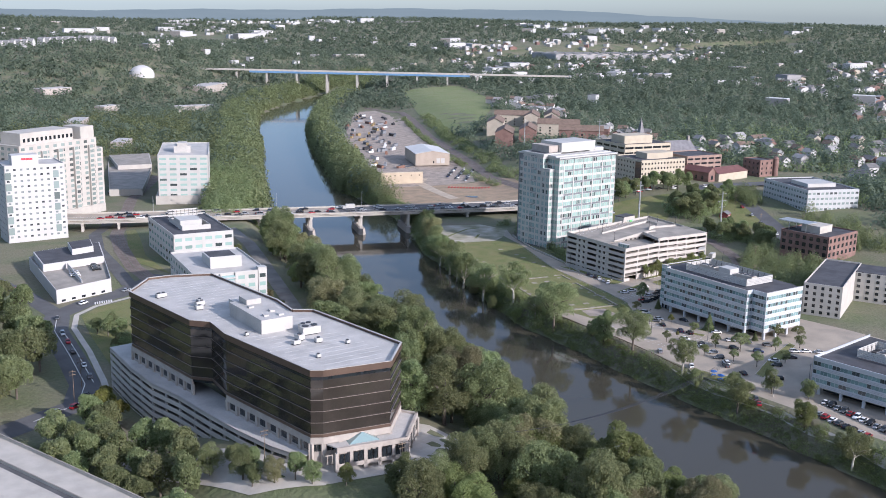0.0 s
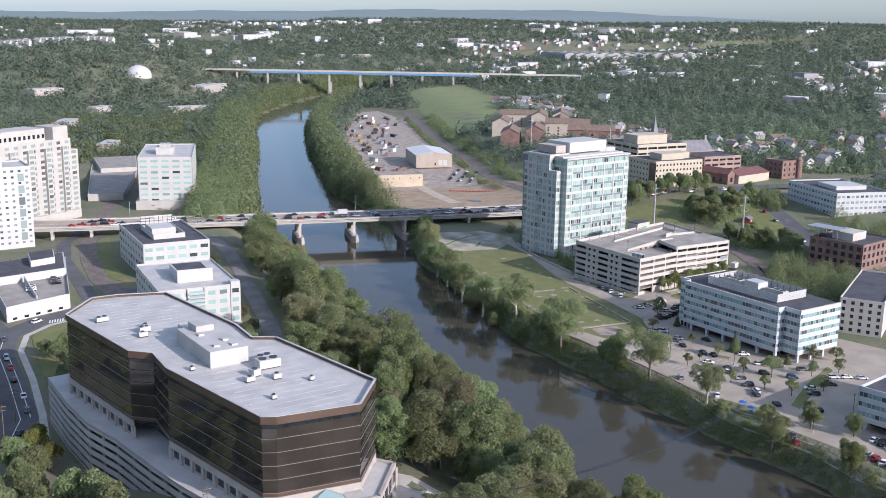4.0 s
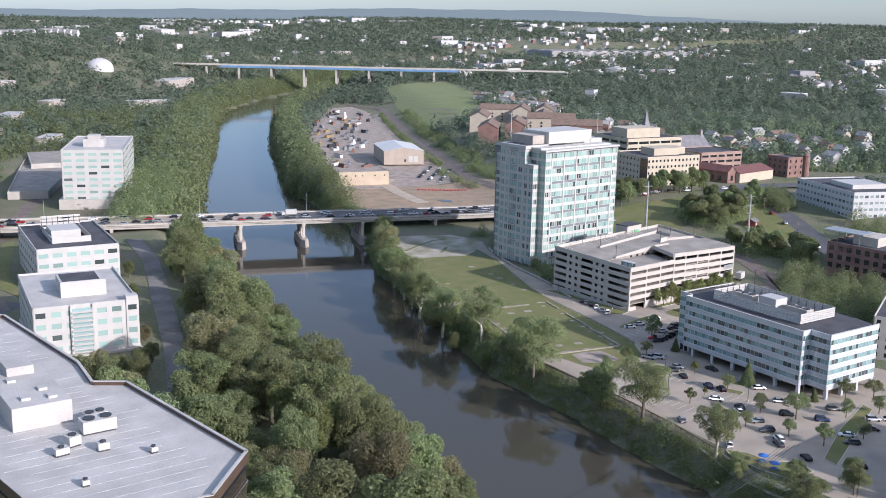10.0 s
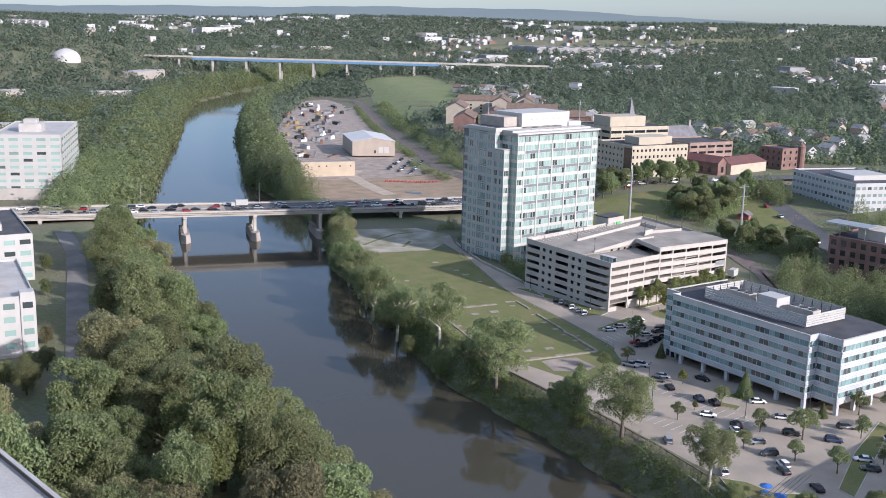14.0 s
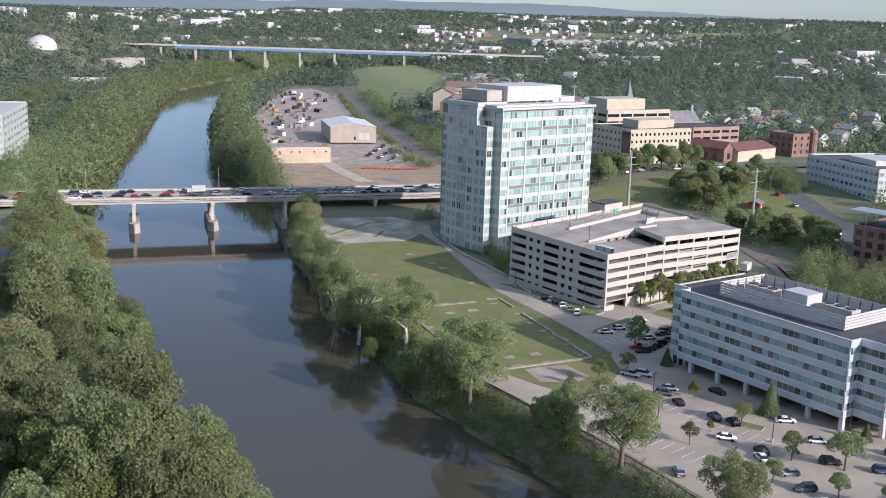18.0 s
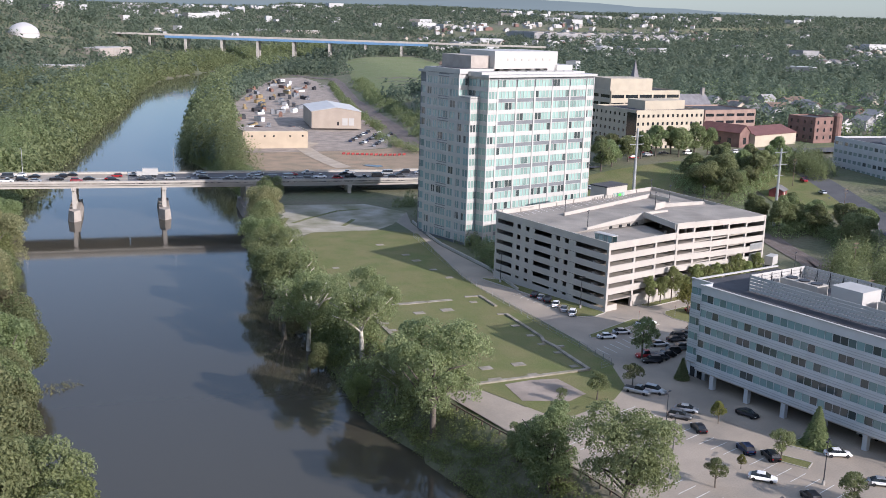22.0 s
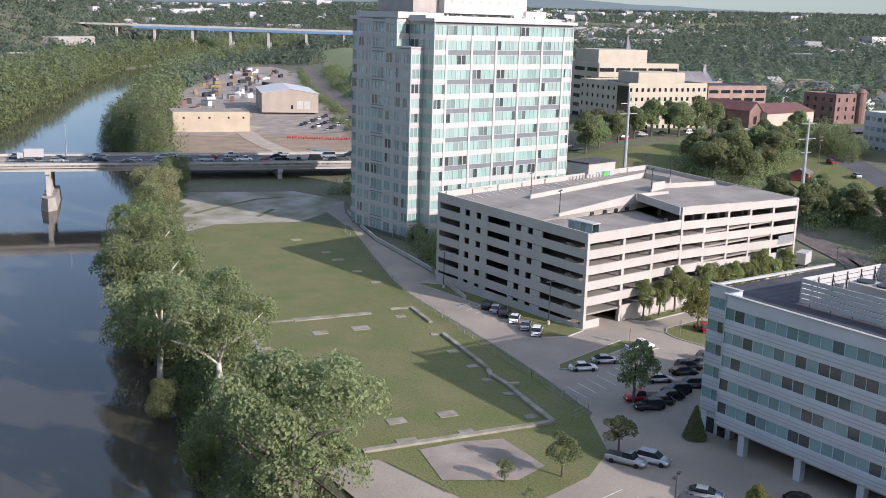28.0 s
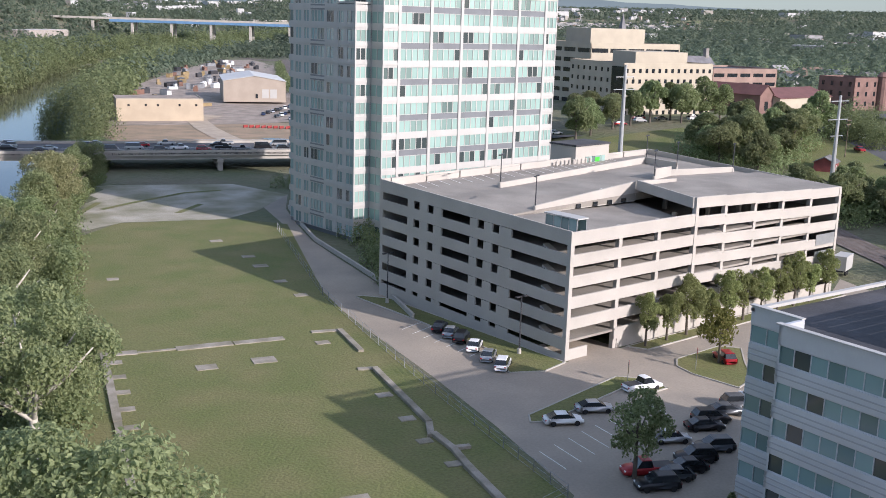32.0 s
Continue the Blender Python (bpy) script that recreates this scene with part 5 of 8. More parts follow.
def gabled(name, m, sx, sy, eave, ridge, wall, roof, label, category, along="y", over=0.4, base=-2.0, windows=(), door=None):
    """A gabled house or shed: walls, two roof slopes with overhang and thickness; ridge along x or y."""
    ob = empty(name, m, label=label, category=category)
    if along == "y":
        v = [(0, 0, base), (sx, 0, base), (sx, sy, base), (0, sy, base), (0, 0, eave), (sx, 0, eave), (sx, sy, eave), (0, sy, eave), (sx / 2, 0, ridge), (sx / 2, sy, ridge)]
        f = [(0, 1, 5, 8, 4), (2, 3, 7, 9, 6), (1, 2, 6, 5), (3, 0, 4, 7), (4, 8, 9, 7), (5, 6, 9, 8)]
        o = over
        slopes = [[(-o, -o, eave - o * (ridge - eave) / (sx / 2)), (sx / 2, -o, ridge), (sx / 2, sy + o, ridge), (-o, sy + o, eave - o * (ridge - eave) / (sx / 2))],
                  [(sx + o, -o, eave - o * (ridge - eave) / (sx / 2)), (sx / 2, -o, ridge), (sx / 2, sy + o, ridge), (sx + o, sy + o, eave - o * (ridge - eave) / (sx / 2))]]
    else:
        v = [(0, 0, base), (sx, 0, base), (sx, sy, base), (0, sy, base), (0, 0, eave), (sx, 0, eave), (sx, sy, eave), (0, sy, eave), (0, sy / 2, ridge), (sx, sy / 2, ridge)]
        f = [(3, 0, 4, 8, 7), (1, 2, 6, 9, 5), (0, 1, 5, 4), (2, 3, 7, 6), (4, 5, 9, 8), (7, 8, 9, 6)]
        o = over
        dz = o * (ridge - eave) / (sy / 2)
        slopes = [[(-o, -o, eave - dz), (-o, sy / 2, ridge), (sx + o, sy / 2, ridge), (sx + o, -o, eave - dz)],
                  [(-o, sy + o, eave - dz), (-o, sy / 2, ridge), (sx + o, sy / 2, ridge), (sx + o, sy + o, eave - dz)]]
    key = (name, sx, sy, eave, ridge, wall.name, roof.name, along)
    if key not in FRAMES:
        rv, rf = [], []
        for q in slopes:
            up = [(x, y, z + 0.25) for x, y, z in q]
            lo = [(x, y, z + 0.03) for x, y, z in q]
            o2 = len(rv)
            rv += lo + up
            rf += [tuple(o2 + i for i in w) for w in ((0, 1, 2, 3), (7, 6, 5, 4), (0, 4, 5, 1), (1, 5, 6, 2), (2, 6, 7, 3), (3, 7, 4, 0))]
        FRAMES[key] = (mesh_of("wall", v, f, wall), mesh_of("roof", rv, rf, roof))
    w, sl = FRAMES[key]
    child("wall", w, ob)
    child("roof", sl, ob)
    for x, y, z, ax, ay, h in windows:
        block("window", ob, x, y, z, ax, ay, h, DARKWIN_SHADE)
    if door:
        block("door", ob, *door)
    return ob


BEIGEMETAL = mat("beige_metal_wall", (0.36, 0.30, 0.24), 0.6, scale=5, vary=0.08, bump=0.03)
WHITEMETAL = mat("white_metal_roof", (0.52, 0.52, 0.50), 0.65, scale=5, vary=0.05, bump=0.02)
shed = gabled("warehouse_shed", pose(160, 396, 3.0, 0, 0, -26), 32, 52, 8.8, 11.4, BEIGEMETAL, WHITEMETAL, "beige metal warehouse with low white gabled roof", "warehouse", "y")
for k in range(2):
    block("roller_door", shed, 21.5 + k * 4.2, -0.06, 0, 3.4, 0.15, 4.6, WHITE)
block("door", shed, 17, -0.06, 0, 1.2, 0.15, 2.2, DARKWIN_SHADE)
tan = empty("flat_store", pose(75, 331, 3.0, 0, 0, -20), label="long tan flat-roofed store building with grey roof", category="store building")
prism("wall", tan, rect(0, 0, 36, 24), -4, 6.2, TANWALL)
prism("roof", tan, rect(0.4, 0.4, 35.6, 23.6), 5.6, 6.3, GRAVEL)
for p0, p1 in (((0, 0), (36, 0)), ((36, 0), (36, 24)), ((0, 24), (0, 0))):
    oblique("coping", tan, p0, p1, 0.35, 6.2, 6.65, 6.2, 6.65, CREAM)
for x in (5, 12, 17, 26, 33):
    block("window", tan, x, -0.02, 3.4, 0.9, 0.1, 0.9, DARKWIN_SHADE)
# church with spire
church = gabled("church", pose(293, 228, 15, 0, 0, -12), 46, 18, 9, 17, mat("grey_stone", (0.25, 0.23, 0.21), 0.9, scale=3, vary=0.2, bump=0.1), mat("slate_roof", (0.17, 0.165, 0.17), 0.7, scale=3, vary=0.2, bump=0.05), "grey stone church with slate roof and tall spire", "church", "x")
GREYSTONE, SLATE = MATS["grey_stone"], MATS["slate_roof"]
block("bell_tower", church, 1, 22, -2, 6.4, 6.4, 21, GREYSTONE)
v = [(-2.2, 18.8, 19), (4.2, 18.8, 19), (4.2, 25.2, 19), (-2.2, 25.2, 19), (1, 22, 37)]
child("spire", mesh_of("spire", v, [(0, 1, 4), (1, 2, 4), (2, 3, 4), (3, 0, 4)], SLATE), church)
for sx in (-2, 4):
    for sy in (19, 25):
        v, f = tube([(sx, sy, 19), (sx, sy, 23.5)], [0.5, 0.05], 5)
        child("pinnacle", mesh_of("pinnacle", v, f, GREYSTONE), church)
block("chimney_turret", church, 44, 9, 9, 2, 2, 12, GREYSTONE)
# brick hall with maroon roof, brick block beside it
MAROON = mat("maroon_roof", (0.16, 0.07, 0.06), 0.7, scale=3, vary=0.15, bump=0.05)
hall = gabled("brick_hall", pose(258, 133, 14.5, 0, 0, 1), 38, 20, 5.6, 8.8, CREAM, MAROON, "low hall with maroon roof and cream side wall", "hall", "x")
gab = gabled("brick_gable_house", pose(249, 136, 14.5, 0, 0, 1), 9, 24, 7, 10.5, BRICK, MAROON, "red brick gable-fronted annex of the hall", "house", "y", windows=[(4.5, -0.02, 1, 2.4, 0.12, 3.4), (-0.02, 6, 1, 0.12, 2.2, 3), (-0.02, 12, 1, 0.12, 2.2, 3), (-0.02, 18, 1, 0.12, 2.2, 3)])
bb = building("brick_block", pose(307, 130, 15, 0, 0, -8), 16, 18, 12, BRICK, ROOF_DARK, 3, 3, 4, 1.4, 1.9, DARKWIN_SHADE, "three-storey red brick block with round corner turret", category="brick building")
v, f = tube([(17.5, -0.5, -2), (17.5, -0.5, 13), (17.5, -0.5, 13.2), (17.5, -0.5, 15)], [2.4, 2.4, 2.7, 1.2], 12)
child("turret", mesh_of("turret", v, f, BRICK), bb)
# storage tank far off on the left hill
tank = empty("storage_tank", pose(246, 1215, 30.5), label="white domed storage tank on a wooded hill", category="storage tank")
v, f = tube([(0, 0, -6), (0, 0, 5), (0, 0, 10), (0, 0, 13.5), (0, 0, 16.2), (0, 0, 17.8), (0, 0, 18.3)], [19, 19, 17.2, 13.8, 9, 4, 1.0], 40)
child("shell", mesh_of("shell", v, f, HOTELWHITE, True), tank)
v, f = tube([(0, 0, 4.6), (0, 0, 5.2)], [19.2, 19.2], 40)
child("rim", mesh_of("rim", v, f, CONCRETE), tank)

# ---- road bridge over the river ----
bridge = empty("road_bridge", pose(0, 0, 0), label="long concrete road bridge with slim railing and tapered piers", category="bridge")
# front kerb line of the deck; the deck runs on as a road on both banks
FRONT = [(-205, 290), (-168, 273), (-113, 250), (-37, 219), (10, 199), (68, 174), (105, 158)]
DZ = [6.6, 6.4, 6.0, 5.6, 5.5, 5.6, 6.6]
DW = 24.0
for k in range(len(FRONT) - 1):
    a, b = FRONT[k], FRONT[k + 1]
    za, zb = DZ[k], DZ[k + 1]
    oblique("deck", bridge, a, b, DW, za - 0.5, za, zb - 0.5, zb, PALE_ASPHALT if k < 3 else ASPHALT)
    d = (Vector(b) - Vector(a)).normalized()
    nrm = Vector((-d.y, d.x))
    for off, nm in ((0.0, "parapet"), (DW - 0.3, "parapet")):
        oblique(nm, bridge, Vector(a) + nrm * off, Vector(b) + nrm * off, 0.3, za - 0.9, za + 0.75, zb - 0.9, zb + 0.75, CONCRETE)
        oblique("rail", bridge, Vector(a) + nrm * (off + 0.1), Vector(b) + nrm * (off + 0.1), 0.1, za + 1.0, za + 1.1, zb + 1.0, zb + 1.1, METAL)
    for off in (0.8, 6.5, 12, 17.5, 22.6):
        oblique("girder", bridge, Vector(a) + nrm * off, Vector(b) + nrm * off, 0.5, za - 2.1, za - 0.5, zb - 2.1, zb - 0.5, PRECAST)
    oblique("median_line", bridge, Vector(a) + nrm * 11.9, Vector(b) + nrm * 11.9, 0.2, za, za + 0.02, zb, zb + 0.02, LINE)


def deck_z(x):
    return float(np.interp(x, [p[0] for p in FRONT], DZ))


def deck_pt(x, off):
    y = float(np.interp(x, [p[0] for p in FRONT], [p[1] for p in FRONT]))
    return x + 0.39 * off, y + 0.92 * off, deck_z(x)


for x in (-190, -170, -118, -87, -56, -24.4, 6, 45, 84):
    wet = -100 < x < 10
    cx, cy, cz = deck_pt(x, 0)
    z0 = WATER_Z - 3 if wet else gz(cx, cy) - 1
    for off in (1.6, 8.0, 15.0, 21.5):
        px_, py_, _ = deck_pt(x, off)
        block("column", bridge, px_, py_, z0, 1.5, 1.5, cz - 2.9 - z0, PRECAST, -23)
    ax, ay, _ = deck_pt(x, 11.5)
    block("pier_cap", bridge, ax, ay, cz - 3.0, 1.8, 23, 0.95, PRECAST, -23)
    if wet:
        # old stone cutwater below
        d0 = []
        for s, h in ((1.0, 0), (0.8, 5.2)):
            for px0, py0 in ((-2.6, -2), (0, -5.5), (2.6, -2), (2.6, 24), (-2.6, 24)):
                d0.append((px0 * s, py0 if s == 1 else py0 * 0.95 + 0.3, h))
        f = [(0, 1, 2, 3, 4), (5, 6, 7, 8, 9)] + [(i, (i + 1) % 5, 5 + (i + 1) % 5, 5 + i) for i in range(5)]
        child("cutwater", mesh_of("cutwater", d0, f, STONE), bridge, pose(cx, cy, WATER_Z - 1.0, 0, 0, -23), "rough stone cutwater")
for x, off in ((-75, 23.3), (-20, 23.3), (-150, 23.3)):
    px_, py_, pz = deck_pt(x, off)
    lp = empty("bridge_lamp", pose(px_, py_, pz, 0, 0, 65), label="tall slim grey lamp post on bridge parapet", category="lamp post", group="bridge lamps")
    v, f = tube([(0, 0, 0), (0, 0, 10.5)], [0.14, 0.08], 8)
    child("pole", mesh_of("pole", v, f, METAL), lp)
    v, f = tube([(0, 0, 10.4), (-1.2, 0, 10.9), (-2.4, 0, 11.0)], [0.07, 0.06, 0.05], 6)
    child("arm", mesh_of("arm", v, f, METAL), lp)
    block("lamp_head", lp, -2.6, 0, 10.9, 0.8, 0.3, 0.15, METAL)
# ---- blue motorway bridge far upstream ----
# blue girder paint, lightened to carry the haze of distance
BLUE = mat("hazed_blue_steel", (0.14, 0.27, 0.44), 0.5, metal=0.2, scale=6, vary=0.1, bump=0.02)
far_bridge = empty("motorway_bridge", pose(0, 0, 0), label="high blue steel girder motorway bridge far upstream", category="bridge")
FA, FB = Vector((430, 1292)), Vector((790, 990))
FD = (FB - FA).normalized()
oblique("deck", far_bridge, FA - FD * 60, FB + FD * 120, 26, 33.5, 35.0, 33.5, 35.0, CONCRETE)
oblique("parapet", far_bridge, FA - FD * 60, FB + FD * 120, 0.5, 35.0, 36.2, 35.0, 36.2, CONCRETE)
oblique("girder", far_bridge, FA + FD * 40, FB - FD * 50, 0.6, 30.2, 33.5, 30.2, 33.5, BLUE, "blue steel girder")
for k in range(9):
    p = FA + FD * (20 + k * 52)
    g0 = gz(p.x, p.y) - 1
    block("column", far_bridge, p.x, p.y + 4, g0, 3.0, 3.0, 31 - g0, PRECAST, -40)
    block("column", far_bridge, p.x + 12, p.y + 18, g0, 3.0, 3.0, 31 - g0, PRECAST, -40)
# ---- motorway at the foot of the left hill ----
HW = [(-392, 90), (-372, 14), (-353, -61), (-338, -118), (-323, -175), (-300, -262)]
hwy = ribbon("road", HW, 34, CONCRETE, 0.0, "pale concrete motorway with worn lanes and dark median", "motorway", heights=[14] * 6)
for off, w, h, nm in ((16.6, 0.5, 1.0, "barrier"), (6.9, 0.5, 0.9, "barrier"), (-16.6, 0.5, 1.0, "barrier")):
    line = [(x + off * 0.967, y + off * 0.255) for x, y in HW]
    for (x0, y0), (x1, y1) in zip(line, line[1:]):
        jb = empty("road_wall", pose(0, 0, 0), label="low pale concrete motorway barrier wall", category="barrier", group="motorway barriers")
        oblique("wall", jb, (x0, y0), (x1, y1), w, 13.8, 14 + h, 13.8, 14 + h, CONCRETE)
        oblique("cap", jb, (x0 - 0.05, y0), (x1 - 0.05, y1), w * 0.7, 14 + h, 14.12 + h, 14 + h, 14.12 + h, DECK)
med = ribbon("road", [(x + 6.2 * 0.967, y + 6.2 * 0.255) for x, y in HW], 1.8, ASPHALT, 0.02, "dark asphalt median strip of the motorway", "median", heights=[14] * 6)


# ---- streets, lots, lawn and rail ----
KERB = CONCRETE
lawn = sheet("lawn", [(-69, 1), (-57, 36), (-39, 81), (-25, 114), (-12, 124), (11, 116), (19, 104), (-7, 50), (-15, 27), (-20, 6), (-25, -12), (-31, -30), (-39, -41), (-47, -45), (-60, -46.5), (-64, -43), (-65.3, -26), (-73, -20)], GRASS, 0.05, "open mown lawn with worn yellowish patches", "lawn", flat=0.0)
GRAV = sheet("pavement", [(-33, 108), (-22, 150), (-2, 178), (36, 160), (40, 138), (22, 122), (10, 116), (-11, 124), (-30, 116)], PALE_GRAVEL, 0.07, "broken pale gravel yard under the bridge", "gravel yard")
drive = sheet("road", [(31, 142), (18, 104), (-8, 50), (-14, 27), (-19, 6), (-24, -12), (-30, -30), (-42, -37.5), (-60, -45), (-73.5, -24), (-76, -45), (-77.5, -70), (-83, -100), (-88, -135), (-90, -215), (20, -215), (20, -120), (12, -45), (12, -12), (74, -9), (80, 4), (70, -0.2), (0, -0.4), (-3, 10), (-4, 28), (2.5, 45), (4.3, 50), (7.7, 63), (13.6, 85), (20, 101), (29, 121), (40, 138)], PALE_ASPHALT, 0.02, "wide pale weathered asphalt drive and parking lot", "parking lot", flat=0.0)
for nm, pts in (("verge", [(-4.5, 44), (-3.2, 44), (-0.4, 40), (-0.4, -0.5), (-5.5, -1.5), (-9.8, 0.8), (-8.5, 4.2), (-5.2, 9), (-4.6, 28)]),
                ("verge", [(12.5, -0.6), (69, -0.6), (69, -3.2), (14, -3.4)]),
                ("verge", [(11.5, -10.5), (14, -8.6), (24, -8.4), (26, -11), (21, -15), (15.5, -20), (11, -21), (10.5, -14)]),
                ("verge", [(-20, -13.6), (-18.5, -11.8), (1, -8.6), (4, -12), (3, -15.5), (0.5, -15.5), (-2, -12.2), (-18, -14.6)]),
                ("verge", [(-46.5, -79.5), (-43.5, -79.5), (-41.5, -86), (-44.5, -87)]),
                ("verge", [(-38.5, -78.5), (-33, -78.5), (-31, -85.5), (-36, -86.5)]),
                ("verge", [(-85, -111), (-82, -116), (-81.8, -123.5), (-76, -128), (-78, -134), (-87, -133), (-88.5, -124), (-87.6, -115)]),
                ("verge", [(-20, -115), (-21.5, -119), (-53, -130), (-69, -135.5), (-68, -131), (-45, -122)])):
    sheet(nm, pts, GRASS, 0.12, "small grass verge edged with a pale kerb", "grass verge", flat=0.0)
    bm = bmesh.new()
    for (x0, y0), (x1, y1) in zip(pts, pts[1:] + pts[:1]):
        L = math.hypot(x1 - x0, y1 - y0)
        bmesh.ops.create_cube(bm, size=1, matrix=Matrix.Translation(((x0 + x1) / 2, (y0 + y1) / 2, 0.08)) @ Matrix.Rotation(math.atan2(y1 - y0, x1 - x0), 4, "Z") @ Matrix.Diagonal((L + 0.2, 0.2, 0.2, 1)))
    me = bpy.data.meshes.new("kerb")
    bm.to_mesh(me)
    bm.free()
    me.materials.append(KERB)
    tagged(new("kerb", me), "low pale concrete kerb round a grass verge", "kerb", kind="structure")
front = sheet("pavement", [(-8, -1.8), (12, -3.7), (76, -3.7), (92, -10), (92, -30), (10, -46), (8, -20)], PALE_ASPHALT, 0.035, "pale weathered drive in front of the garage", "drive", flat=0.0)
entry = sheet("pavement", [(0.5, -1.9), (0.5, 6), (11, 6), (11.5, -3.6)], PALE_ASPHALT, 0.03, "pale garage entrance apron", "drive", flat=0.0)
patch = sheet("pavement", [(-59.5, -26), (-53, -27.2), (-47.8, -29.7), (-48.6, -35), (-49.4, -39.5), (-55.3, -40.6), (-63, -35)], GRAVEL, 0.12, "broken slab of old pavement in the grass", "pavement slab", flat=0.0)
lot2 = sheet("pavement", [(-73.5, -22.8), (-65.8, -25.3), (-64.6, -42), (-69, -46.5), (-76, -46.5)], PALE_ASPHALT, 0.10, "fenced corner of grey parking lot", "parking lot", flat=0.0)
walkway = ribbon("pavement", [(-86, -104), (-90, -118), (-91.5, -130), (-92, -140), (-92.5, -155), (-97, -175), (-98.5, -195), (-105, -225)], 2.6, CONCRETE, 0.15, "pale riverside footpath", "footpath")
# low white wall and footway along the tower's drive
dw = empty("retaining_wall", pose(0, 0, 0), label="low curved pale concrete wall beside the tower drive", category="wall")
DWL = [(-4.6, 28.5), (2.2, 45.8), (5.0, 51), (8.4, 63.4), (14.2, 85.4), (20.6, 101.2), (29.6, 121)]
for a, b in zip(DWL, DWL[1:]):
    oblique("wall", dw, b, a, 0.35, 0, 0.75, 0, 0.75, CONCRETE)
    oblique("coping", dw, (b[0] - 0.05, b[1]), (a[0] - 0.05, a[1]), 0.45, 0.75, 0.85, 0.75, 0.85, CONCRETE)
for pts_ in ([(-20.5, 130), (-13.5, 141), (-6, 150)], [(-9, 141), (1, 146), (18, 153), (28, 152)], [(4, 128), (14, 136)]):
    ribbon("verge", pts_, 1.6, GRASS, 0.14, "grass grown strip across the broken paving", "grass strip")
pond = sheet("water_pond", [(97, 250), (101, 249.5), (105, 245), (104, 240.5), (100, 240), (97.5, 244)], WATER, 0.3, "shallow puddle on bare earth beside the bridge", "puddle")
PARASOL = mat("blue_canvas", (0.03, 0.13, 0.42), 0.7, scale=1, vary=0.1, bump=0.05)
for x, y in ((-84, -122.4), (-85.8, -127.2)):
    pu = empty("parasol", pose(x, y, 0.1), label="open blue canvas parasol over a picnic table", category="parasol", group="picnic parasols")
    v, f = tube([(0, 0, 0), (0, 0, 2.5)], [0.05, 0.05], 6)
    child("pole", mesh_of("pole", v, f, METAL), pu)
    v, f = tube([(0, 0, 2.05), (0, 0, 2.1), (0, 0, 2.65)], [1.5, 1.5, 0.06], 8)
    child("canopy", mesh_of("canopy", v, f, PARASOL), pu)
    v, f = tube([(0, 0, 0.68), (0, 0, 0.75)], [0.75, 0.75], 12)
    child("tabletop", mesh_of("tabletop", v, f, PARASOL), pu)
    for q in range(4):
        block("seat", pu, 1.15 * math.cos(q * math.pi / 2), 1.15 * math.sin(q * math.pi / 2), 0.36, 0.5, 0.5, 0.08, PARASOL)
        block("seat_arm", pu, 0.6 * math.cos(q * math.pi / 2), 0.6 * math.sin(q * math.pi / 2), 0.3, 1.0, 0.06, 0.06, METAL, 90 * q)
# foundations of a vanished building in the lawn
found = empty("foundation_ruin", pose(0, 0, 0), label="low pale concrete footings of a vanished building in grass", category="foundation")


def footing(x0, y0, x1, y1, w, h=0.25):
    L = math.hypot(x1 - x0, y1 - y0)
    block("footing", found, (x0 + x1) / 2, (y0 + y1) / 2, 0.0, L, w, h, WORN, math.degrees(math.atan2(y1 - y0, x1 - x0)))


FOOT = ((-50.8, 37.4, -58.8, 13.9, 1.0, 0.35), (-58.8, 13.9, -70, -19, 0.9, 0.3), (-66, -22.2, -37.8, -29.5, 0.9, 0.4), (-51, 38.2, -46.4, 36.6, 1.6, 0.2), (-46.4, 36.4, -41.4, 34.9, 0.6, 0.2), (-41.4, 34.9, -33.8, 32.9, 1.7, 0.22), (-33.6, 32.8, -26.5, 30.9, 1.5, 0.18), (-21.6, 31.2, -17.5, 29.7, 1.0, 0.2), (-17.6, 29.6, -20.9, 19.4, 0.8, 0.4),
        (-25.6, 13.6, -23.7, 12.6, 1.0, 0.2), (-23.7, 12.4, -29.9, -6.8, 0.8, 0.45), (-29.9, -6.8, -32.2, -10, 0.8, 0.4), (-31.6, -9.6, -32.6, -14.4, 0.8, 0.45), (-32.4, -14.2, -30.6, -14.9, 0.7, 0.4), (-32.6, -14.4, -34.2, -18.6, 0.8, 0.42), (-34.2, -18.4, -37.8, -29.5, 0.9, 0.45))
for x0, y0, x1, y1, w, h in FOOT:
    footing(x0, y0, x1, y1, w, h)
for k in range(6):
    t = 0.1 + k * 0.17
    block("pad", found, -50.8 - 11 * t + 1.3, 37.4 - 33 * t, 0, 1.8, 1.4, 0.16, WORN, -19.6)
for x, y, s in ((-41.6, 25.6, 2.2), (-33.9, 23.9, 2.6), (-55.9, -16.1, 2.2), (-48.2, -18.2, 2.3), (-59.1, -23.0, 2.4), (-50.3, -25.0, 1.8), (-28.6, 3.7, 1.6), (-31.1, -4.2, 1.5), (-33.6, -10.6, 1.4), (-35, -17.2, 1.4), (-38.8, -26, 1.5), (-23, 26, 1.6), (-4.5, 80, 2.0), (-6.5, 72, 2.2), (-9.5, 60, 1.8), (-11.5, 50, 1.8), (-3, 96, 2.0), (-33, 77, 1.6)):
    block("pad", found, x, y, 0, s * 1.25, s * 0.95, 0.15, WORN, -20 + (x * 7) % 5)
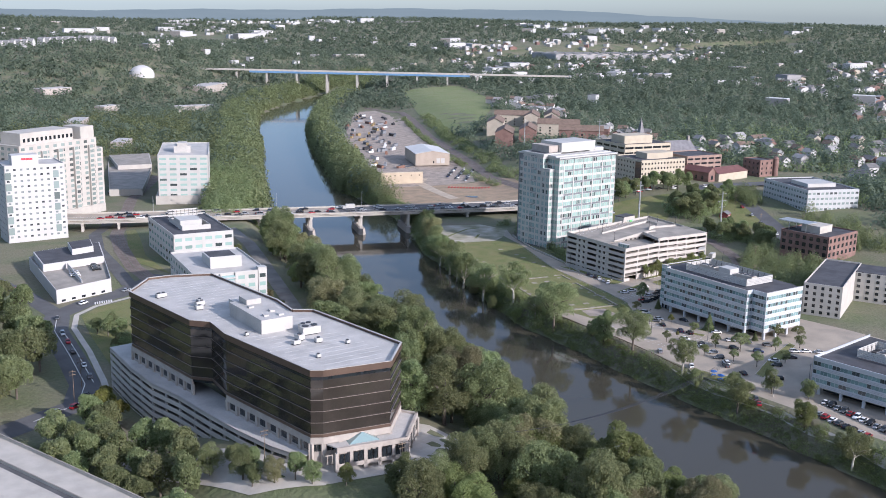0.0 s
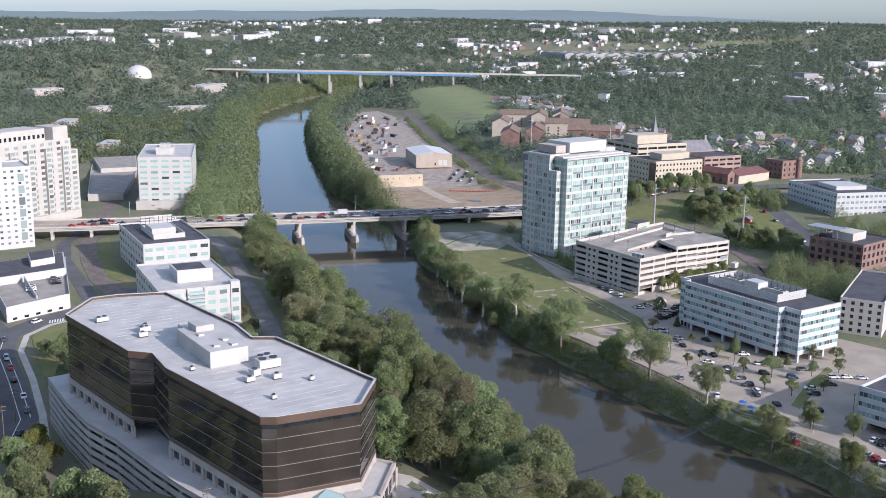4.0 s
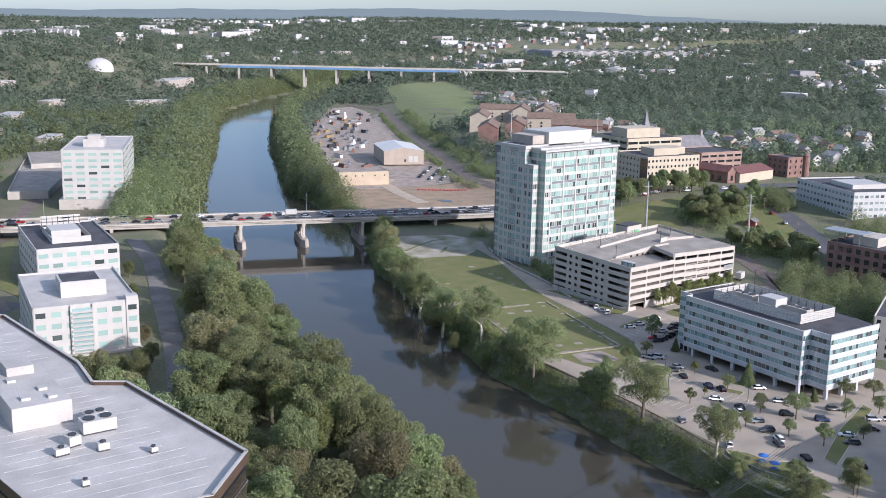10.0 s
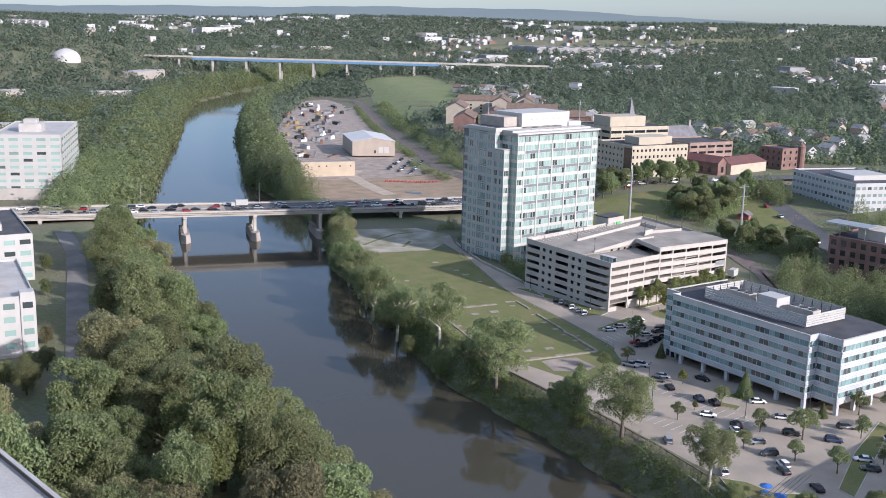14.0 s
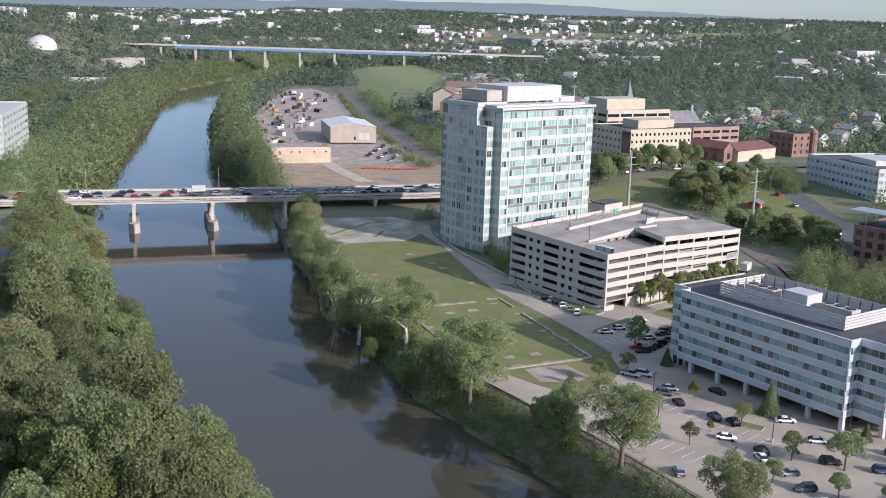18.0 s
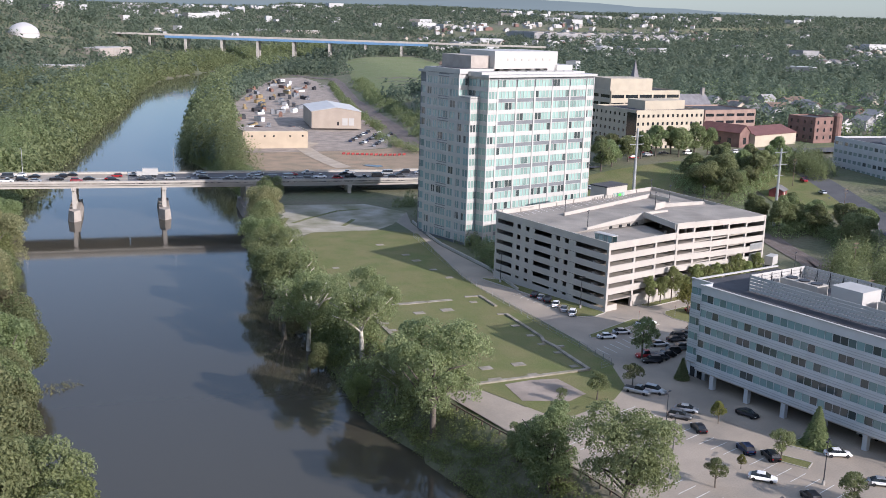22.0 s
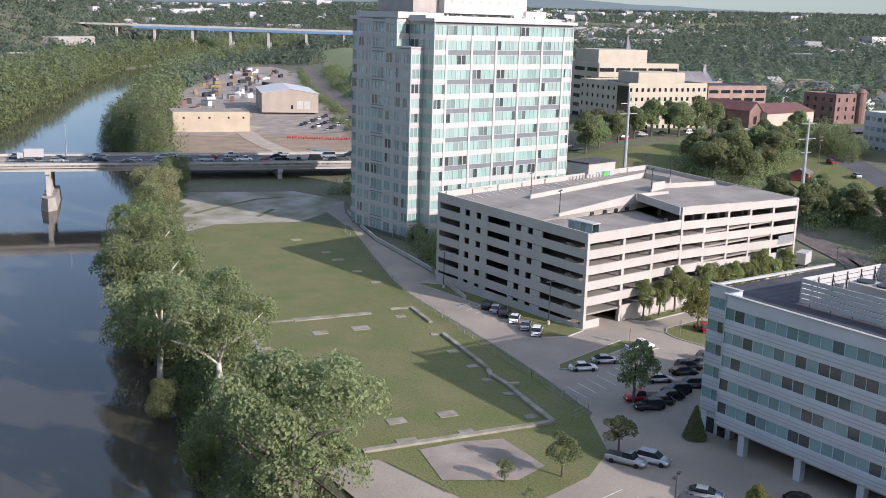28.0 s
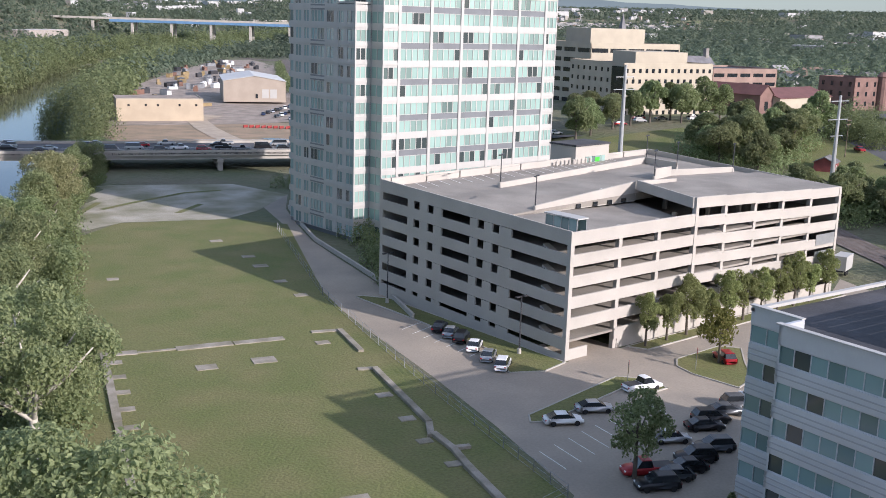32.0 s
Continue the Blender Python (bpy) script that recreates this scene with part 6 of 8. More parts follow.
# chain-link fence along the drive
fence = empty("chain_fence", pose(0, 0, 0), label="thin chain-link fence along the lawn edge", category="fence")
FL = [(14, 100), (-8.5, 48), (-16, 24), (-22, 4), (-27, -14), (-31, -30), (-35, -30.5)]
MESHM = mat("wire_mesh", (0.35, 0.36, 0.36), 0.5, metal=0.6, bump=0)
for (x0, y0), (x1, y1) in zip(FL, FL[1:]):
    L = math.hypot(x1 - x0, y1 - y0)
    m = max(1, int(L / 3.2))
    for k in range(m + 1):
        block("post", fence, x0 + (x1 - x0) * k / m, y0 + (y1 - y0) * k / m, 0, 0.07, 0.07, 1.5, MESHM)
    for z in (0.15, 0.8, 1.45):
        oblique("wire", fence, (x0, y0), (x1, y1), 0.03, z, z + 0.03, z, z + 0.03, MESHM)
# timber rail along the river walk
grail = empty("timber_rail", pose(0, 0, 0), label="low brown timber post-and-rail along river walk", category="rail fence")
GL = [(-73, -20), (-76.5, -26), (-78.2, -45), (-79, -66), (-83.5, -92), (-88, -110)]
for (x0, y0), (x1, y1) in zip(GL, GL[1:]):
    L = math.hypot(x1 - x0, y1 - y0)
    m = int(L / 2.4)
    for k in range(m):
        block("post", grail, x0 + (x1 - x0) * k / m, y0 + (y1 - y0) * k / m, gz(x0, y0) * 0, 0.25, 0.25, 0.95, WOOD)
    oblique("rail", grail, (x0, y0), (x1, y1), 0.12, 0.62, 0.9, 0.62, 0.9, WOOD)
# parking bay lines in the lots
bm = bmesh.new()
for k in range(18):
    y = -50 - k * 2.7
    paint(bm, -46.5, y, -51.5, y - 0.3, 0.12, 0.05, 0.05)
    paint(bm, -66, y, -71, y - 0.3, 0.12, 0.05, 0.05)
for k in range(9):
    paint(bm, -3.5 - k * 2.7, -17 - k * 0.4, -4.5 - k * 2.7, -22 - k * 0.4, 0.12, 0.05, 0.05)
    paint(bm, -9.5, 4 + k * 2.6, -4.8, 5.4 + k * 2.6, 0.12, 0.05, 0.05)
    paint(bm, -2 + k * 2.6, -31, -3 + k * 2.6, -36, 0.12, 0.05, 0.05)
stuff_mesh("parking_lines", bm, LINE, None, "faded white parking bay lines on asphalt", "road marking")
# left bank street with crossing
st = ribbon("road", [(-345, -34), (-318, -22), (-300, -14), (-291, 4), (-284, 40), (-278, 75), (-269, 98), (-252, 110), (-234, 116), (-218, 128), (-200, 140)], 11, ASPHALT, 0.12, "dark asphalt street curving uphill with white lines", "street")
st2 = ribbon("road", [(-269, 98), (-270, 140), (-276, 185), (-272, 260)], 9, ASPHALT, 0.14, "dark asphalt side street", "street")
st3 = ribbon("road", [(-222, 130), (-214, 170), (-206, 215), (-190, 262), (-150, 330)], 7.5, ASPHALT, 0.14, "narrow asphalt service road beside the rails", "street")
side = ribbon("pavement", [(-290, -18), (-284, 4), (-276, 40), (-270, 74), (-262, 93), (-250, 102), (-230, 108)], 2.4, CONCRETE, 0.2, "pale concrete pavement", "pavement")
bm = bmesh.new()
for pts, off in (([(-318, -22), (-300, -14), (-291, 4), (-284, 40), (-278, 75), (-269, 98)], 0.0), ([(-291, 4), (-284, 40), (-278, 75)], 3.2)):
    for (x0, y0), (x1, y1) in zip(pts, pts[1:]):
        zz = [gz(x0, y0) + 0.2, gz(x1, y1) + 0.2]
        paint(bm, x0 + off, y0, x1 + off, y1, 0.25, *zz)
for k in range(8):
    zc = gz(-226, 126) + 0.22
    paint(bm, -227 + k * 1.1, 119, -225.5 + k * 1.1, 123, 0.55, zc, zc)
    paint(bm, -249 + k * 1.1, 105, -247.5 + k * 1.1, 109, 0.55, zc, zc)
stuff_mesh("street_lines", bm, LINE, None, "white street lines and zebra stripes", "road marking")
green = sheet("lawn", [(-268, 60), (-261, 90), (-249, 100), (-228, 106), (-222, 96), (-228, 60), (-250, 20), (-276, 16)], GRASS, 0.2, "small green lawn at the street corner", "lawn")
plaza = sheet("pavement", [(-300, -98), (-292, -128), (-276, -140), (-236, -150), (-224, -142), (-228, -122), (-240, -112), (-276, -118), (-290, -92)], CONCRETE, 0.15, "pale concrete forecourt and drive", "forecourt")
lane = ribbon("road", [(-312, -55), (-305, -75), (-301, -95), (-292, -126), (-276, -138)], 5, CONCRETE, 0.3, "pale concrete ramp lane", "lane")
riverlane = ribbon("road", [(-196, 2), (-188, 19), (-174, 53), (-160, 91), (-151, 116), (-143, 137), (-127, 182), (-116, 228)], 7.5, WORN_ASPHALT, 0.25, "narrow grey riverside lane under trees", "lane")
# rail tracks: the cutting on the left bank, and the line past the yard
def track(line, z=None):
    b = ribbon("rail_bed", line, 4.2, BALLAST, 0.22, "brown ballast bed of a rail track", "rail bed", z=z)
    for o in (-0.72, 0.72):
        pts = []
        for k, (x, y) in enumerate(line):
            q, r = Vector(line[min(k + 1, len(line) - 1)]), Vector(line[max(k - 1, 0)])
            d = (q - r).normalized()
            pts.append((x - d.y * o, y + d.x * o))
        ribbon("rail", pts, 0.16, RUST, 0.36, "worn steel rail", "rail", z=z)


for o in (0, 4.6):
    track([(-212 + o, 132), (-208 + o, 165), (-198 + o, 205), (-184 + o, 248), (-160 + o, 300), (-120 + o, 380), (-60 + o, 470)])
    track([(110 + o, 120), (135 + o, 210), (165 + o, 300), (205 + o, 372), (305 + o, 563), (400 + o, 725), (440 + o, 800), (448 + o, 900)])
    track([(40 + o, -60), (75 + o, -22), (100 + o, 4), (118 + o, 30), (122 + o, 70), (112 + o, 118)])
cut = sheet("lawn", [(-196, 140), (-190, 185), (-176, 225), (-164, 262), (-170, 262), (-188, 215), (-200, 170)], GRASS, 0.2, "grass strip between the tracks", "lawn")
# yard across the bridge
yard = sheet("pavement", [(62, 318), (85, 380), (130, 470), (207, 586), (300, 720), (400, 850), (440, 860), (400, 740), (300, 575), (200, 384), (172, 330), (150, 300), (112, 300)], GRAVEL, 0.1, "wide grey gravel contractor yard", "yard", step=12)
dirt = sheet("ground_patch", [(30, 262), (62, 316), (112, 302), (150, 296), (172, 326), (168, 270), (140, 215), (100, 205), (60, 222)], DIRT, 0.12, "bare tan earth embankment with tracks", "bare earth")
dirtroad = ribbon("road", [(84, 246), (88, 264), (96, 292), (108, 324), (124, 338)], 9, mat("pale_dirt", (0.40, 0.33, 0.25), 0.95, scale=5, vary=0.15, bump=0.2), 0.25, "pale dirt track", "dirt track")
meadow = sheet("meadow", [(318, 548), (430, 745), (600, 1010), (740, 1040), (600, 780), (480, 660), (350, 530)], MEADOW, 0.3, "bright green rough meadow", "meadow", step=25)
# roads on the town side
approach = ribbon("road", [(105 + 4.5, 158 + 10.5), (150, 150), (200, 130), (240, 118), (290, 100), (360, 70)], 16, ASPHALT, 0.3, "busy asphalt approach road to the bridge", "street", heights=[6.6, 9.2, 13.0, 14.8, 15, 16])
cross = ribbon("road", [(236, 118), (222, 90), (196, 60), (176, 30), (150, -10), (120, -60)], 12, ASPHALT, 0.25, "asphalt street with queuing cars", "street")
back = ribbon("road", [(84, 10), (92, 40), (96, 75), (104, 110), (122, 150)], 7, PALE_ASPHALT, 0.2, "grey service road behind the garage", "street")
bank1 = sheet("lawn", [(92, 84), (104, 118), (126, 142), (150, 134), (184, 122), (172, 100), (150, 92), (130, 80), (112, 70)], GRASS, 0.25, "green slope beside the approach road", "lawn")
bank2 = sheet("lawn", [(168, 26), (150, 40), (172, 76), (196, 88), (204, 78)], GRASS, 0.25, "green slope below the street", "lawn")
bank3 = sheet("lawn", [(246, 108), (256, 122), (300, 118), (306, 96)], GRASS, 0.25, "clipped lawn in front of the brick hall", "lawn")
lot4 = sheet("pavement", [(-20, 180), (10, 240), (40, 235), (60, 200), (30, 170)], EARTH, 0.05, "rough ground below the bridge", "rough ground")

# ---- trees ----
def crown(seed, h, r, n, size, low=0.28, lobes=11, fine=1.0, loose=0.0):
    """Leaf clumps of one crown: small pointed leaves set on the outsides of uneven lobes. Returns vertices and faces."""
    g = np.random.default_rng(seed)
    c = g.normal(size=(lobes, 3))
    c /= np.linalg.norm(c, axis=1)[:, None]
    c *= g.uniform(0.25, 0.72, (lobes, 1)) ** fine
    zc = (low + 1) / 2 * h
    zr = (1 - low) / 2 * h
    cen = c * np.array([r, r, zr]) + np.array([0, 0, zc])
    cen[0] = (0, 0, zc)
    rad = g.uniform(0.30, 0.52, lobes) * r * fine
    rad[0] = r * 0.6 * fine
    k = g.integers(0, lobes, n * 2)
    d = g.normal(size=(n * 2, 3))
    d /= np.linalg.norm(d, axis=1)[:, None]
    d[:, 2] = np.where(d[:, 2] < -0.5, -d[:, 2], d[:, 2])
    p = cen[k] + d * rad[k][:, None] * g.uniform(0.72 - loose, 1.12 + loose, (n * 2, 1)) * np.array([1, 1, 0.95 + 0.5 * loose])
    deep = np.zeros(n * 2, bool)
    for j in range(lobes):
        deep |= (np.linalg.norm(p - cen[j], axis=1) < rad[j] * 0.66) & (k != j)
    p, d = p[~deep][:n], d[~deep][:n]
    m = len(p)
    nn = d + g.normal(size=(m, 3)) * 0.55
    nn /= np.linalg.norm(nn, axis=1)[:, None]
    t = np.cross(nn, g.normal(size=(m, 3)))
    t /= np.linalg.norm(t, axis=1)[:, None]
    b = np.cross(nn, t)
    s = size * g.uniform(0.55, 1.35, (m, 1))
    w = s * g.uniform(0.45, 0.8, (m, 1))
    bend = nn * s * 0.25
    v = np.stack([p - t * s - bend, p - b * w, p + t * s - bend, p + b * w], 1).reshape(-1, 3)
    f = np.arange(m * 4).reshape(-1, 4)
    return v, f


def trunk_mesh(seed, h, r, material, lean=0.06, top=0.7, limbs=6, apart=None):
    g = random.Random(seed)
    x, y = g.uniform(-lean, lean) * h, g.uniform(-lean, lean) * h
    pts = [(0, 0, -1.5), (x * 0.2, y * 0.2, h * 0.2), (x * 0.6, y * 0.6, h * 0.45), (x, y, h * top)]
    v, f = tube(pts, [0.030 * h, 0.024 * h, 0.017 * h, 0.005 * h], 7)
    for k in range(limbs):
        a = 2 * math.pi * (k + g.random()) / limbs
        z0 = h * g.uniform(0.25, 0.5)
        e = r * g.uniform(0.55, 0.8)
        bx, by = x * z0 / h, y * z0 / h
        q = [(bx, by, z0), (bx + e * 0.5 * math.cos(a), by + e * 0.5 * math.sin(a), z0 + h * 0.14), (bx + e * math.cos(a), by + e * math.sin(a), z0 + h * g.uniform(0.2, 0.34))]
        w = 1.2 if apart is not None else 1.0
        v2, f2 = tube(q, [0.012 * h * w, 0.009 * h * w, 0.003 * h], 6)
        if apart is not None:
            apart.append(mesh_of("limb", v2, f2, material, True))
            continue
        o = len(v)
        v += v2
        f += [tuple(o + i for i in w) for w in f2]
    return mesh_of("trunk", v, f, material, True)


def tree_kind(seed, h, r, n, size, leaf, bark, label, low=0.28, lobes=11, name="tree", group="river trees", lean=0.06, limbs=6, fine=1.0, loose=0.0):
    ob = empty(name, pose(0, 0, -500), label=label, category="tree", group=group)
    boughs = [] if name == "sycamore" else None
    child("trunk", trunk_mesh(seed, h, r, bark, lean, limbs=limbs, apart=boughs), ob)
    for q in boughs or ():
        child("limb", q, ob)
    v, f = crown(seed, h, r, n, size, low, lobes, fine, loose)
    child("crown", mesh_of("crown", v.tolist(), f.tolist(), leaf), ob)
    return ob


def conifer_kind(seed, h, r, n, label):
    ob = empty("conifer", pose(0, 0, -500), label=label, category="tree", group="parking lot trees")
    v, f = tube([(0, 0, -0.5), (0, 0, h * 0.9)], [0.16, 0.03], 6)
    child("trunk", mesh_of("trunk", v, f, BARK), ob)
    g = np.random.default_rng(seed)
    z = g.uniform(0.06, 1.0, n) ** 1.2
    a = g.uniform(0, 2 * np.pi, n)
    rr = r * (1.02 - z) * g.uniform(0.75, 1.1, n)
    p = np.stack([rr * np.cos(a), rr * np.sin(a), z * h], 1)
    t = np.stack([np.cos(a), np.sin(a), np.full(n, -0.35)], 1)
    b = np.stack([-np.sin(a), np.cos(a), g.uniform(-0.4, 0.4, n)], 1)
    s = 0.32 * g.uniform(0.6, 1.3, (n, 1))
    q = np.stack([p - t * s, p - b * s * 0.6, p + t * s, p + b * s * 0.6], 1).reshape(-1, 3)
    child("crown", mesh_of("crown", q.tolist(), np.arange(n * 4).reshape(-1, 4).tolist(), LEAF), ob)
    return ob


WORDS = ("dense green broadleaf tree on the wooded river bank", "broad dark green bank tree with uneven crown", "olive green broadleaf tree on the wooded bank")
NEAR = [tree_kind(10 + k, 17.0, 6.2 + 0.5 * (k % 3), 17000, 0.21, (LEAF, LEAF_OLIVE, LEAF_OLIVE, LEAF_LIGHT, LEAF, LEAF_DRY)[k], BARK, WORDS[k % 3], 0.06, 36, fine=0.72, loose=0.04) for k in range(6)]
FOREST = [tree_kind(30 + k, 17.0, 6.2 + 0.5 * (k % 3), 4500, 0.44, (LEAF, LEAF, LEAF_OLIVE)[k % 3], BARK, WORDS[k % 3], 0.12, 13) for k in range(6)]
SYC = [tree_kind(40 + k, 20.0, 8.6, 14500, 0.22, (LEAF_OLIVE, LEAF_OLIVE, LEAF)[k], PALEBARK, "tall sycamore with white trunk leaning over river bank", 0.26, 34, "sycamore", "bank sycamores", 0.10, 11, 0.60, 0.03) for k in range(3)]
BROAD = tree_kind(44, 20.0, 9.0, 15500, 0.22, LEAF_OLIVE, BARK, "tall broad tree with brown trunk on the river bank", 0.2, 36, "tree", "bank trees", 0.05, 9, 0.62)
LOT = [tree_kind(60 + k, 7.0, 3.1, 3000, 0.155, (LEAF, LEAF_OLIVE, LEAF)[k], BARK, "small round-crowned tree in the parking lot", 0.2, 18, "small_tree", "parking lot trees", fine=0.75) for k in range(3)]
ROW = [tree_kind(70 + k, 8.8, 2.5, 5200, 0.17, LEAF_PALE, BARK, "slim street tree in the row along the garage", 0.16, 22, "small_tree", "garage trees", fine=0.9) for k in range(2)]
GOLD = [tree_kind(80, 5.0, 2.0, 2600, 0.13, LEAF_YELLOW, BARK, "young tree with yellowing leaves", 0.25, 8, "small_tree", "parking lot trees"),
        tree_kind(81, 11.0, 4.0, 2400, 0.42, LEAF_YELLOW, BARK, "tree with yellow-green leaves beside the street", 0.15, 10, "tree", "street trees")]
CON = conifer_kind(90, 6.0, 2.0, 2600, "dark green cone-shaped evergreen in parking island")
used = set()
LOT_TREES = ((-22, -31, 1.4), (-38, -42, 0.8), (-50, -43, 0.85), (-57, -40, 0.45), (-45, -82, 0.9), (-64, -82, 0.75), (-53, -100, 0.95), (-66, -104, 0.8), (-62, -116, 0.8), (-35, -118, 0.9), (-12, -114, 1.0), (-20, -109, 1.0), (-23, -122, 0.9), (-86, -134, 0.9), (-60, -126, 1.0), (-46, -130, 0.8))


def plant(kind, x, y, s=1.0, rz=None, z=None, sq=1.0):
    zz = gz(x, y) if z is None else z
    m = Matrix.Translation((x, y, zz)) @ Matrix.Rotation(radians(random.uniform(0, 360) if rz is None else rz), 4, "Z")
    if kind.name not in used:
        used.add(kind.name)
        kind.matrix_world = m
        kind.scale = (s, s, s * sq)
        return kind
    ob = copy_thing(kind, m)
    ob.scale = (s, s, s * sq)
    return ob


def scatter(poly, gap, seed, keep=lambda x, y: True):
    """Uneven points over a stretch of the plan, about gap metres apart."""
    g = random.Random(seed)
    xs, ys = [p[0] for p in poly], [p[1] for p in poly]
    pts = []
    x = min(xs)
    row = 0
    while x < max(xs):
        y = min(ys) + (gap / 2 if row % 2 else 0)
        while y < max(ys):
            pts.append((x + g.uniform(-0.38, 0.38) * gap, y + g.uniform(-0.38, 0.38) * gap))
            y += gap
        x += gap * 0.87
        row += 1
    a = np.array(pts)
    inside = in_poly(a[:, 0], a[:, 1], poly)
    return [p for p, k in zip(pts, inside) if k and keep(*p)]


R1 = [(-232, -215), (-200, -180), (-193, -130), (-176, -90), (-164, -35), (-155, 5), (-145, 45), (-131, 95), (-117, 145), (-101, 200), (-110, 196), (-133, 135), (-151, 89), (-164, 51), (-177, 17), (-196, -4), (-232, -10), (-240, -20), (-236, -60), (-233, -75), (-229, -118), (-216, -138), (-222, -160), (-250, -190)]
for k, (x, y) in enumerate(scatter(R1, 13.2, 1)):
    plant(NEAR[(k * 5 + int(x)) % 6], x, y, random.choice((0.8, 1.0, 1.15, 1.3, 1.5)) * random.uniform(0.92, 1.08), sq=random.uniform(0.9, 1.2))
# the foremost row, leaning out over the water
for (x0, y0), (x1, y1) in zip(LEFT[4:13], LEFT[5:14]):
    L = math.hypot(x1 - x0, y1 - y0)
    for k in range(int(L / 12)):
        t, o = (k + random.uniform(0.2, 0.8)) / int(L / 12), random.uniform(-4.0, 3.0)
        x, y = x0 + t * (x1 - x0) - (y1 - y0) / L * o, y0 + t * (y1 - y0) + (x1 - x0) / L * o
        plant(NEAR[(k + int(x)) % 6], x, y, random.uniform(0.85, 1.4), z=max(gz(x, y), -8.6))
for x, y, s in ((-177, -88, 1.45), (-172, -72, 1.35), (-187, -106, 1.4), (-166, -52, 1.2), (-194, -128, 1.3)):
    plant(NEAR[(3, 0, 1, 4, 2)[int(-y) % 5]], x, y, s)
for x, y, s in ((-212, 41, 0.5), (-206, 39, 0.55), (-201, 34, 0.5), (-194, 34, 0.58), (-187, 42, 0.45), (-198, 26, 0.6), (-208, 28, 0.6), (-160, 122, 0.4), (-148, 156, 0.45), (-129, 150, 0.75), (-179, 66, 0.35)):
    plant(NEAR[int(-x + y) % 6], x, y, s)
R2 = [(-250, -156), (-215, -148), (-198, -160), (-191, -190), (-187, -225), (-200, -250), (-285, -245), (-296, -200), (-276, -160)]
for k, (x, y) in enumerate(scatter(R2, 15.5, 2)):
    plant(NEAR[(k * 5) % 6], x, y, random.uniform(0.85, 1.25), sq=random.uniform(0.9, 1.15))
for x, y, s in ((-296, -108, 0.6), (-292, -120, 0.62), (-287, -129, 0.5), (-280, -137, 0.45), (-273, -143, 0.4), (-300, -98, 0.7), (-247, -162, 1.15), (-238, -157, 1.05), (-229, -158, 1.2), (-220, -150, 1.1), (-213, -158, 1.25), (-206, -166, 1.2), (-255, -168, 1.0), (-264, -156, 0.8)):
    plant(NEAR[int(-x) % 6], x, y, s)
R3 = [(-328, -70), (-320, -40), (-304, -34), (-296, -60), (-296, -90), (-298, -125), (-312, -132)]
for k, (x, y) in enumerate(scatter(R3, 11, 3)):
    plant(FOREST[(k * 5) % 6], x, y, random.uniform(0.65, 0.9))
for x, y, s in ((-296, -40, 0.9), (-297, -29, 1.0), (-293, -22, 0.8)):
    plant(GOLD[1], x, y, s)
R3b = [(-345, -22), (-318, -12), (-306, -2), (-299, 30), (-292, 70), (-282, 110), (-285, 150), (-330, 150), (-372, 60)]
for k, (x, y) in enumerate(scatter(R3b, 13.5, 4)):
    plant(FOREST[(k * 5 + 2) % 6], x, y, random.uniform(0.85, 1.2))
for k, (x, y) in enumerate(scatter([(-274, 12), (-256, 10), (-250, 40), (-256, 72), (-266, 62)], 7.5, 5)):
    plant(LOT[k % 3], x, y, random.uniform(0.9, 1.3))
for k, (x, y) in enumerate(scatter([(-292, -112), (-297, -126), (-283, -138), (-278, -133), (-288, -108)], 7.5, 6)):
    plant(FOREST[k % 6], x, y, random.uniform(0.4, 0.55))
STANDS = [scatter([(-300, 160), (-284, 160), (-280, 230), (-276, 262), (-280, 290), (-330, 260)], 13, 7)]
R4 = [(-104, 255), (-66, 290), (-24, 368), (8, 430), (-22, 446), (-50, 400), (-76, 330), (-112, 275)]
STANDS.append(scatter(R4, 12, 8))
R5 = [(24, 262), (48, 300), (60, 365), (98, 442), (128, 452), (84, 370), (66, 330), (46, 268)]
STANDS.append(scatter(R5, 10, 9))
# sycamores along the lawn and trees of the river walk
for i, (x, y, s, rz) in enumerate(((-68, 13, 1.08, 20), (-67, 38, 1.15, 140), (-59, 64, 1.2, 60), (-46, 92, 1.12, 250), (-52, 78, 0.95, 10), (-37, 112, 1.05, 80), (-80, -28, 1.22, 300), (-77, -12, 0.62, 45), (-82.5, -62, 1.25, 200), (-84, -80, 1.0, 110), (-88, -110, 0.8, 15), (-96, -143, 0.75, 75), (-104, -195, 0.8, 160))):
    plant(NEAR[0] if i == 8 else BROAD if i in (6, 9, 11) else SYC[i % 3], x, y, s * (0.8 if i == 8 else 1.0), rz)
for i, (x, y, s) in enumerate(((-80, -52, 0.45), (-92, -120, 0.5), (-82, -148, 0.6), (-97, -172, 0.75), (-76, -160, 0.5), (-20, 140, 1.1), (-10, 158, 1.0), (0, 172, 0.85), (-28, 126, 1.1), (-79, -1, 0.5), (-73, 24, 0.5), (-62, 52, 0.55))):
    plant(NEAR[i % 6], x, y, s)
for i, (x, y, s) in enumerate(LOT_TREES):
    plant(LOT[i % 3], x, y, s, z=0.0)
for x, y, s in ((-40, -65, 0.9), (-54, -80, 0.55), (17.5, -13.2, 1.7)):
    plant(GOLD[0], x, y, s, z=0.0)
for x, y, s in ((-25.5, -45, 0.8), (-34, -82, 1.25), (-30, -104, 0.7)):
    plant(CON, x, y, s, z=0.0)
plant(LOT[1], -48.5, -109.5, 1.35, z=0.0)
for k in range(11):
    plant(ROW[k % 2], 15.0 + k * 4.9, -2.0, 0.80 + 0.07 * (k % 3), z=0.0, sq=1.18)
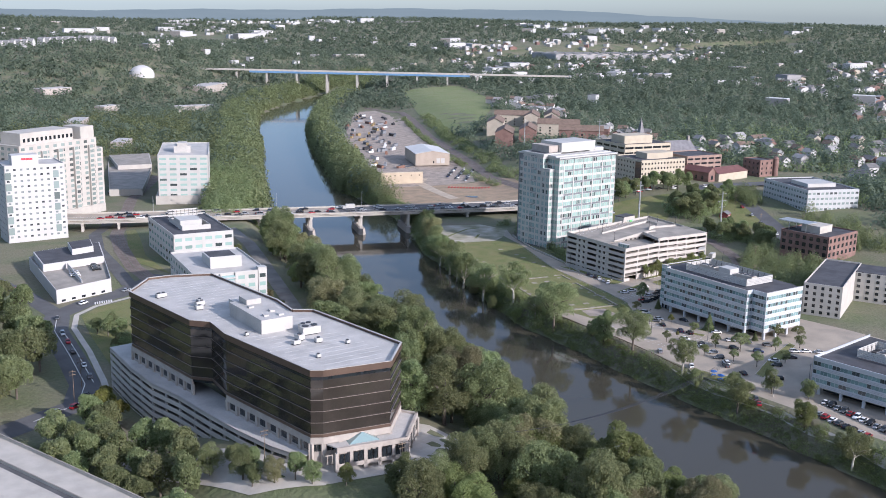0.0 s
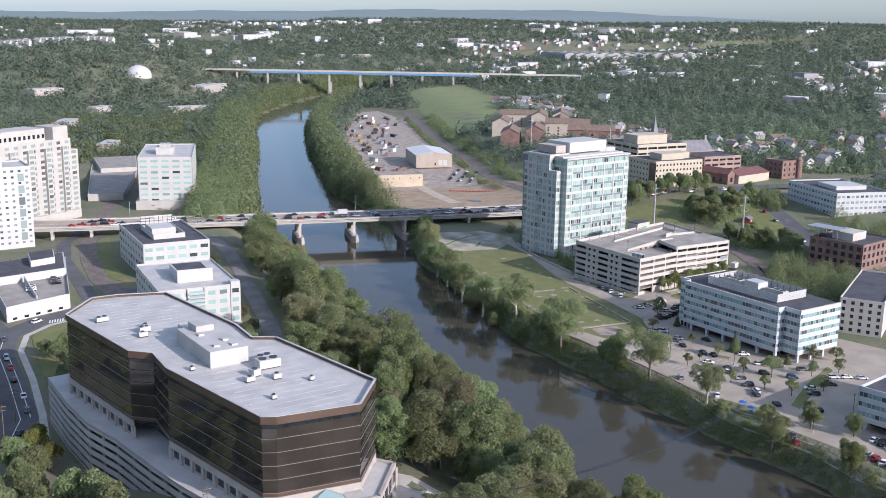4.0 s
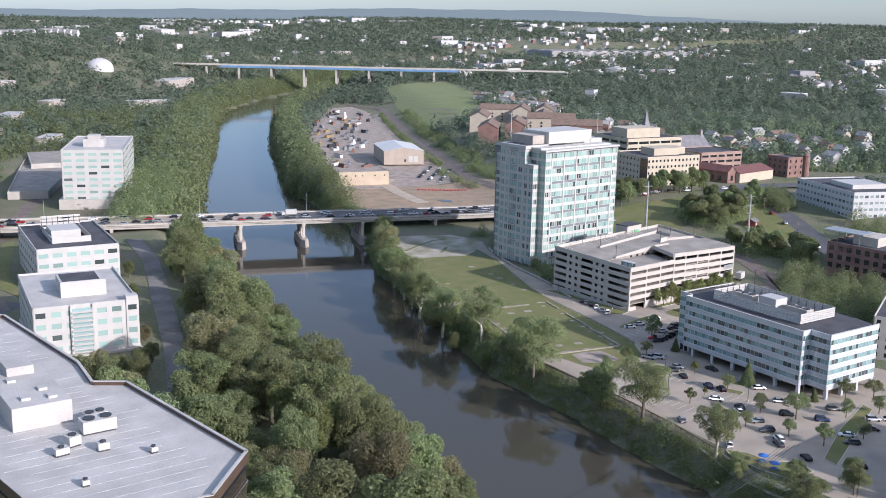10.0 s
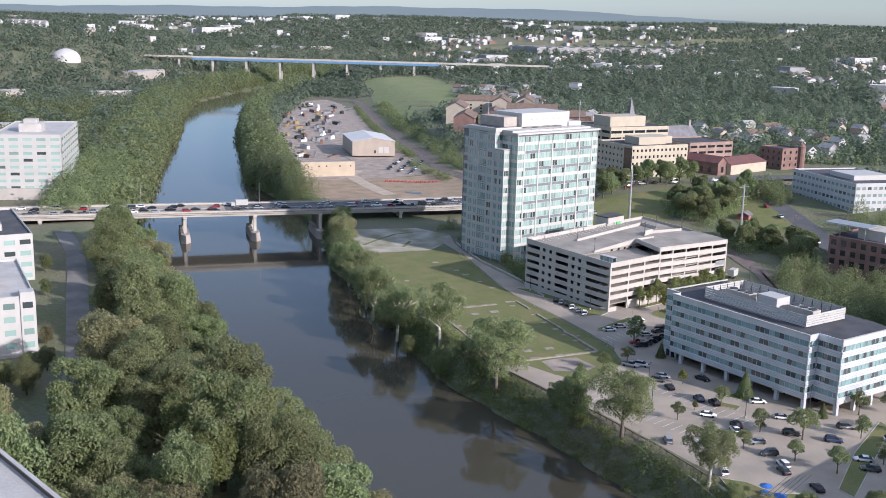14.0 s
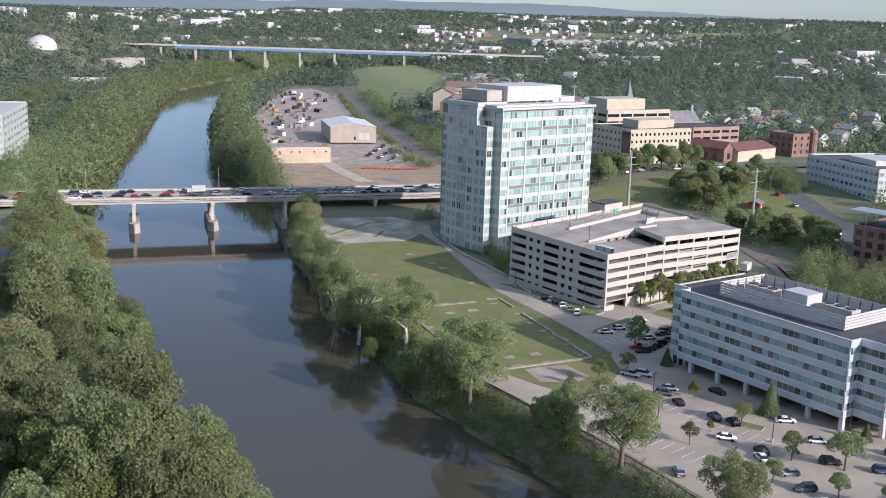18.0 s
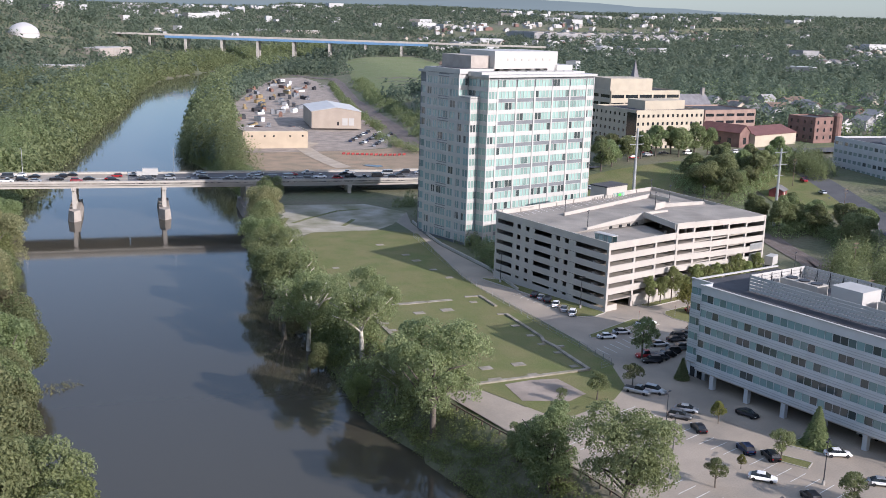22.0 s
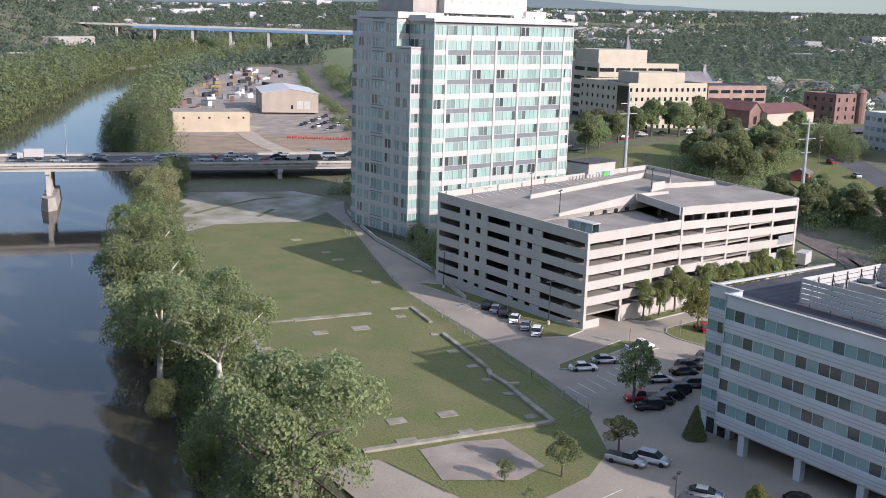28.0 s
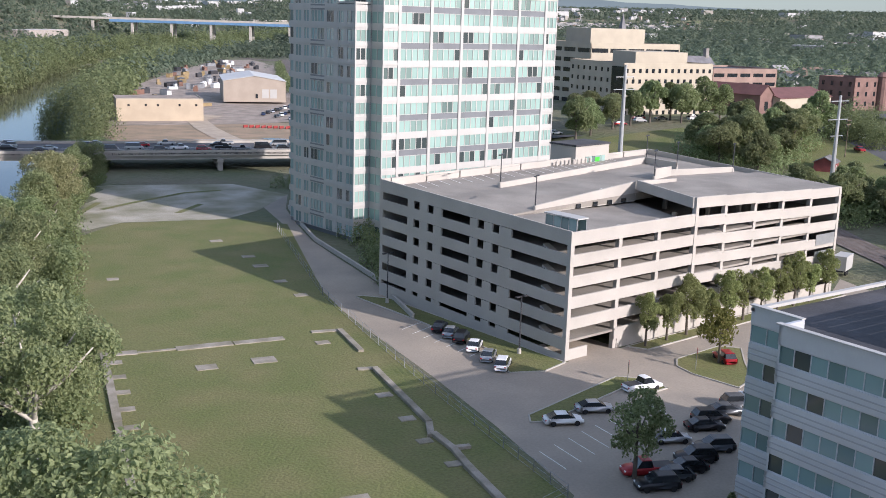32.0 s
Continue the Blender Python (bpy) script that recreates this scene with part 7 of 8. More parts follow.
HEDGE = [(x + 5.0 + random.uniform(-1.0, 1.5), y + random.uniform(-2, 2)) for x, y in ((40, 150), (44, 146), (46, 153), (17, 80), (14, 74), (12, 69), (9, 63), (6, 57), (3, 51), (10, 58), (14, 64), (16, 70), (1, 47), (7, 52), (18, 86), (4, 46), (5, 60))]
TOWN_TREES, TOWN_SCRUB = [], []
for k, (x, y) in enumerate(scatter([(142, 84), (164, 104), (196, 92), (206, 84), (176, 70), (152, 66)], 9.5, 26) + scatter([(128, 8), (129, 52), (146, 46), (156, 30), (146, 12), (136, -2)], 9.5, 27)):
    plant(FOREST[(k * 5) % 6], x, y, random.uniform(0.68, 0.95), sq=random.uniform(0.75, 0.95))
    TOWN_SCRUB += [(x + 4, y - 2), (x - 3, y - 4), (x - 1, y + 4)]
for k, (x, y) in enumerate([(148, 137), (156, 138), (167, 138), (176, 138), (185, 137), (192, 129), (201, 127), (210, 126), (160, 144), (195, 136)]):
    plant(FOREST[k % 6], x, y, random.uniform(0.78, 0.95))
for poly, gap, lo, hi, sd in (([(62, -30), (98, -6), (120, 0), (122, -60), (84, -70), (40, -90), (36, -70)], 12, 0.45, 0.75, 21), ([(165, -40), (175, 5), (205, 20), (200, -60)], 14, 0.5, 0.8, 25), ([(190, 62), (214, 84), (226, 80), (206, 58)], 8, 0.5, 0.7, 22), ([(36, 120), (60, 150), (90, 140), (84, 118), (60, 116)], 15, 0.45, 0.55, 23)):
    TOWN_TREES += scatter(poly, gap * 0.8, sd)
for o in NEAR + FOREST + SYC + [BROAD] + LOT + ROW + GOLD + [CON]:
    if o.name not in used:
        for q in (*o.children_recursive, o):
            bpy.data.objects.remove(q)


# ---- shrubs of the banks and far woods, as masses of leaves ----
def clumps(pts, heights, radii, n, size, seed, rough=0.5, inner=0.7):
    """Many crowns at once: n leaf clumps each."""
    g = np.random.default_rng(seed)
    m = len(pts)
    d = g.normal(size=(m, n, 3))
    d /= np.linalg.norm(d, axis=2)[..., None]
    d[..., 2] = np.abs(d[..., 2]) * 1.1 - 0.12
    lump = 1 + 0.28 * np.sin(d[..., 0] * 5 + g.uniform(0, 6, (m, 1))) * np.sin(d[..., 1] * 5 + g.uniform(0, 6, (m, 1)))
    sc = np.stack([radii, radii, heights], 1)[:, None, :]
    p = pts[:, None, :] + d * sc * lump[..., None] * g.uniform(inner, 1.05, (m, n, 1))
    nn = d + g.normal(size=d.shape) * rough
    t = np.cross(nn, g.normal(size=d.shape))
    t /= np.linalg.norm(t, axis=2)[..., None] + 1e-6
    b = np.cross(nn, t)
    b /= np.linalg.norm(b, axis=2)[..., None] + 1e-6
    s = size * radii[:, None, None] * g.uniform(0.6, 1.3, (m, n, 1))
    q = np.stack([p - t * s, p - b * s * 0.7, p + t * s, p + b * s * 0.7], 2).reshape(-1, 3)
    me = bpy.data.meshes.new("foliage")
    me.vertices.add(len(q))
    me.vertices.foreach_set("co", q.ravel())
    k = len(q) // 4
    me.loops.add(len(q))
    me.loops.foreach_set("vertex_index", np.arange(len(q)))
    me.polygons.add(k)
    me.polygons.foreach_set("loop_start", np.arange(k) * 4)
    me.polygons.foreach_set("loop_total", np.full(k, 4))
    me.update()
    return me


def mass(name, xy, hmin, hmax, ratio, n, size, leaf, seed, label, category, sink=0.0, rough=0.5, inner=0.7):
    g = np.random.default_rng(seed)
    xy = np.asarray(xy, float)
    h = g.uniform(hmin, hmax, len(xy))
    z = ground(xy[:, 0], xy[:, 1]) - sink
    me = clumps(np.column_stack([xy, z]), h, h * ratio, n, size, seed, rough, inner)
    me.materials.append(leaf)
    return tagged(new(name, me), label, category, kind="stuff")


g = np.random.default_rng(5)
for stand in STANDS:
    mass("bank_woods", stand, 11, 18, 0.52, 1700, 0.044, LEAF, 34, "tall mixed green trees massed along the river bank", "woods", rough=0.38, inner=0.82)
mass("town_trees", TOWN_TREES, 7, 11, 0.6, 1500, 0.05, LEAF, 35, "dark green trees massed between streets and rails", "trees", rough=0.45)
mass("town_scrub", TOWN_SCRUB, 3.0, 6.0, 0.9, 500, 0.06, LEAF, 39, "dark green scrub under the trees beside the rails", "scrub")
mass("hedge", HEDGE, 3.5, 6.5, 0.6, 700, 0.07, LEAF, 36, "dense dark green hedge trees beside the garage wall", "hedge")
# right bank shrubs: low weeds over the slope, taller bushes along its top
pts, tall = [], []
for (x0, y0), (x1, y1) in zip(RIGHT[3:BEND], RIGHT[4:BEND + 1]):
    L = math.hypot(x1 - x0, y1 - y0)
    dx, dy = (x1 - x0) / L, (y1 - y0) / L
    for _ in range(int(L * 8)):
        t, o = g.random(), g.uniform(-0.9, 9.5)
        x, y = x0 + t * (x1 - x0) + dy * o, y0 + t * (y1 - y0) - dx * o
        if o < (8.2 if y > -25 else 6.8):
            pts.append((x, y))
        if g.random() < (0.15 if y > -20 else 0.015) and 1.0 < o < 8.0:
            tall.append((x, y))
mass("bank_shrubs", pts, 0.7, 1.7, 1.15, 75, 0.11, LEAF_LIGHT, 31, "tangled bright green weeds and shrubs on the river bank", "shrubs")
mass("bank_bushes", tall, 2.6, 5.6, 0.75, 260, 0.075, LEAF, 37, "leafy bushes and saplings crowding the river bank", "bushes")
# scrub along both sides of the rails past the yard
RAILS = [(152, 262), (175, 329), (205, 372), (247, 455), (305, 563), (400, 725)]
pts = []
for (x0, y0), (x1, y1) in zip(RAILS, RAILS[1:]):
    L = math.hypot(x1 - x0, y1 - y0)
    for _ in range(int(L * 0.8)):
        t, o = g.random(), g.uniform(11, 26) if g.random() < 0.7 else g.uniform(-9, -5.5)
        pts.append((x0 + t * (x1 - x0) + (y1 - y0) / L * o, y0 + t * (y1 - y0) - (x1 - x0) / L * o))
mass("rail_scrub", pts, 2.0, 6.0, 0.75, 150, 0.11, LEAF, 38, "green scrub and small trees beside the rail line", "scrub")
# left bank undergrowth
pts = []
for (x0, y0), (x1, y1) in zip(LEFT[3:16], LEFT[4:17]):
    L = math.hypot(x1 - x0, y1 - y0)
    for _ in range(int(L * 0.8)):
        t, o = g.random(), g.uniform(-1.0, 9.0)
        dx, dy = (x1 - x0) / L, (y1 - y0) / L
        pts.append((x0 + t * (x1 - x0) - dy * o, y0 + t * (y1 - y0) + dx * o))
mass("bank_undergrowth", pts, 2.4, 5.5, 0.95, 120, 0.12, LEAF, 32, "dense undergrowth and overhanging leaves on left bank", "undergrowth")
isl = [(-127.5 + 5.6 * math.cos(a) * q, 46 + 3.0 * math.sin(a) * q) for a, q in zip(g.uniform(0, 6.28, 80), np.sqrt(g.random(80)))]
mass("river_weed", isl, 2.6, 3.2, 0.42, 70, 0.16, LEAF_DRY, 33, "low olive weeds on a small river bar", "weeds", sink=-0.0)

# ---- far woods, town and distance ----
EYES = ((-418, -362), (-250, -217), (-102, -94))


def in_view(x, y, spread=27.0):
    ok = np.zeros(len(x), bool)
    for ex, ey in EYES:
        a = np.degrees(np.arctan2(x - ex, y - ey))
        ok |= np.abs(a - 39.3) < spread
    return ok


CLEAR = [[(62, 318), (85, 380), (130, 470), (207, 586), (300, 720), (400, 850), (440, 860), (470, 900), (460, 760), (330, 560), (420, 560), (560, 760), (640, 900), (560, 930), (420, 720), (300, 575), (215, 360), (170, 270), (140, 200), (100, 200), (30, 262)],
         [(175, 20), (205, 100), (180, 160), (215, 245), (300, 250), (350, 235), (345, 120), (260, 20)],
         [(190, 100), (250, 150), (330, 160), (420, 70), (410, 50), (240, 95)],
         [(318, 548), (430, 745), (600, 1010), (740, 1040), (600, 780), (480, 660), (350, 530)],
         [(150, 260), (180, 260), (250, 400), (330, 560), (440, 740), (470, 900), (430, 900), (390, 740), (290, 575), (190, 380)],
         [(205, -30), (190, 40), (215, 90), (240, 100), (265, 70), (250, 0)],
         [(110, -70), (100, 0), (130, 60), (190, 100), (260, 110), (240, 40), (200, 0), (150, -60)],
         [(-230, 255), (-150, 400), (-20, 430), (-40, 330), (-120, 260)],
         [(258, 375), (300, 470), (430, 590), (490, 540), (400, 390), (330, 360)],
         [(-160, 380), (-95, 380), (-10, 560), (-70, 580)],
         [(225, 1180), (265, 1180), (280, 1240), (225, 1250)]]
# houses of the town: rows on the right hill, some beyond the yard and on the left hill
ROOFS = [mat("grey_shingle", (0.15, 0.145, 0.14), 0.9, scale=3, vary=0.2, bump=0.05), mat("brown_shingle", (0.17, 0.12, 0.09), 0.9, scale=3, vary=0.2, bump=0.05), mat("pale_shingle", (0.30, 0.29, 0.28), 0.9, scale=3, vary=0.15, bump=0.05)]
SIDING = [mat("white_siding", (0.42, 0.415, 0.40), 0.7, scale=3, vary=0.06, bump=0.03), mat("cream_siding", (0.40, 0.35, 0.28), 0.8, scale=3, vary=0.06, bump=0.03), mat("grey_siding", (0.38, 0.37, 0.36), 0.8, scale=3, vary=0.06, bump=0.03), BRICK]
houses = []
rg = random.Random(77)


def house(x, y, w, d, e, r, si, ro, rz, along):
    ob = gabled("house", pose(x, y, gz(x, y), 0, 0, rz), w, d, e, r, SIDING[si], ROOFS[ro], ("white", "cream", "grey", "red brick")[si] + " sided town house with " + ("grey", "brown", "pale")[ro] + " gable roof", "house", along, 0.5, -3,
                ())
    ob["group"] = "town houses"
    houses.append((x, y))


SIZES = [(9, 11, 6.0, 8.8, "y"), (11, 9, 5.6, 8.4, "x"), (20, 10, 6.2, 8.8, "x"), (8, 10, 6.4, 9.4, "y")]
far_homes, HILL = [], []
BLOCKS = (([(330, 60), (420, 130), (520, 250), (600, 260), (560, 120), (420, 20)], 33, 40, -12), ([(355, 130), (360, 230), (440, 300), (520, 280), (440, 160)], 30, 45, -12), ([(480, 560), (560, 760), (620, 760), (540, 560)], 24, 42, 25), ([(330, 320), (345, 390), (440, 430), (470, 400), (420, 320)], 23, 43, 30), ([(-300, 420), (-200, 560), (-240, 600), (-330, 470)], 24, 46, 10))
for poly, gap, sd, turn in BLOCKS:
    for x, y in scatter(poly, gap, sd):
        w, d, e, r, al = rg.choice(SIZES)
        house(x, y, w, d, e, r, rg.choice((0, 0, 0, 1, 2, 3)), rg.choice((0, 0, 1, 2)), turn + rg.choice((0, 90, 0, 4)), al)
# the houses farther off: gabled rows in one mass, with their own walls and roofs
hv, hf, hm = [], [], []
FAR_BLOCKS = (([(520, 60), (760, 330), (980, 420), (1250, 520), (1300, 300), (900, 100), (620, -60)], 38, 41), ([(1000, 520), (1300, 800), (1900, 1000), (2000, 700), (1400, 420)], 46, 48), ([(-330, 520), (-160, 760), (-60, 1000), (-120, 1050), (-300, 800)], 34, 44), ([(-100, 1100), (300, 1700), (700, 2300), (400, 2600), (-100, 1900)], 62, 49), ([(900, 1500), (1500, 1900), (2300, 1700), (1700, 1200), (1100, 1150)], 58, 50))
for poly, gap, sd in FAR_BLOCKS:
    for x, y in scatter(poly, gap, sd):
        if math.sin(x * 0.02 + 1) * math.sin(y * 0.017) < -0.35:
            continue
        w, d, e, r, al = rg.choice(SIZES)
        a = radians(rg.choice((-12, 78, -8, 20)) + rg.uniform(-5, 5))
        z = gz(x, y)
        si, ro = rg.choice((0, 0, 0, 1, 2, 3)), 4 + rg.choice((0, 0, 1, 2))
        o = len(hv)
        for px_, py_, pz in ((-1, -1, -3), (1, -1, -3), (1, 1, -3), (-1, 1, -3), (-1, -1, e), (1, -1, e), (1, 1, e), (-1, 1, e), (0, -1, r), (0, 1, r)):
            hx, hy = px_ * w / 2, py_ * d / 2
            hv.append((x + hx * math.cos(a) - hy * math.sin(a), y + hx * math.sin(a) + hy * math.cos(a), z + pz))
        for q, mi in (((0, 1, 5, 8, 4), si), ((2, 3, 7, 9, 6), si), ((1, 2, 6, 5), si), ((3, 0, 4, 7), si), ((4, 8, 9, 7), ro), ((5, 6, 9, 8), ro)):
            hf.append(tuple(o + i for i in q))
            hm.append(mi)
        far_homes.append((x, y))
hme = mesh_of("far_houses", hv, hf, SIDING[0])
for mm in SIDING[1:] + ROOFS:
    hme.materials.append(mm)
hme.polygons.foreach_set("material_index", hm)
tagged(new("far_houses", hme), "rows of small pale gabled houses across the valley", "houses", kind="stuff")
# apartment rows beyond the tower
for k in range(9):
    i, j = k % 3, k // 3
    x, y = 276 + 50 * i + 26 * j, 392 + 50 * i - 6 * j + 20 * i * (j == 0)
    gabled("apartment_row", pose(x, y, gz(x, y), 0, 0, 45 - 90 * ((i + j) % 3 == 2)), 44, 17, 12.5, 17.0, SIDING[1] if k % 3 else BRICK, ROOFS[1], "four-storey gabled apartment row with brown roof", "apartment row", "x", 0.6, -3, [(3 + 5 * q, -0.03, 1.3 + 3.0 * w, 1.7, 0.12, 1.6) for q in range(0, 8, 2) for w in range(3)])
# low pale blocks and white terraces on the left hillside
for x, y, L, w, h, rz in ((330, 1160, 90, 30, 8, 42), (200, 940, 56, 18, 7, -5), (60, 1075, 46, 22, 7, 20), (90, 960, 30, 16, 6, 30), (-60, 700, 44, 16, 6, 40), (0, 820, 60, 18, 6, 60), (-20, 640, 34, 14, 6, 55)):
    ob = empty("hillside_block", pose(x, y, gz(x, y), 0, 0, rz), label="low pale flat-roofed block on the wooded hillside", category="building", group="hillside blocks")
    block("wall", ob, 0, 0, -5, L, w, h + 5, STONE)
    block("roof", ob, 0, 0, h, L * 0.98, w * 0.96, 0.5, ROOF_WHITE)
    HILL.append((x, y))
for k in range(18):
    x, y = 150 + 9 * k + 12 * (k // 6), 1600 - 6 * k + 14 * (k // 6)
    gabled("terrace_house", pose(x, y, gz(x, y), 0, 0, 30), 7.5, 13, 9, 12.5, SIDING[0], ROOFS[2], "white gabled terrace house on the far hillside", "house", "y", 0.3, -6)["group"] = "hillside terraces"
    HILL.append((x, y))
# pale commercial sheds in the distance
FARWALL = [mat("distant_white_wall", (0.42, 0.42, 0.41), 0.7, scale=15, vary=0.1, bump=0.02), mat("distant_tan_wall", (0.34, 0.31, 0.27), 0.7, scale=15, vary=0.1, bump=0.02), mat("distant_grey_wall", (0.27, 0.265, 0.265), 0.7, scale=15, vary=0.1, bump=0.02)]
fars = []
for k in range(46):
    dist, a = rg.uniform(1150, 4300), radians(rg.uniform(14, 66))
    x, y = -300 + dist * math.sin(a), -260 + dist * math.cos(a)
    if seg_dist(np.array([x]), np.array([y]), RIGHT)[0] < 120 or seg_dist(np.array([x]), np.array([y]), LEFT)[0] < 160:
        continue
    if any(in_poly(np.array([x]), np.array([y]), c)[0] for c in CLEAR):
        continue
    ob = empty("commercial_building", pose(x, y, gz(x, y), 0, 0, rg.uniform(-30, 40)), label="distant low pale commercial building among trees", category="commercial building", group="distant buildings")
    L, w, h = rg.choice((14, 20, 30, 50, 90)) * rg.uniform(0.8, 1.3), rg.choice((12, 20, 30)), rg.choice((6, 8, 10, 14))
    block("wall", ob, 0, 0, -6, L, w, h + 6, rg.choice(FARWALL))
    block("roof", ob, 0, 0, h, L * 0.98, w * 0.97, 0.6, rg.choice((ROOF_WHITE, WHITEMETAL, ROOFS[0], ROOFS[2])))
    fars.append((x, y))
# very long mill sheds on the plain
for x, y, L, w, rz in ((1517, 1404, 360, 120, -16), (1818, 1541, 400, 110, -10), (2076, 1584, 320, 95, -8)):
    ob = empty("mill_shed", pose(x, y, gz(x, y), 0, 0, rz), label="very long grey mill shed with saw-tooth roof", category="mill shed", group="mill sheds")
    block("wall", ob, 0, 0, -4, L, w, 12, FARWALL[2])
    for q in range(12):
        block("roof_tooth", ob, -L / 2 + (q + 0.5) * L / 12, 0, 8, L / 22, w * 0.96, 1.6, FARWALL[1])
    fars += [(x + t * L, y - 0.2 * t * L) for t in (-0.4, -0.2, 0, 0.2, 0.4)]
# the next town: pale blocks in clusters over the plain
tv, tf, tm = [], [], []
tg = random.Random(21)
for k in range(1100):
    dist, a = tg.uniform(1700, 4450), radians(tg.uniform(14, 66))
    x, y = -300 + dist * math.sin(a), -257 + dist * math.cos(a)
    if math.sin(x * 0.0042 + 0.7) * math.sin(y * 0.0036 + x * 0.0011) < (0.3 if tg.random() < 0.75 else -0.2):
        continue
    if seg_dist(np.array([x]), np.array([y]), RIGHT)[0] < 120 or seg_dist(np.array([x]), np.array([y]), LEFT)[0] < 160:
        continue
    big = tg.random() < 0.12
    L, w, h, c = (tg.uniform(35, 90), tg.uniform(18, 40), tg.uniform(8, 16), 1) if big else (tg.uniform(9, 20), tg.uniform(8, 13), tg.uniform(5, 10), 0)
    an, z = radians(tg.choice((-12, 30, 78, 10)) + tg.uniform(-6, 6)), gz(x, y)
    o = len(tv)
    for zz in (z - 4, z + h):
        for sx, sy in ((-1, -1), (1, -1), (1, 1), (-1, 1)):
            hx, hy = sx * L / 2, sy * w / 2
            tv.append((x + hx * math.cos(an) - hy * math.sin(an), y + hx * math.sin(an) + hy * math.cos(an), zz))
    for q, top in (((0, 1, 5, 4), 0), ((1, 2, 6, 5), 0), ((2, 3, 7, 6), 0), ((3, 0, 4, 7), 0), ((4, 5, 6, 7), 1)):
        tf.append(tuple(o + i for i in q))
        tm.append(tg.choice((3, 4, 4)) if top else tg.choice((0, 0, 1)) if q != (0, 1, 5, 4) else 0)
    if big:
        fars.append((x, y))
tme = mesh_of("far_town", tv, tf, FARWALL[0])
for mm in (FARWALL[1], FARWALL[2], FARWALL[2], ROOFS[2]):
    tme.materials.append(mm)
tme.polygons.foreach_set("material_index", tm)
tagged(new("far_town", tme), "far-off town of small pale blocks on the plain", "distant town", kind="stuff")
# woods
wx, wy = [], []
gg = np.random.default_rng(9)
HS = np.array(houses + far_homes + fars + HILL + [(x - 14, y - 18) for x, y in HILL] + [(x + 16, y + 6) for x, y in HILL[:7]] + [(x - 20, y - 2) for x, y in HILL[:7]])


def woods(count, r0, r1, seed, hmin, hmax, n, size, name, label, leafm, power=1.0):
    g = np.random.default_rng(seed)
    d = r0 + (r1 - r0) * g.random(count) ** power
    a = np.radians(g.uniform(8, 72, count))
    x, y = -300 + d * np.sin(a), -260 + d * np.cos(a)
    ok = in_view(x, y) & (np.minimum(seg_dist(x, y, RIGHT), seg_dist(x, y, LEFT)) > 4) & ~in_poly(x, y, RIVER)
    near_left = in_poly(x, y, LEFT_SIDE) & (y < 430)
    near_right = ~in_poly(x, y, LEFT_SIDE) & (x < 110) & (y < 300)
    town = ~in_poly(x, y, LEFT_SIDE) & (x - 0.55 * (y - 100) < 205) & (y < 300)
    ok &= ~near_left & ~near_right & ~town
    for c in CLEAR:
        ok &= ~in_poly(x, y, c)
    ok &= ~((d > 2000) & (np.sin(x * 0.0042 + 0.7) * np.sin(y * 0.0036 + x * 0.0011) > 0.6))
    x, y = x[ok], y[ok]
    keep = np.ones(len(x), bool)
    for hx, hy in HS:
        keep &= np.hypot(x - hx - 2, y - hy + 4) > (12 if hx < 1000 and (hx, hy) in HOUSESET else 17)
    x, y = x[keep], y[keep]
    return mass(name, np.column_stack([x, y]), hmin, hmax, 0.62, n, size, leafm, seed, label, "woods", rough=0.14, inner=0.88)


HOUSESET = set(houses)
woods(5200, 560, 1300, 51, 7, 15, 90, 0.15, "woods", "broad belt of mixed green woods in the valley", LEAF_HAZE)
woods(9500, 1250, 2600, 52, 7, 15, 40, 0.24, "far_woods", "distant woods rolling over low hills", LEAF_HAZE)
woods(15000, 2500, 4900, 53, 7, 14, 16, 0.42, "far_woods", "hazy distant woods up to the horizon", LEAF_HAZE)
# trees along both banks upstream
pts = []
for line, s in ((LEFT[13:24], -1), (RIGHT[BEND:BEND + 7], 1)):
    for (x0, y0), (x1, y1) in zip(line, line[1:]):
        L = math.hypot(x1 - x0, y1 - y0)
        for _ in range(int(L * 0.75)):
            t, o = gg.random(), gg.uniform(0.5, 40 if s < 0 else 22)
            dx, dy = (x1 - x0) / L, (y1 - y0) / L
            q = (x0 + t * (x1 - x0) + s * dy * o, y0 + t * (y1 - y0) - s * dx * o)
            if q[1] > 210 - 0.41 * (q[0] - 0) + 42:
                pts.append(q)
mass("bank_woods", pts, 9, 17, 0.55, 170, 0.115, LEAF, 54, "tall green woods along both river banks", "woods")
pts = []
for line, s in ((LEFT[14:24], -1), (RIGHT[BEND:BEND + 7], 1)):
    for (x0, y0), (x1, y1) in zip(line, line[1:]):
        L = math.hypot(x1 - x0, y1 - y0)
        for _ in range(int(L * 0.9)):
            t, o = gg.random(), gg.uniform(-1.5, 9)
            pts.append((x0 + t * (x1 - x0) + s * (y1 - y0) / L * o, y0 + t * (y1 - y0) - s * (x1 - x0) / L * o))
mass("bank_undergrowth", pts, 4, 8, 0.85, 80, 0.15, LEAF, 59, "overhanging undergrowth along the upstream banks", "undergrowth")
pts = scatter([(-280, 420), (-100, 430), (20, 450), (120, 680), (200, 840), (60, 900), (-120, 760)], 15, 55, lambda x, y: all(math.hypot(x - a, y - b) > 14 for a, b in houses) and all(math.hypot(x - a, y - b) > 22 for a, b in HILL) and not in_poly(np.array([x]), np.array([y]), CLEAR[-2])[0])
mass("left_woods", pts, 8, 14, 0.62, 150, 0.125, LEAF, 56, "mixed woods on the left valley side", "woods")
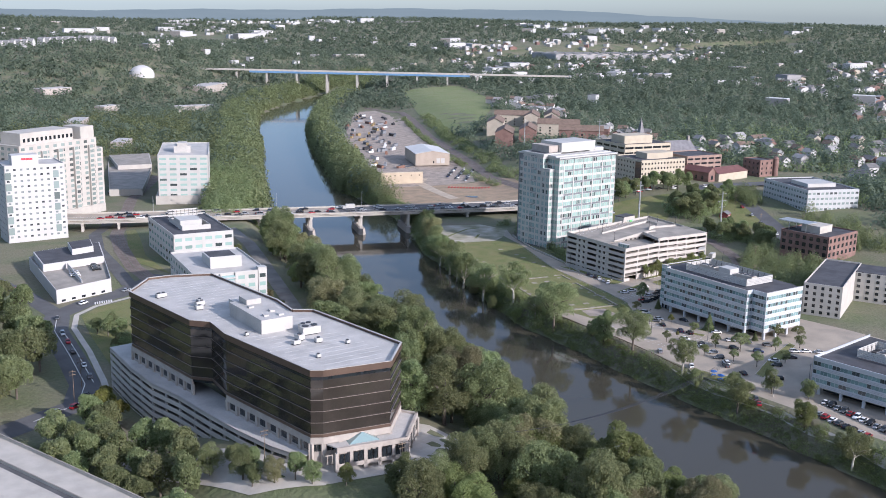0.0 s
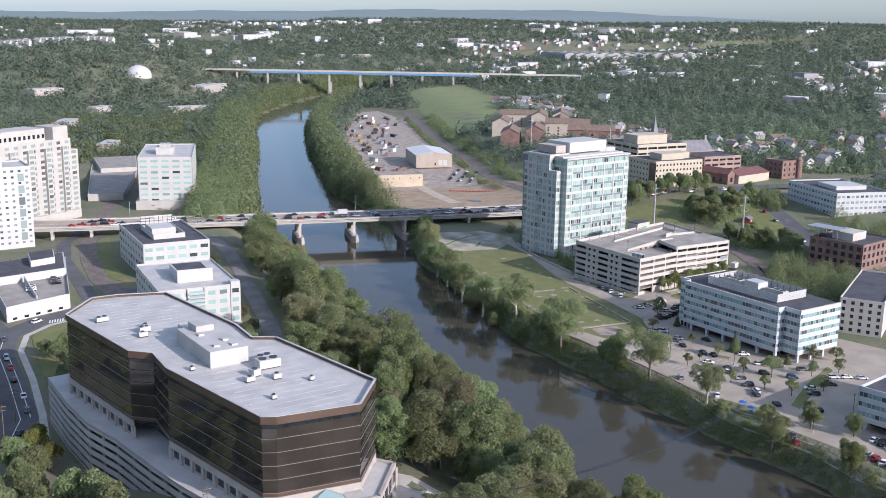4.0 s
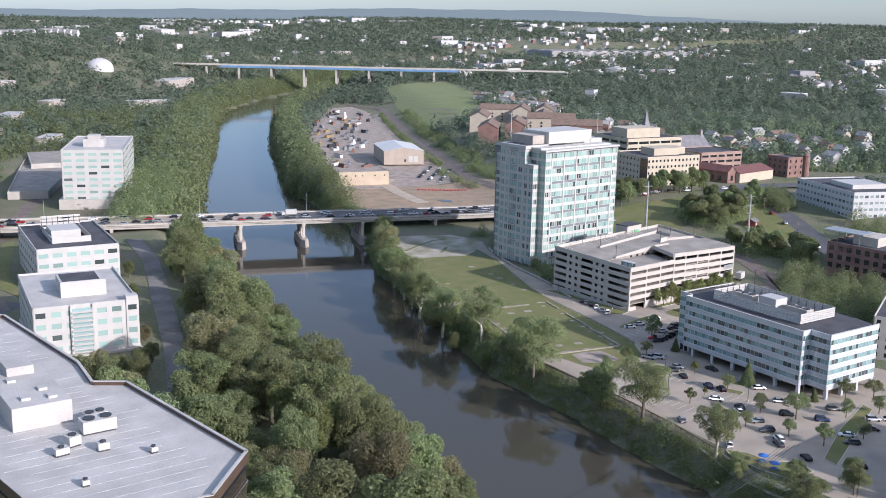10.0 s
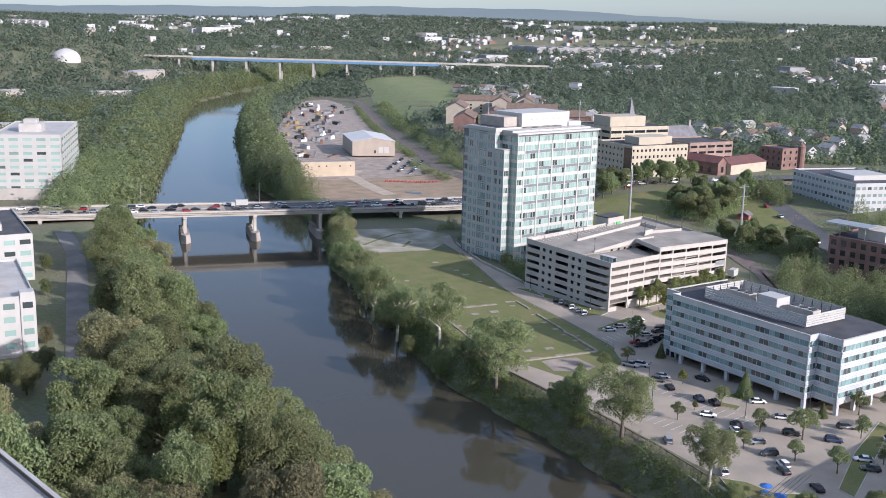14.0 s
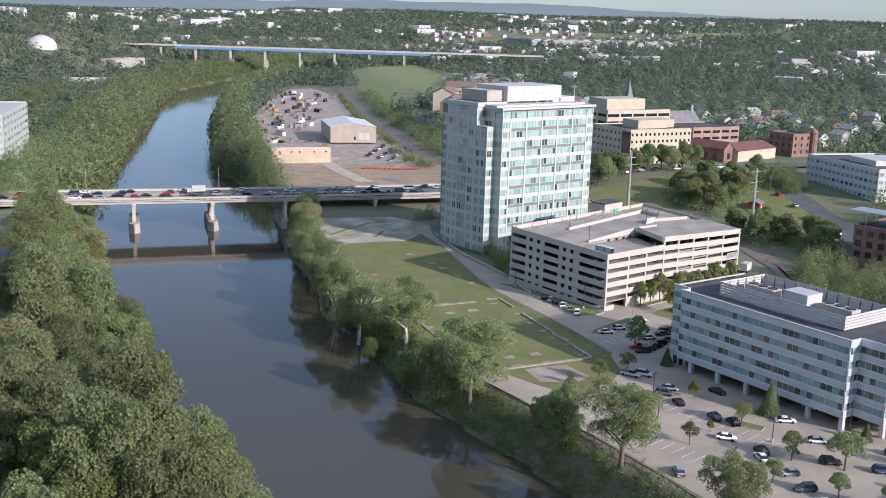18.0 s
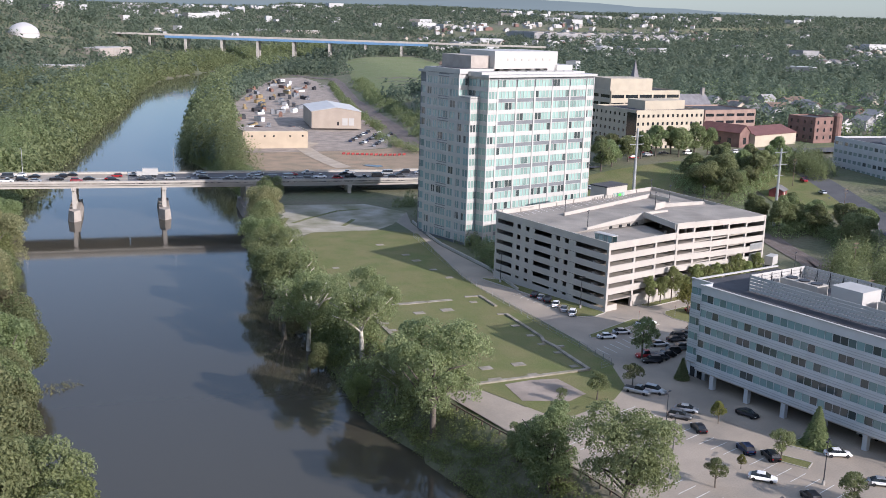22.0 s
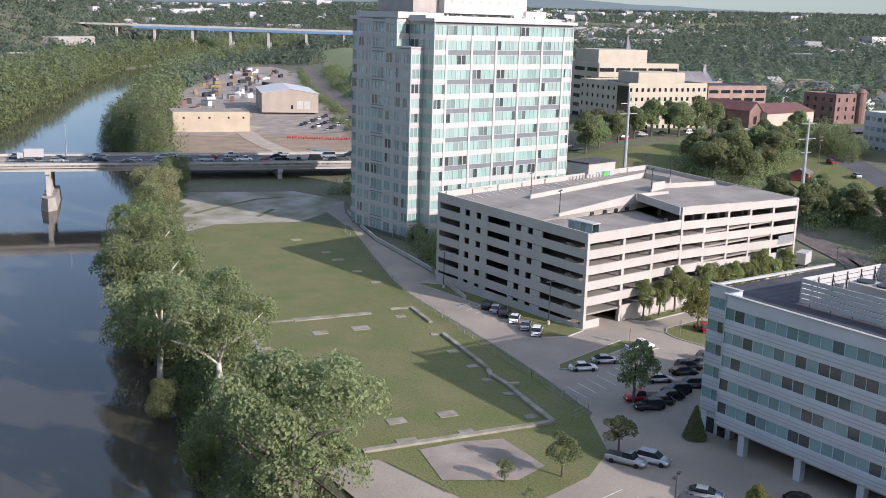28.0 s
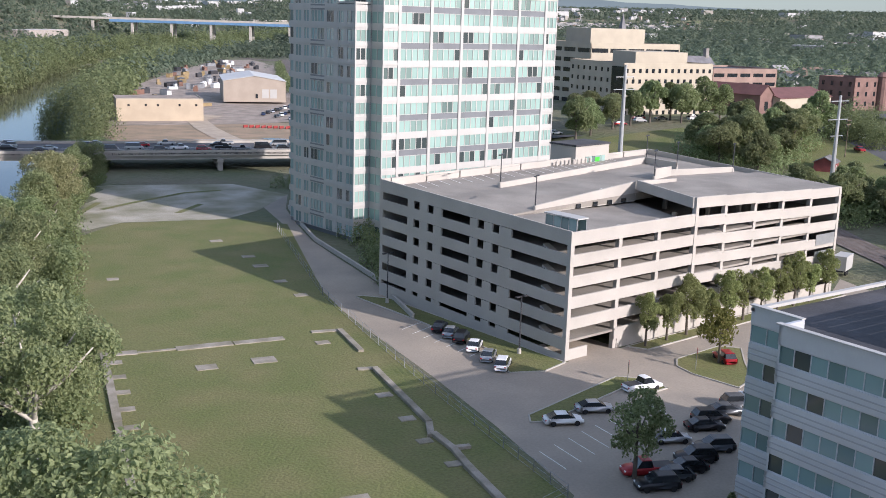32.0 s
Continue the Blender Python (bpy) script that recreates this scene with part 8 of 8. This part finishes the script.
pts = [p for p in scatter([(200, 60), (240, 250), (330, 330), (420, 330), (600, 420), (640, 200), (420, 20), (260, 0)], 14.5, 57) if all(math.hypot(p[0] - a - 4, p[1] - b - 4) > 10 for a, b in houses) and not any(in_poly(np.array([p[0]]), np.array([p[1]]), c)[0] for c in CLEAR)]
mass("town_trees", pts, 5, 10, 0.62, 110, 0.14, LEAF, 58, "garden and street trees between town houses", "trees")

# ---- vehicles ----
def paint_mat(name, col, metal=0.3):
    m = mat(name, col, 0.3, metal, scale=2, vary=0.06, bump=0.0)
    return m


PAINTS = [("white", paint_mat("white_paint", (0.75, 0.75, 0.74), 0)), ("silver", paint_mat("silver_paint", (0.45, 0.46, 0.47), 0.6)), ("black", paint_mat("black_paint", (0.015, 0.015, 0.018))), ("dark grey", paint_mat("grey_paint", (0.09, 0.095, 0.10), 0.4)), ("red", paint_mat("red_paint", (0.35, 0.02, 0.025))), ("dark blue", paint_mat("blue_paint", (0.02, 0.035, 0.09)))]
TYRE = mat("tyre_rubber", (0.02, 0.02, 0.02), 0.9, scale=1, vary=0.1, bump=0)
HEADL = mat("headlight_lens", (0.75, 0.75, 0.72), 0.1, scale=1, vary=0.02, bump=0)
TAILL = mat("tail_light_lens", (0.35, 0.01, 0.01), 0.2, scale=1, vary=0.02, bump=0)
# side profiles: length stations, body top, roof stations
SHAPES = {"car": (4.75, 1.82, 0.95, (-1.95, -1.0, 0.35, 1.3), 1.46), "suv": (4.7, 1.9, 1.05, (-2.2, -1.75, 0.35, 1.2), 1.72), "pickup": (5.6, 1.95, 1.05, (-0.4, -0.2, 0.85, 1.4), 1.82), "van": (5.4, 2.0, 1.15, (-2.5, -2.4, 1.5, 2.1), 2.1)}
SHELLS = {}


def car_shell(kind):
    """Body below the windows and the cabin above, each a closed shape with rounded ends."""
    L, W, H, (r0, r1, r2, r3), T = SHAPES[kind]
    xs = [-L / 2, -L / 2 + 0.15, -L / 2 + 0.6, r0, r3, L / 2 - 0.5, L / 2 - 0.12, L / 2]
    tops = [H * 0.66, H * 0.96, H * 1.02, H, H * 0.97, H * 0.86, H * 0.68, H * 0.5]
    half = [W * 0.40, W * 0.46, W * 0.5, W * 0.5, W * 0.5, W * 0.49, W * 0.45, W * 0.38]
    v, f = [], []
    for x, t, w in zip(xs, tops, half):
        v += [(x, -w * 0.94, 0.28), (x, -w, 0.5), (x, -w * 0.97, t - 0.06), (x, -w * 0.86, t), (x, w * 0.86, t), (x, w * 0.97, t - 0.06), (x, w, 0.5), (x, w * 0.94, 0.28)]
    for k in range(len(xs) - 1):
        o = k * 8
        f += [(o + i, o + (i + 1) % 8, o + 8 + (i + 1) % 8, o + 8 + i) for i in range(8)]
    f += [tuple(range(8)), tuple(range(len(v) - 8, len(v)))]
    body = (v, f)
    w0, w1 = W * 0.44, W * 0.36
    cv = [(r0, -w0, H - 0.02), (r3, -w0, H - 0.04), (r3, w0, H - 0.04), (r0, w0, H - 0.02), (r1, -w1, T - 0.06), (r2, -w1, T - 0.06), (r2, w1, T - 0.06), (r1, w1, T - 0.06)]
    cabin = (cv, [(0, 1, 5, 4), (1, 2, 6, 5), (2, 3, 7, 6), (3, 0, 4, 7), (4, 5, 6, 7)])
    rv = [(r1 - 0.05, -w1 - 0.02, T - 0.07), (r2 + 0.05, -w1 - 0.02, T - 0.07), (r2 + 0.05, w1 + 0.02, T - 0.07), (r1 - 0.05, w1 + 0.02, T - 0.07), (r1 + 0.1, -w1 * 0.9, T), (r2 - 0.1, -w1 * 0.9, T), (r2 - 0.1, w1 * 0.9, T), (r1 + 0.1, w1 * 0.9, T)]
    roof = (rv, [(0, 1, 5, 4), (1, 2, 6, 5), (2, 3, 7, 6), (3, 0, 4, 7), (4, 5, 6, 7), (3, 2, 1, 0)])
    return body, cabin, roof


WHEEL = None


def car_kind(kind, ci, near):
    global WHEEL
    colour, m = PAINTS[ci]
    word = {"car": "sedan", "suv": "sport utility car", "pickup": "pickup truck", "van": "van"}[kind]
    ob = empty({"car": "car", "suv": "car", "pickup": "pickup_truck", "van": "van"}[kind], pose(0, 0, -500), label=f"{colour} {word} standing on the asphalt" if near else f"{colour} {word} queuing on the road", category="car", group="parked cars" if near else "cars on roads")
    body, cabin, roof = car_shell(kind)
    if not near:
        nb = len(body[0])
        body = (body[0] + roof[0], body[1] + [tuple(nb + i for i in q) for q in roof[1]])
    child("body", mesh_of("body", *body, m, near), ob)
    child("window_band", mesh_of("window_band", *cabin, DARKWIN_SHADE), ob)
    if near:
        child("roof", mesh_of("roof", *roof, m), ob)
    L, W, H, _, T = SHAPES[kind]
    if WHEEL is None:
        v, f = tube([(0, -0.11, 0), (0, 0.11, 0)], [0.33, 0.33], 12)
        f.append(tuple(range(11, -1, -1)))
        WHEEL = mesh_of("wheel", v, f, TYRE)
    for sx in (-0.3, 0.31):
        for sy in (-1, 1):
            child("wheel", WHEEL, ob, Matrix.Translation((L * sx, sy * (W / 2 - 0.1), 0.33)))
    if near:
        for sy in (-1, 1):
            block("headlight", ob, L / 2 - 0.16, sy * W * 0.34, H * 0.58, 0.2, 0.34, 0.13, HEADL)
            block("tail_light", ob, -L / 2 + 0.09, sy * W * 0.36, H * 0.68, 0.14, 0.26, 0.15, TAILL)
    if kind == "pickup":
        block("cargo_bed", ob, -1.6, 0, H - 0.03, 2.1, W * 0.8, 0.06, DARKMETAL)
    return ob


CARS = {}


def car(x, y, heading, kind="car", ci=0, near=True, z=None):
    """heading: degrees from the x axis."""
    k = (kind, ci, near)
    zz = gz(x, y) + 0.2 if z is None else z
    m = pose(x, y, zz, 0, 0, heading)
    if k not in CARS:
        CARS[k] = car_kind(kind, ci, near)
        CARS[k].matrix_world = m
        return CARS[k]
    return copy_thing(CARS[k], m)


K = ("car", "suv", "car", "suv")
# cars before the garage, in the lots and along the office
for i, (x, y, a, k, c) in enumerate(((-9, 3, 38, "suv", 0), (-8, 7, 38, "car", 1), (-6.6, 11.5, 38, "car", 0), (-5.6, 15.5, 38, "suv", 2), (-5.2, 18.5, 38, "car", 1), (-4.8, 21.5, 38, "car", 2), (-17, -16, -30, "car", 0), (-11, -15.5, -30, "car", 1), (0, -13.8, -12, "pickup", 0), (-11, -27, -30, "car", 1), (-9, -31.5, 150, "suv", 3), (-13, -32, 150, "suv", 2), (-16, -33, 150, "car", 2), (-19, -33.5, 150, "car", 3), (-22, -34, 150, "suv", 2), (-2, -26, -30, "suv", 2), (1.6, -25.6, -30, "car", 3), (5.2, -25, -30, "suv", 3), (-4.6, -27, -30, "car", 2), (-20, -31, 150, "pickup", 4), (19, -13, 60, "suv", 4), (8, -25, 60, "car", 0))):
    car(x, y, a, k, c, z=0.03)
for i, (x, y, a, k, c) in enumerate(((-40, -45, -70, "pickup", 1), (-37, -47, -70, "suv", 1), (-44, -59, -60, "suv", 3), (-40, -57.5, -60, "car", 1), (-46, -65, 60, "car", 2), (-47, -76, 60, "suv", 5), (-46, -80.5, 60, "suv", 2), (-35, -87, -40, "car", 0), (-18, -76, 0, "car", 3), (-32, -66, -90, "car", 2), (-22, -86, 100, "suv", 0), (-55, -85, -60, "car", 0), (-78, -90, 50, "suv", 1), (-64, -110, 150, "suv", 3), (-36, -104, -50, "car", 3), (-43, -115, -50, "suv", 5), (-82, -110, 40, "car", 0), (-38, -128, -40, "car", 2), (-30, -124, -40, "suv", 1), (-26, -127, -40, "car", 0), (-22, -131, -40, "car", 1), (-60, -104, 150, "car", 1), (-48, -126, 130, "car", 0), (-52, -130, 130, "suv", 3), (-84, -140, 40, "suv", 2), (-96, -152, 40, "car", 4), (-92, -148, 40, "car", 3), (-66, -140, 130, "suv", 2), (-58, -96, 60, "car", 0), (-55, -94, 60, "suv", 2), (-70, -118, 60, "car", 3), (-67, -116, 60, "suv", 0), (-48, -106, -50, "suv", 2), (-40, -98, -50, "car", 1), (-72, -128, 60, "car", 2), (-32, -112, -40, "suv", 3))):
    car(x, y, a, k, c, z=0.03)
for i in range(12):
    car(-74 - 0.8 * i, -166 - 3.0 * i, 5 + 180 * (i % 2), K[i % 4], (0, 2, 1, 3, 4, 0)[i % 6], z=0.03)
    if i < 9:
        car(-86 - 0.7 * i, -168 - 3.1 * i, 5, K[(i + 1) % 4], (2, 1, 4, 0, 3, 2)[i % 6], z=0.03)
# the queue over the bridge
rb = random.Random(3)
for lane, off, head in ((0, 4.2, -23), (1, 8.0, -23), (2, 15.0, 157), (3, 18.8, 157)):
    x = -180 + 5 * lane
    while x < 100:
        px_, py_, pz = deck_pt(x, off)
        kind = rb.choice(("car", "car", "suv", "suv", "pickup", "van"))
        car(px_, py_, head, kind, rb.choice((0, 1, 2, 3, 4, 2, 1)), False, pz + 0.03)
        x += rb.uniform(7.5, 15) if lane < 2 else rb.uniform(9, 26)
# box truck on the bridge
px_, py_, pz = deck_pt(-30, 15)
truck = empty("box_truck", pose(px_, py_, pz + 0.03, 0, 0, 157), label="white box truck queuing on the bridge", category="truck", group="cars on roads")
block("cargo_box", truck, -1.0, 0, 0.9, 6.2, 2.4, 2.7, WHITE)
block("cab", truck, 3.3, 0, 0.5, 2.0, 2.2, 1.9, WHITE)
block("windscreen", truck, 4.25, 0, 1.4, 0.2, 1.9, 0.8, DARKWIN_SHADE)
for sx in (-3, -1.8, 3.2):
    for sy in (-1, 1):
        child("wheel", WHEEL, truck, Matrix.Translation((sx, sy * 1.05, 0.4)) @ Matrix.Diagonal((1.3, 1.5, 1.3, 1)))
# town streets, yard, motorway, left street
for i, (x, y, a) in enumerate(((150, 148, -12), (160, 150, -12), (172, 139, -20), (181, 138, -20), (190, 136, -20), (199, 129, -20), (213, 124, -20), (226, 121, -20), (205, 134, 160), (185, 142, 160), (180, 47, 55), (170, 33, 55), (160, 14, 60), (152, -2, 60), (206, 70, 50), (214, 86, 55), (190, 62, 235), (126, 123, 60))):
    car(x, y, a, K[i % 4], (0, 2, 4, 1, 3, 0, 1)[i % 7], False, gz(x, y) + (0.5 if x > 140 else 0.3))
for i in range(24):
    x, y = 146 + (i % 8) * 5.4, 308 + (i // 8) * 12 + (i % 8) * 5
    car(x, y, 60 + 4 * (i % 5), K[i % 4], (1, 2, 3, 0, 5, 2)[i % 6], False, gz(x, y) + 0.15)
for x, y, a, k, c in ((-344, -70, 104.5, "car", 2), (-348, -68, 104.5, "suv", 1), (-351, -87, 104.5, "car", 2), (-333, -120, 104.5, "suv", 0)):
    car(x, y, a, k, c, False, 14.03)
for i, (x, y, a) in enumerate(((-295, -8, 60), (-302, -17, 30), (-309, -18, 30), (-287, 10, 76), (-284, 24, 76), (-282, 42, 78), (-279, 56, 258), (-277, 68, 258), (-271, 92, 65), (-253, 109, 25), (-271, 130, 90), (-272, 150, 90), (-228, 120, 30))):
    car(x, y, a, K[i % 4], (2, 4, 1, 3, 0)[i % 5], False)
for i in range(6):
    p = Vector((-245 + (i % 2) * 13 + (i // 2), 141 + (i // 2) * 4 + (i % 2) * 6, 8.7))
    car(p.x, p.y, -12, K[i % 4], (0, 2, 0, 3, 1, 2)[i], False, p.z)

# ---- yard plant and containers ----
ry = random.Random(8)
YC = [mat("rusty_container", (0.20, 0.11, 0.08), 0.8, scale=2, vary=0.2), mat("white_container", (0.6, 0.6, 0.58), 0.6, scale=2, vary=0.1), mat("yellow_plant", (0.27, 0.2, 0.1), 0.5, scale=2, vary=0.15), mat("grey_container", (0.2, 0.21, 0.22), 0.6, scale=2, vary=0.15), DARKMETAL]
for k in range(96):
    t = ry.random()
    x, y = 95 + 260 * t + ry.uniform(-14, 46), 380 + 420 * t + ry.uniform(-30, 30)
    if math.hypot(x - 182, y - 420) < 40 or not in_poly(np.array([x]), np.array([y]), [(85, 380), (130, 470), (207, 586), (300, 720), (400, 850), (430, 850), (390, 740), (290, 575), (190, 350)])[0]:
        continue
    ob = empty("yard_container", pose(x, y, gz(x, y) + 0.1, 0, 0, ry.uniform(0, 90)), label="worn steel container or machine in the yard", category="container", group="yard containers")
    L = ry.choice((4, 6, 8, 12))
    m = ry.choice(YC)
    block("box", ob, 0, 0, 0, L, 2.5, ry.choice((1.6, 2.6, 2.8)), m)
    block("lid", ob, 0, 0, 2.82, L * 0.9, 2.3, 0.12, DARKMETAL) if L > 6 else block("cab", ob, L * 0.3, 0, 1.5, 1.6, 1.8, 1.8, m)
for k in range(14):
    x, y = 112 + k * 1.9, 288 - k * 1.6
    ob = empty("road_barrier", pose(x, y, gz(x, y) + 0.15, 0, 0, 20), label="red plastic road barrier on bare earth", category="barrier", group="barriers")
    block("panel", ob, 0, 0, 0.1, 2.6, 0.3, 0.9, mat("red_plastic", (0.30, 0.05, 0.045), 0.5, scale=1, vary=0.1))
    block("foot", ob, 0, 0, 0, 2.6, 0.6, 0.12, MATS["red_plastic"])

# ---- masts, poles, lamps ----
def mast(name, x, y, h, r, arms, label, zb=None):
    z = gz(x, y) if zb is None else zb
    ob = empty(name, pose(x, y, z - 0.3, 0, 0, -5), label=label, category="mast", group="power poles")
    v, f = tube([(0, 0, 0), (0, 0, h)], [r, r * 0.45], 10)
    child("pole", mesh_of("pole", v, f, METAL if r > 0.3 else WOOD), ob)
    for z0, L in arms:
        block("crossarm", ob, 0, 0, z0, L, 0.16, 0.18, METAL if r > 0.3 else WOOD)
        for s in (-1, 1):
            block("insulator", ob, s * L * 0.46, 0, z0 - 0.5, 0.14, 0.14, 0.5, DARKMETAL)
    return ob


mast("transmission_pole", 95, 73, 37, 0.8, ((34, 6), (31, 7)), "tall grey tubular steel transmission pole")
mast("transmission_pole", 136, 39.5, 29, 0.7, ((27.5, 7), (23, 8), (19, 5)), "tall grey steel transmission pole with crossarms")
mast("transmission_pole", 300, 300, 32, 0.6, ((30, 6),), "grey steel transmission pole behind the tower")
mast("transmission_pole", 262, 360, 30, 0.6, ((28, 6),), "grey steel transmission pole behind the tower")
for x, y, h in ((-293, 2, 12), (-300, -10, 12), (-284, -118, 11), (-258, -148, 11), (-231, -158, 11), (104, 44, 12), (112, 64, 11), (128, 8, 11), (160, 26, 12), (182, 62, 12), (98, -14, 11), (60, -40, 10)):
    mast("utility_pole", x, y, h, 0.16, ((h - 0.8, 2.4), (h - 2.0, 2.0)), "brown wooden utility pole with crossarms")
for x, y in ((-52, -62), (-48, -92), (-74, -100), (-30, -100), (-60, -70), (-84, -150), (-60, -150), (78, -6)):
    lamp_post(x, y, 0, 8.0, 2, 20)
# wires across the river
wires = empty("river_wires", pose(0, 0, 0), label="thin power cables sagging across the river", category="cables")
A0, B0 = Vector((-231, -158, 24)), Vector((-92, -132, 10))
for k in range(5):
    pts = []
    for i in range(17):
        t = i / 16
        p = A0.lerp(B0, t)
        pts.append((p.x + k * 0.3, p.y - k * 1.2, p.z - 9 * 4 * t * (1 - t) * 0.5 + k * 0.5))
    v, f = tube(pts, [0.06] * 17, 4)
    child("cable", mesh_of("cable", v, f, DARKMETAL), wires)

# road signs on the verges
for x, y in ((0.2, -11.2), (12.4, -13.0)):
    sg = empty("road_sign", pose(x, y, 0.1, 0, 0, 40), label="red sign over yellow diamond on a slim post", category="road sign", group="road signs")
    v, f = tube([(0, 0, 0), (0, 0, 3.0)], [0.05, 0.05], 6)
    child("post", mesh_of("post", v, f, METAL), sg)
    v, f = tube([(0, -0.07, 2.7), (0, -0.03, 2.7)], [0.42, 0.42], 8)
    f.append(tuple(range(7, -1, -1)))
    child("stop_plate", mesh_of("stop_plate", v, f, MATS["red_paint"]), sg)
    v, f = tube([(0, -0.07, 1.8), (0, -0.03, 1.8)], [0.5, 0.5], 4)
    f.append(tuple(range(3, -1, -1)))
    child("diamond_plate", mesh_of("diamond_plate", v, f, MATS["yellow_plant"]), sg)

# white trailer and a small red shed below the street
tr = empty("trailer", pose(84, 6, gz(84, 6) + 0.2, 0, 0, 15), label="short white box trailer parked behind the garage", category="trailer")
block("box", tr, 0, 0, 1.0, 5.0, 2.5, 2.8, WHITE)
block("chassis", tr, 0, 0, 0.7, 4.8, 1.6, 0.3, DARKMETAL)
for sx in (-1.4, -0.2):
    for sy in (-1, 1):
        child("wheel", WHEEL, tr, Matrix.Translation((sx, sy * 1.0, 0.42)) @ Matrix.Diagonal((1.3, 1.6, 1.3, 1)))
rs = gabled("red_shed", pose(166, 56, gz(166, 56), 0, 0, 20), 7, 5.5, 2.8, 4.2, mat("barn_red_boards", (0.22, 0.055, 0.05), 0.8, scale=2, vary=0.2), ROOFS[0], "small dull red shed with grey gable roof", "shed", "x")
block("door", rs, 3, -0.03, 0, 1.3, 0.1, 2.1, WHITE)
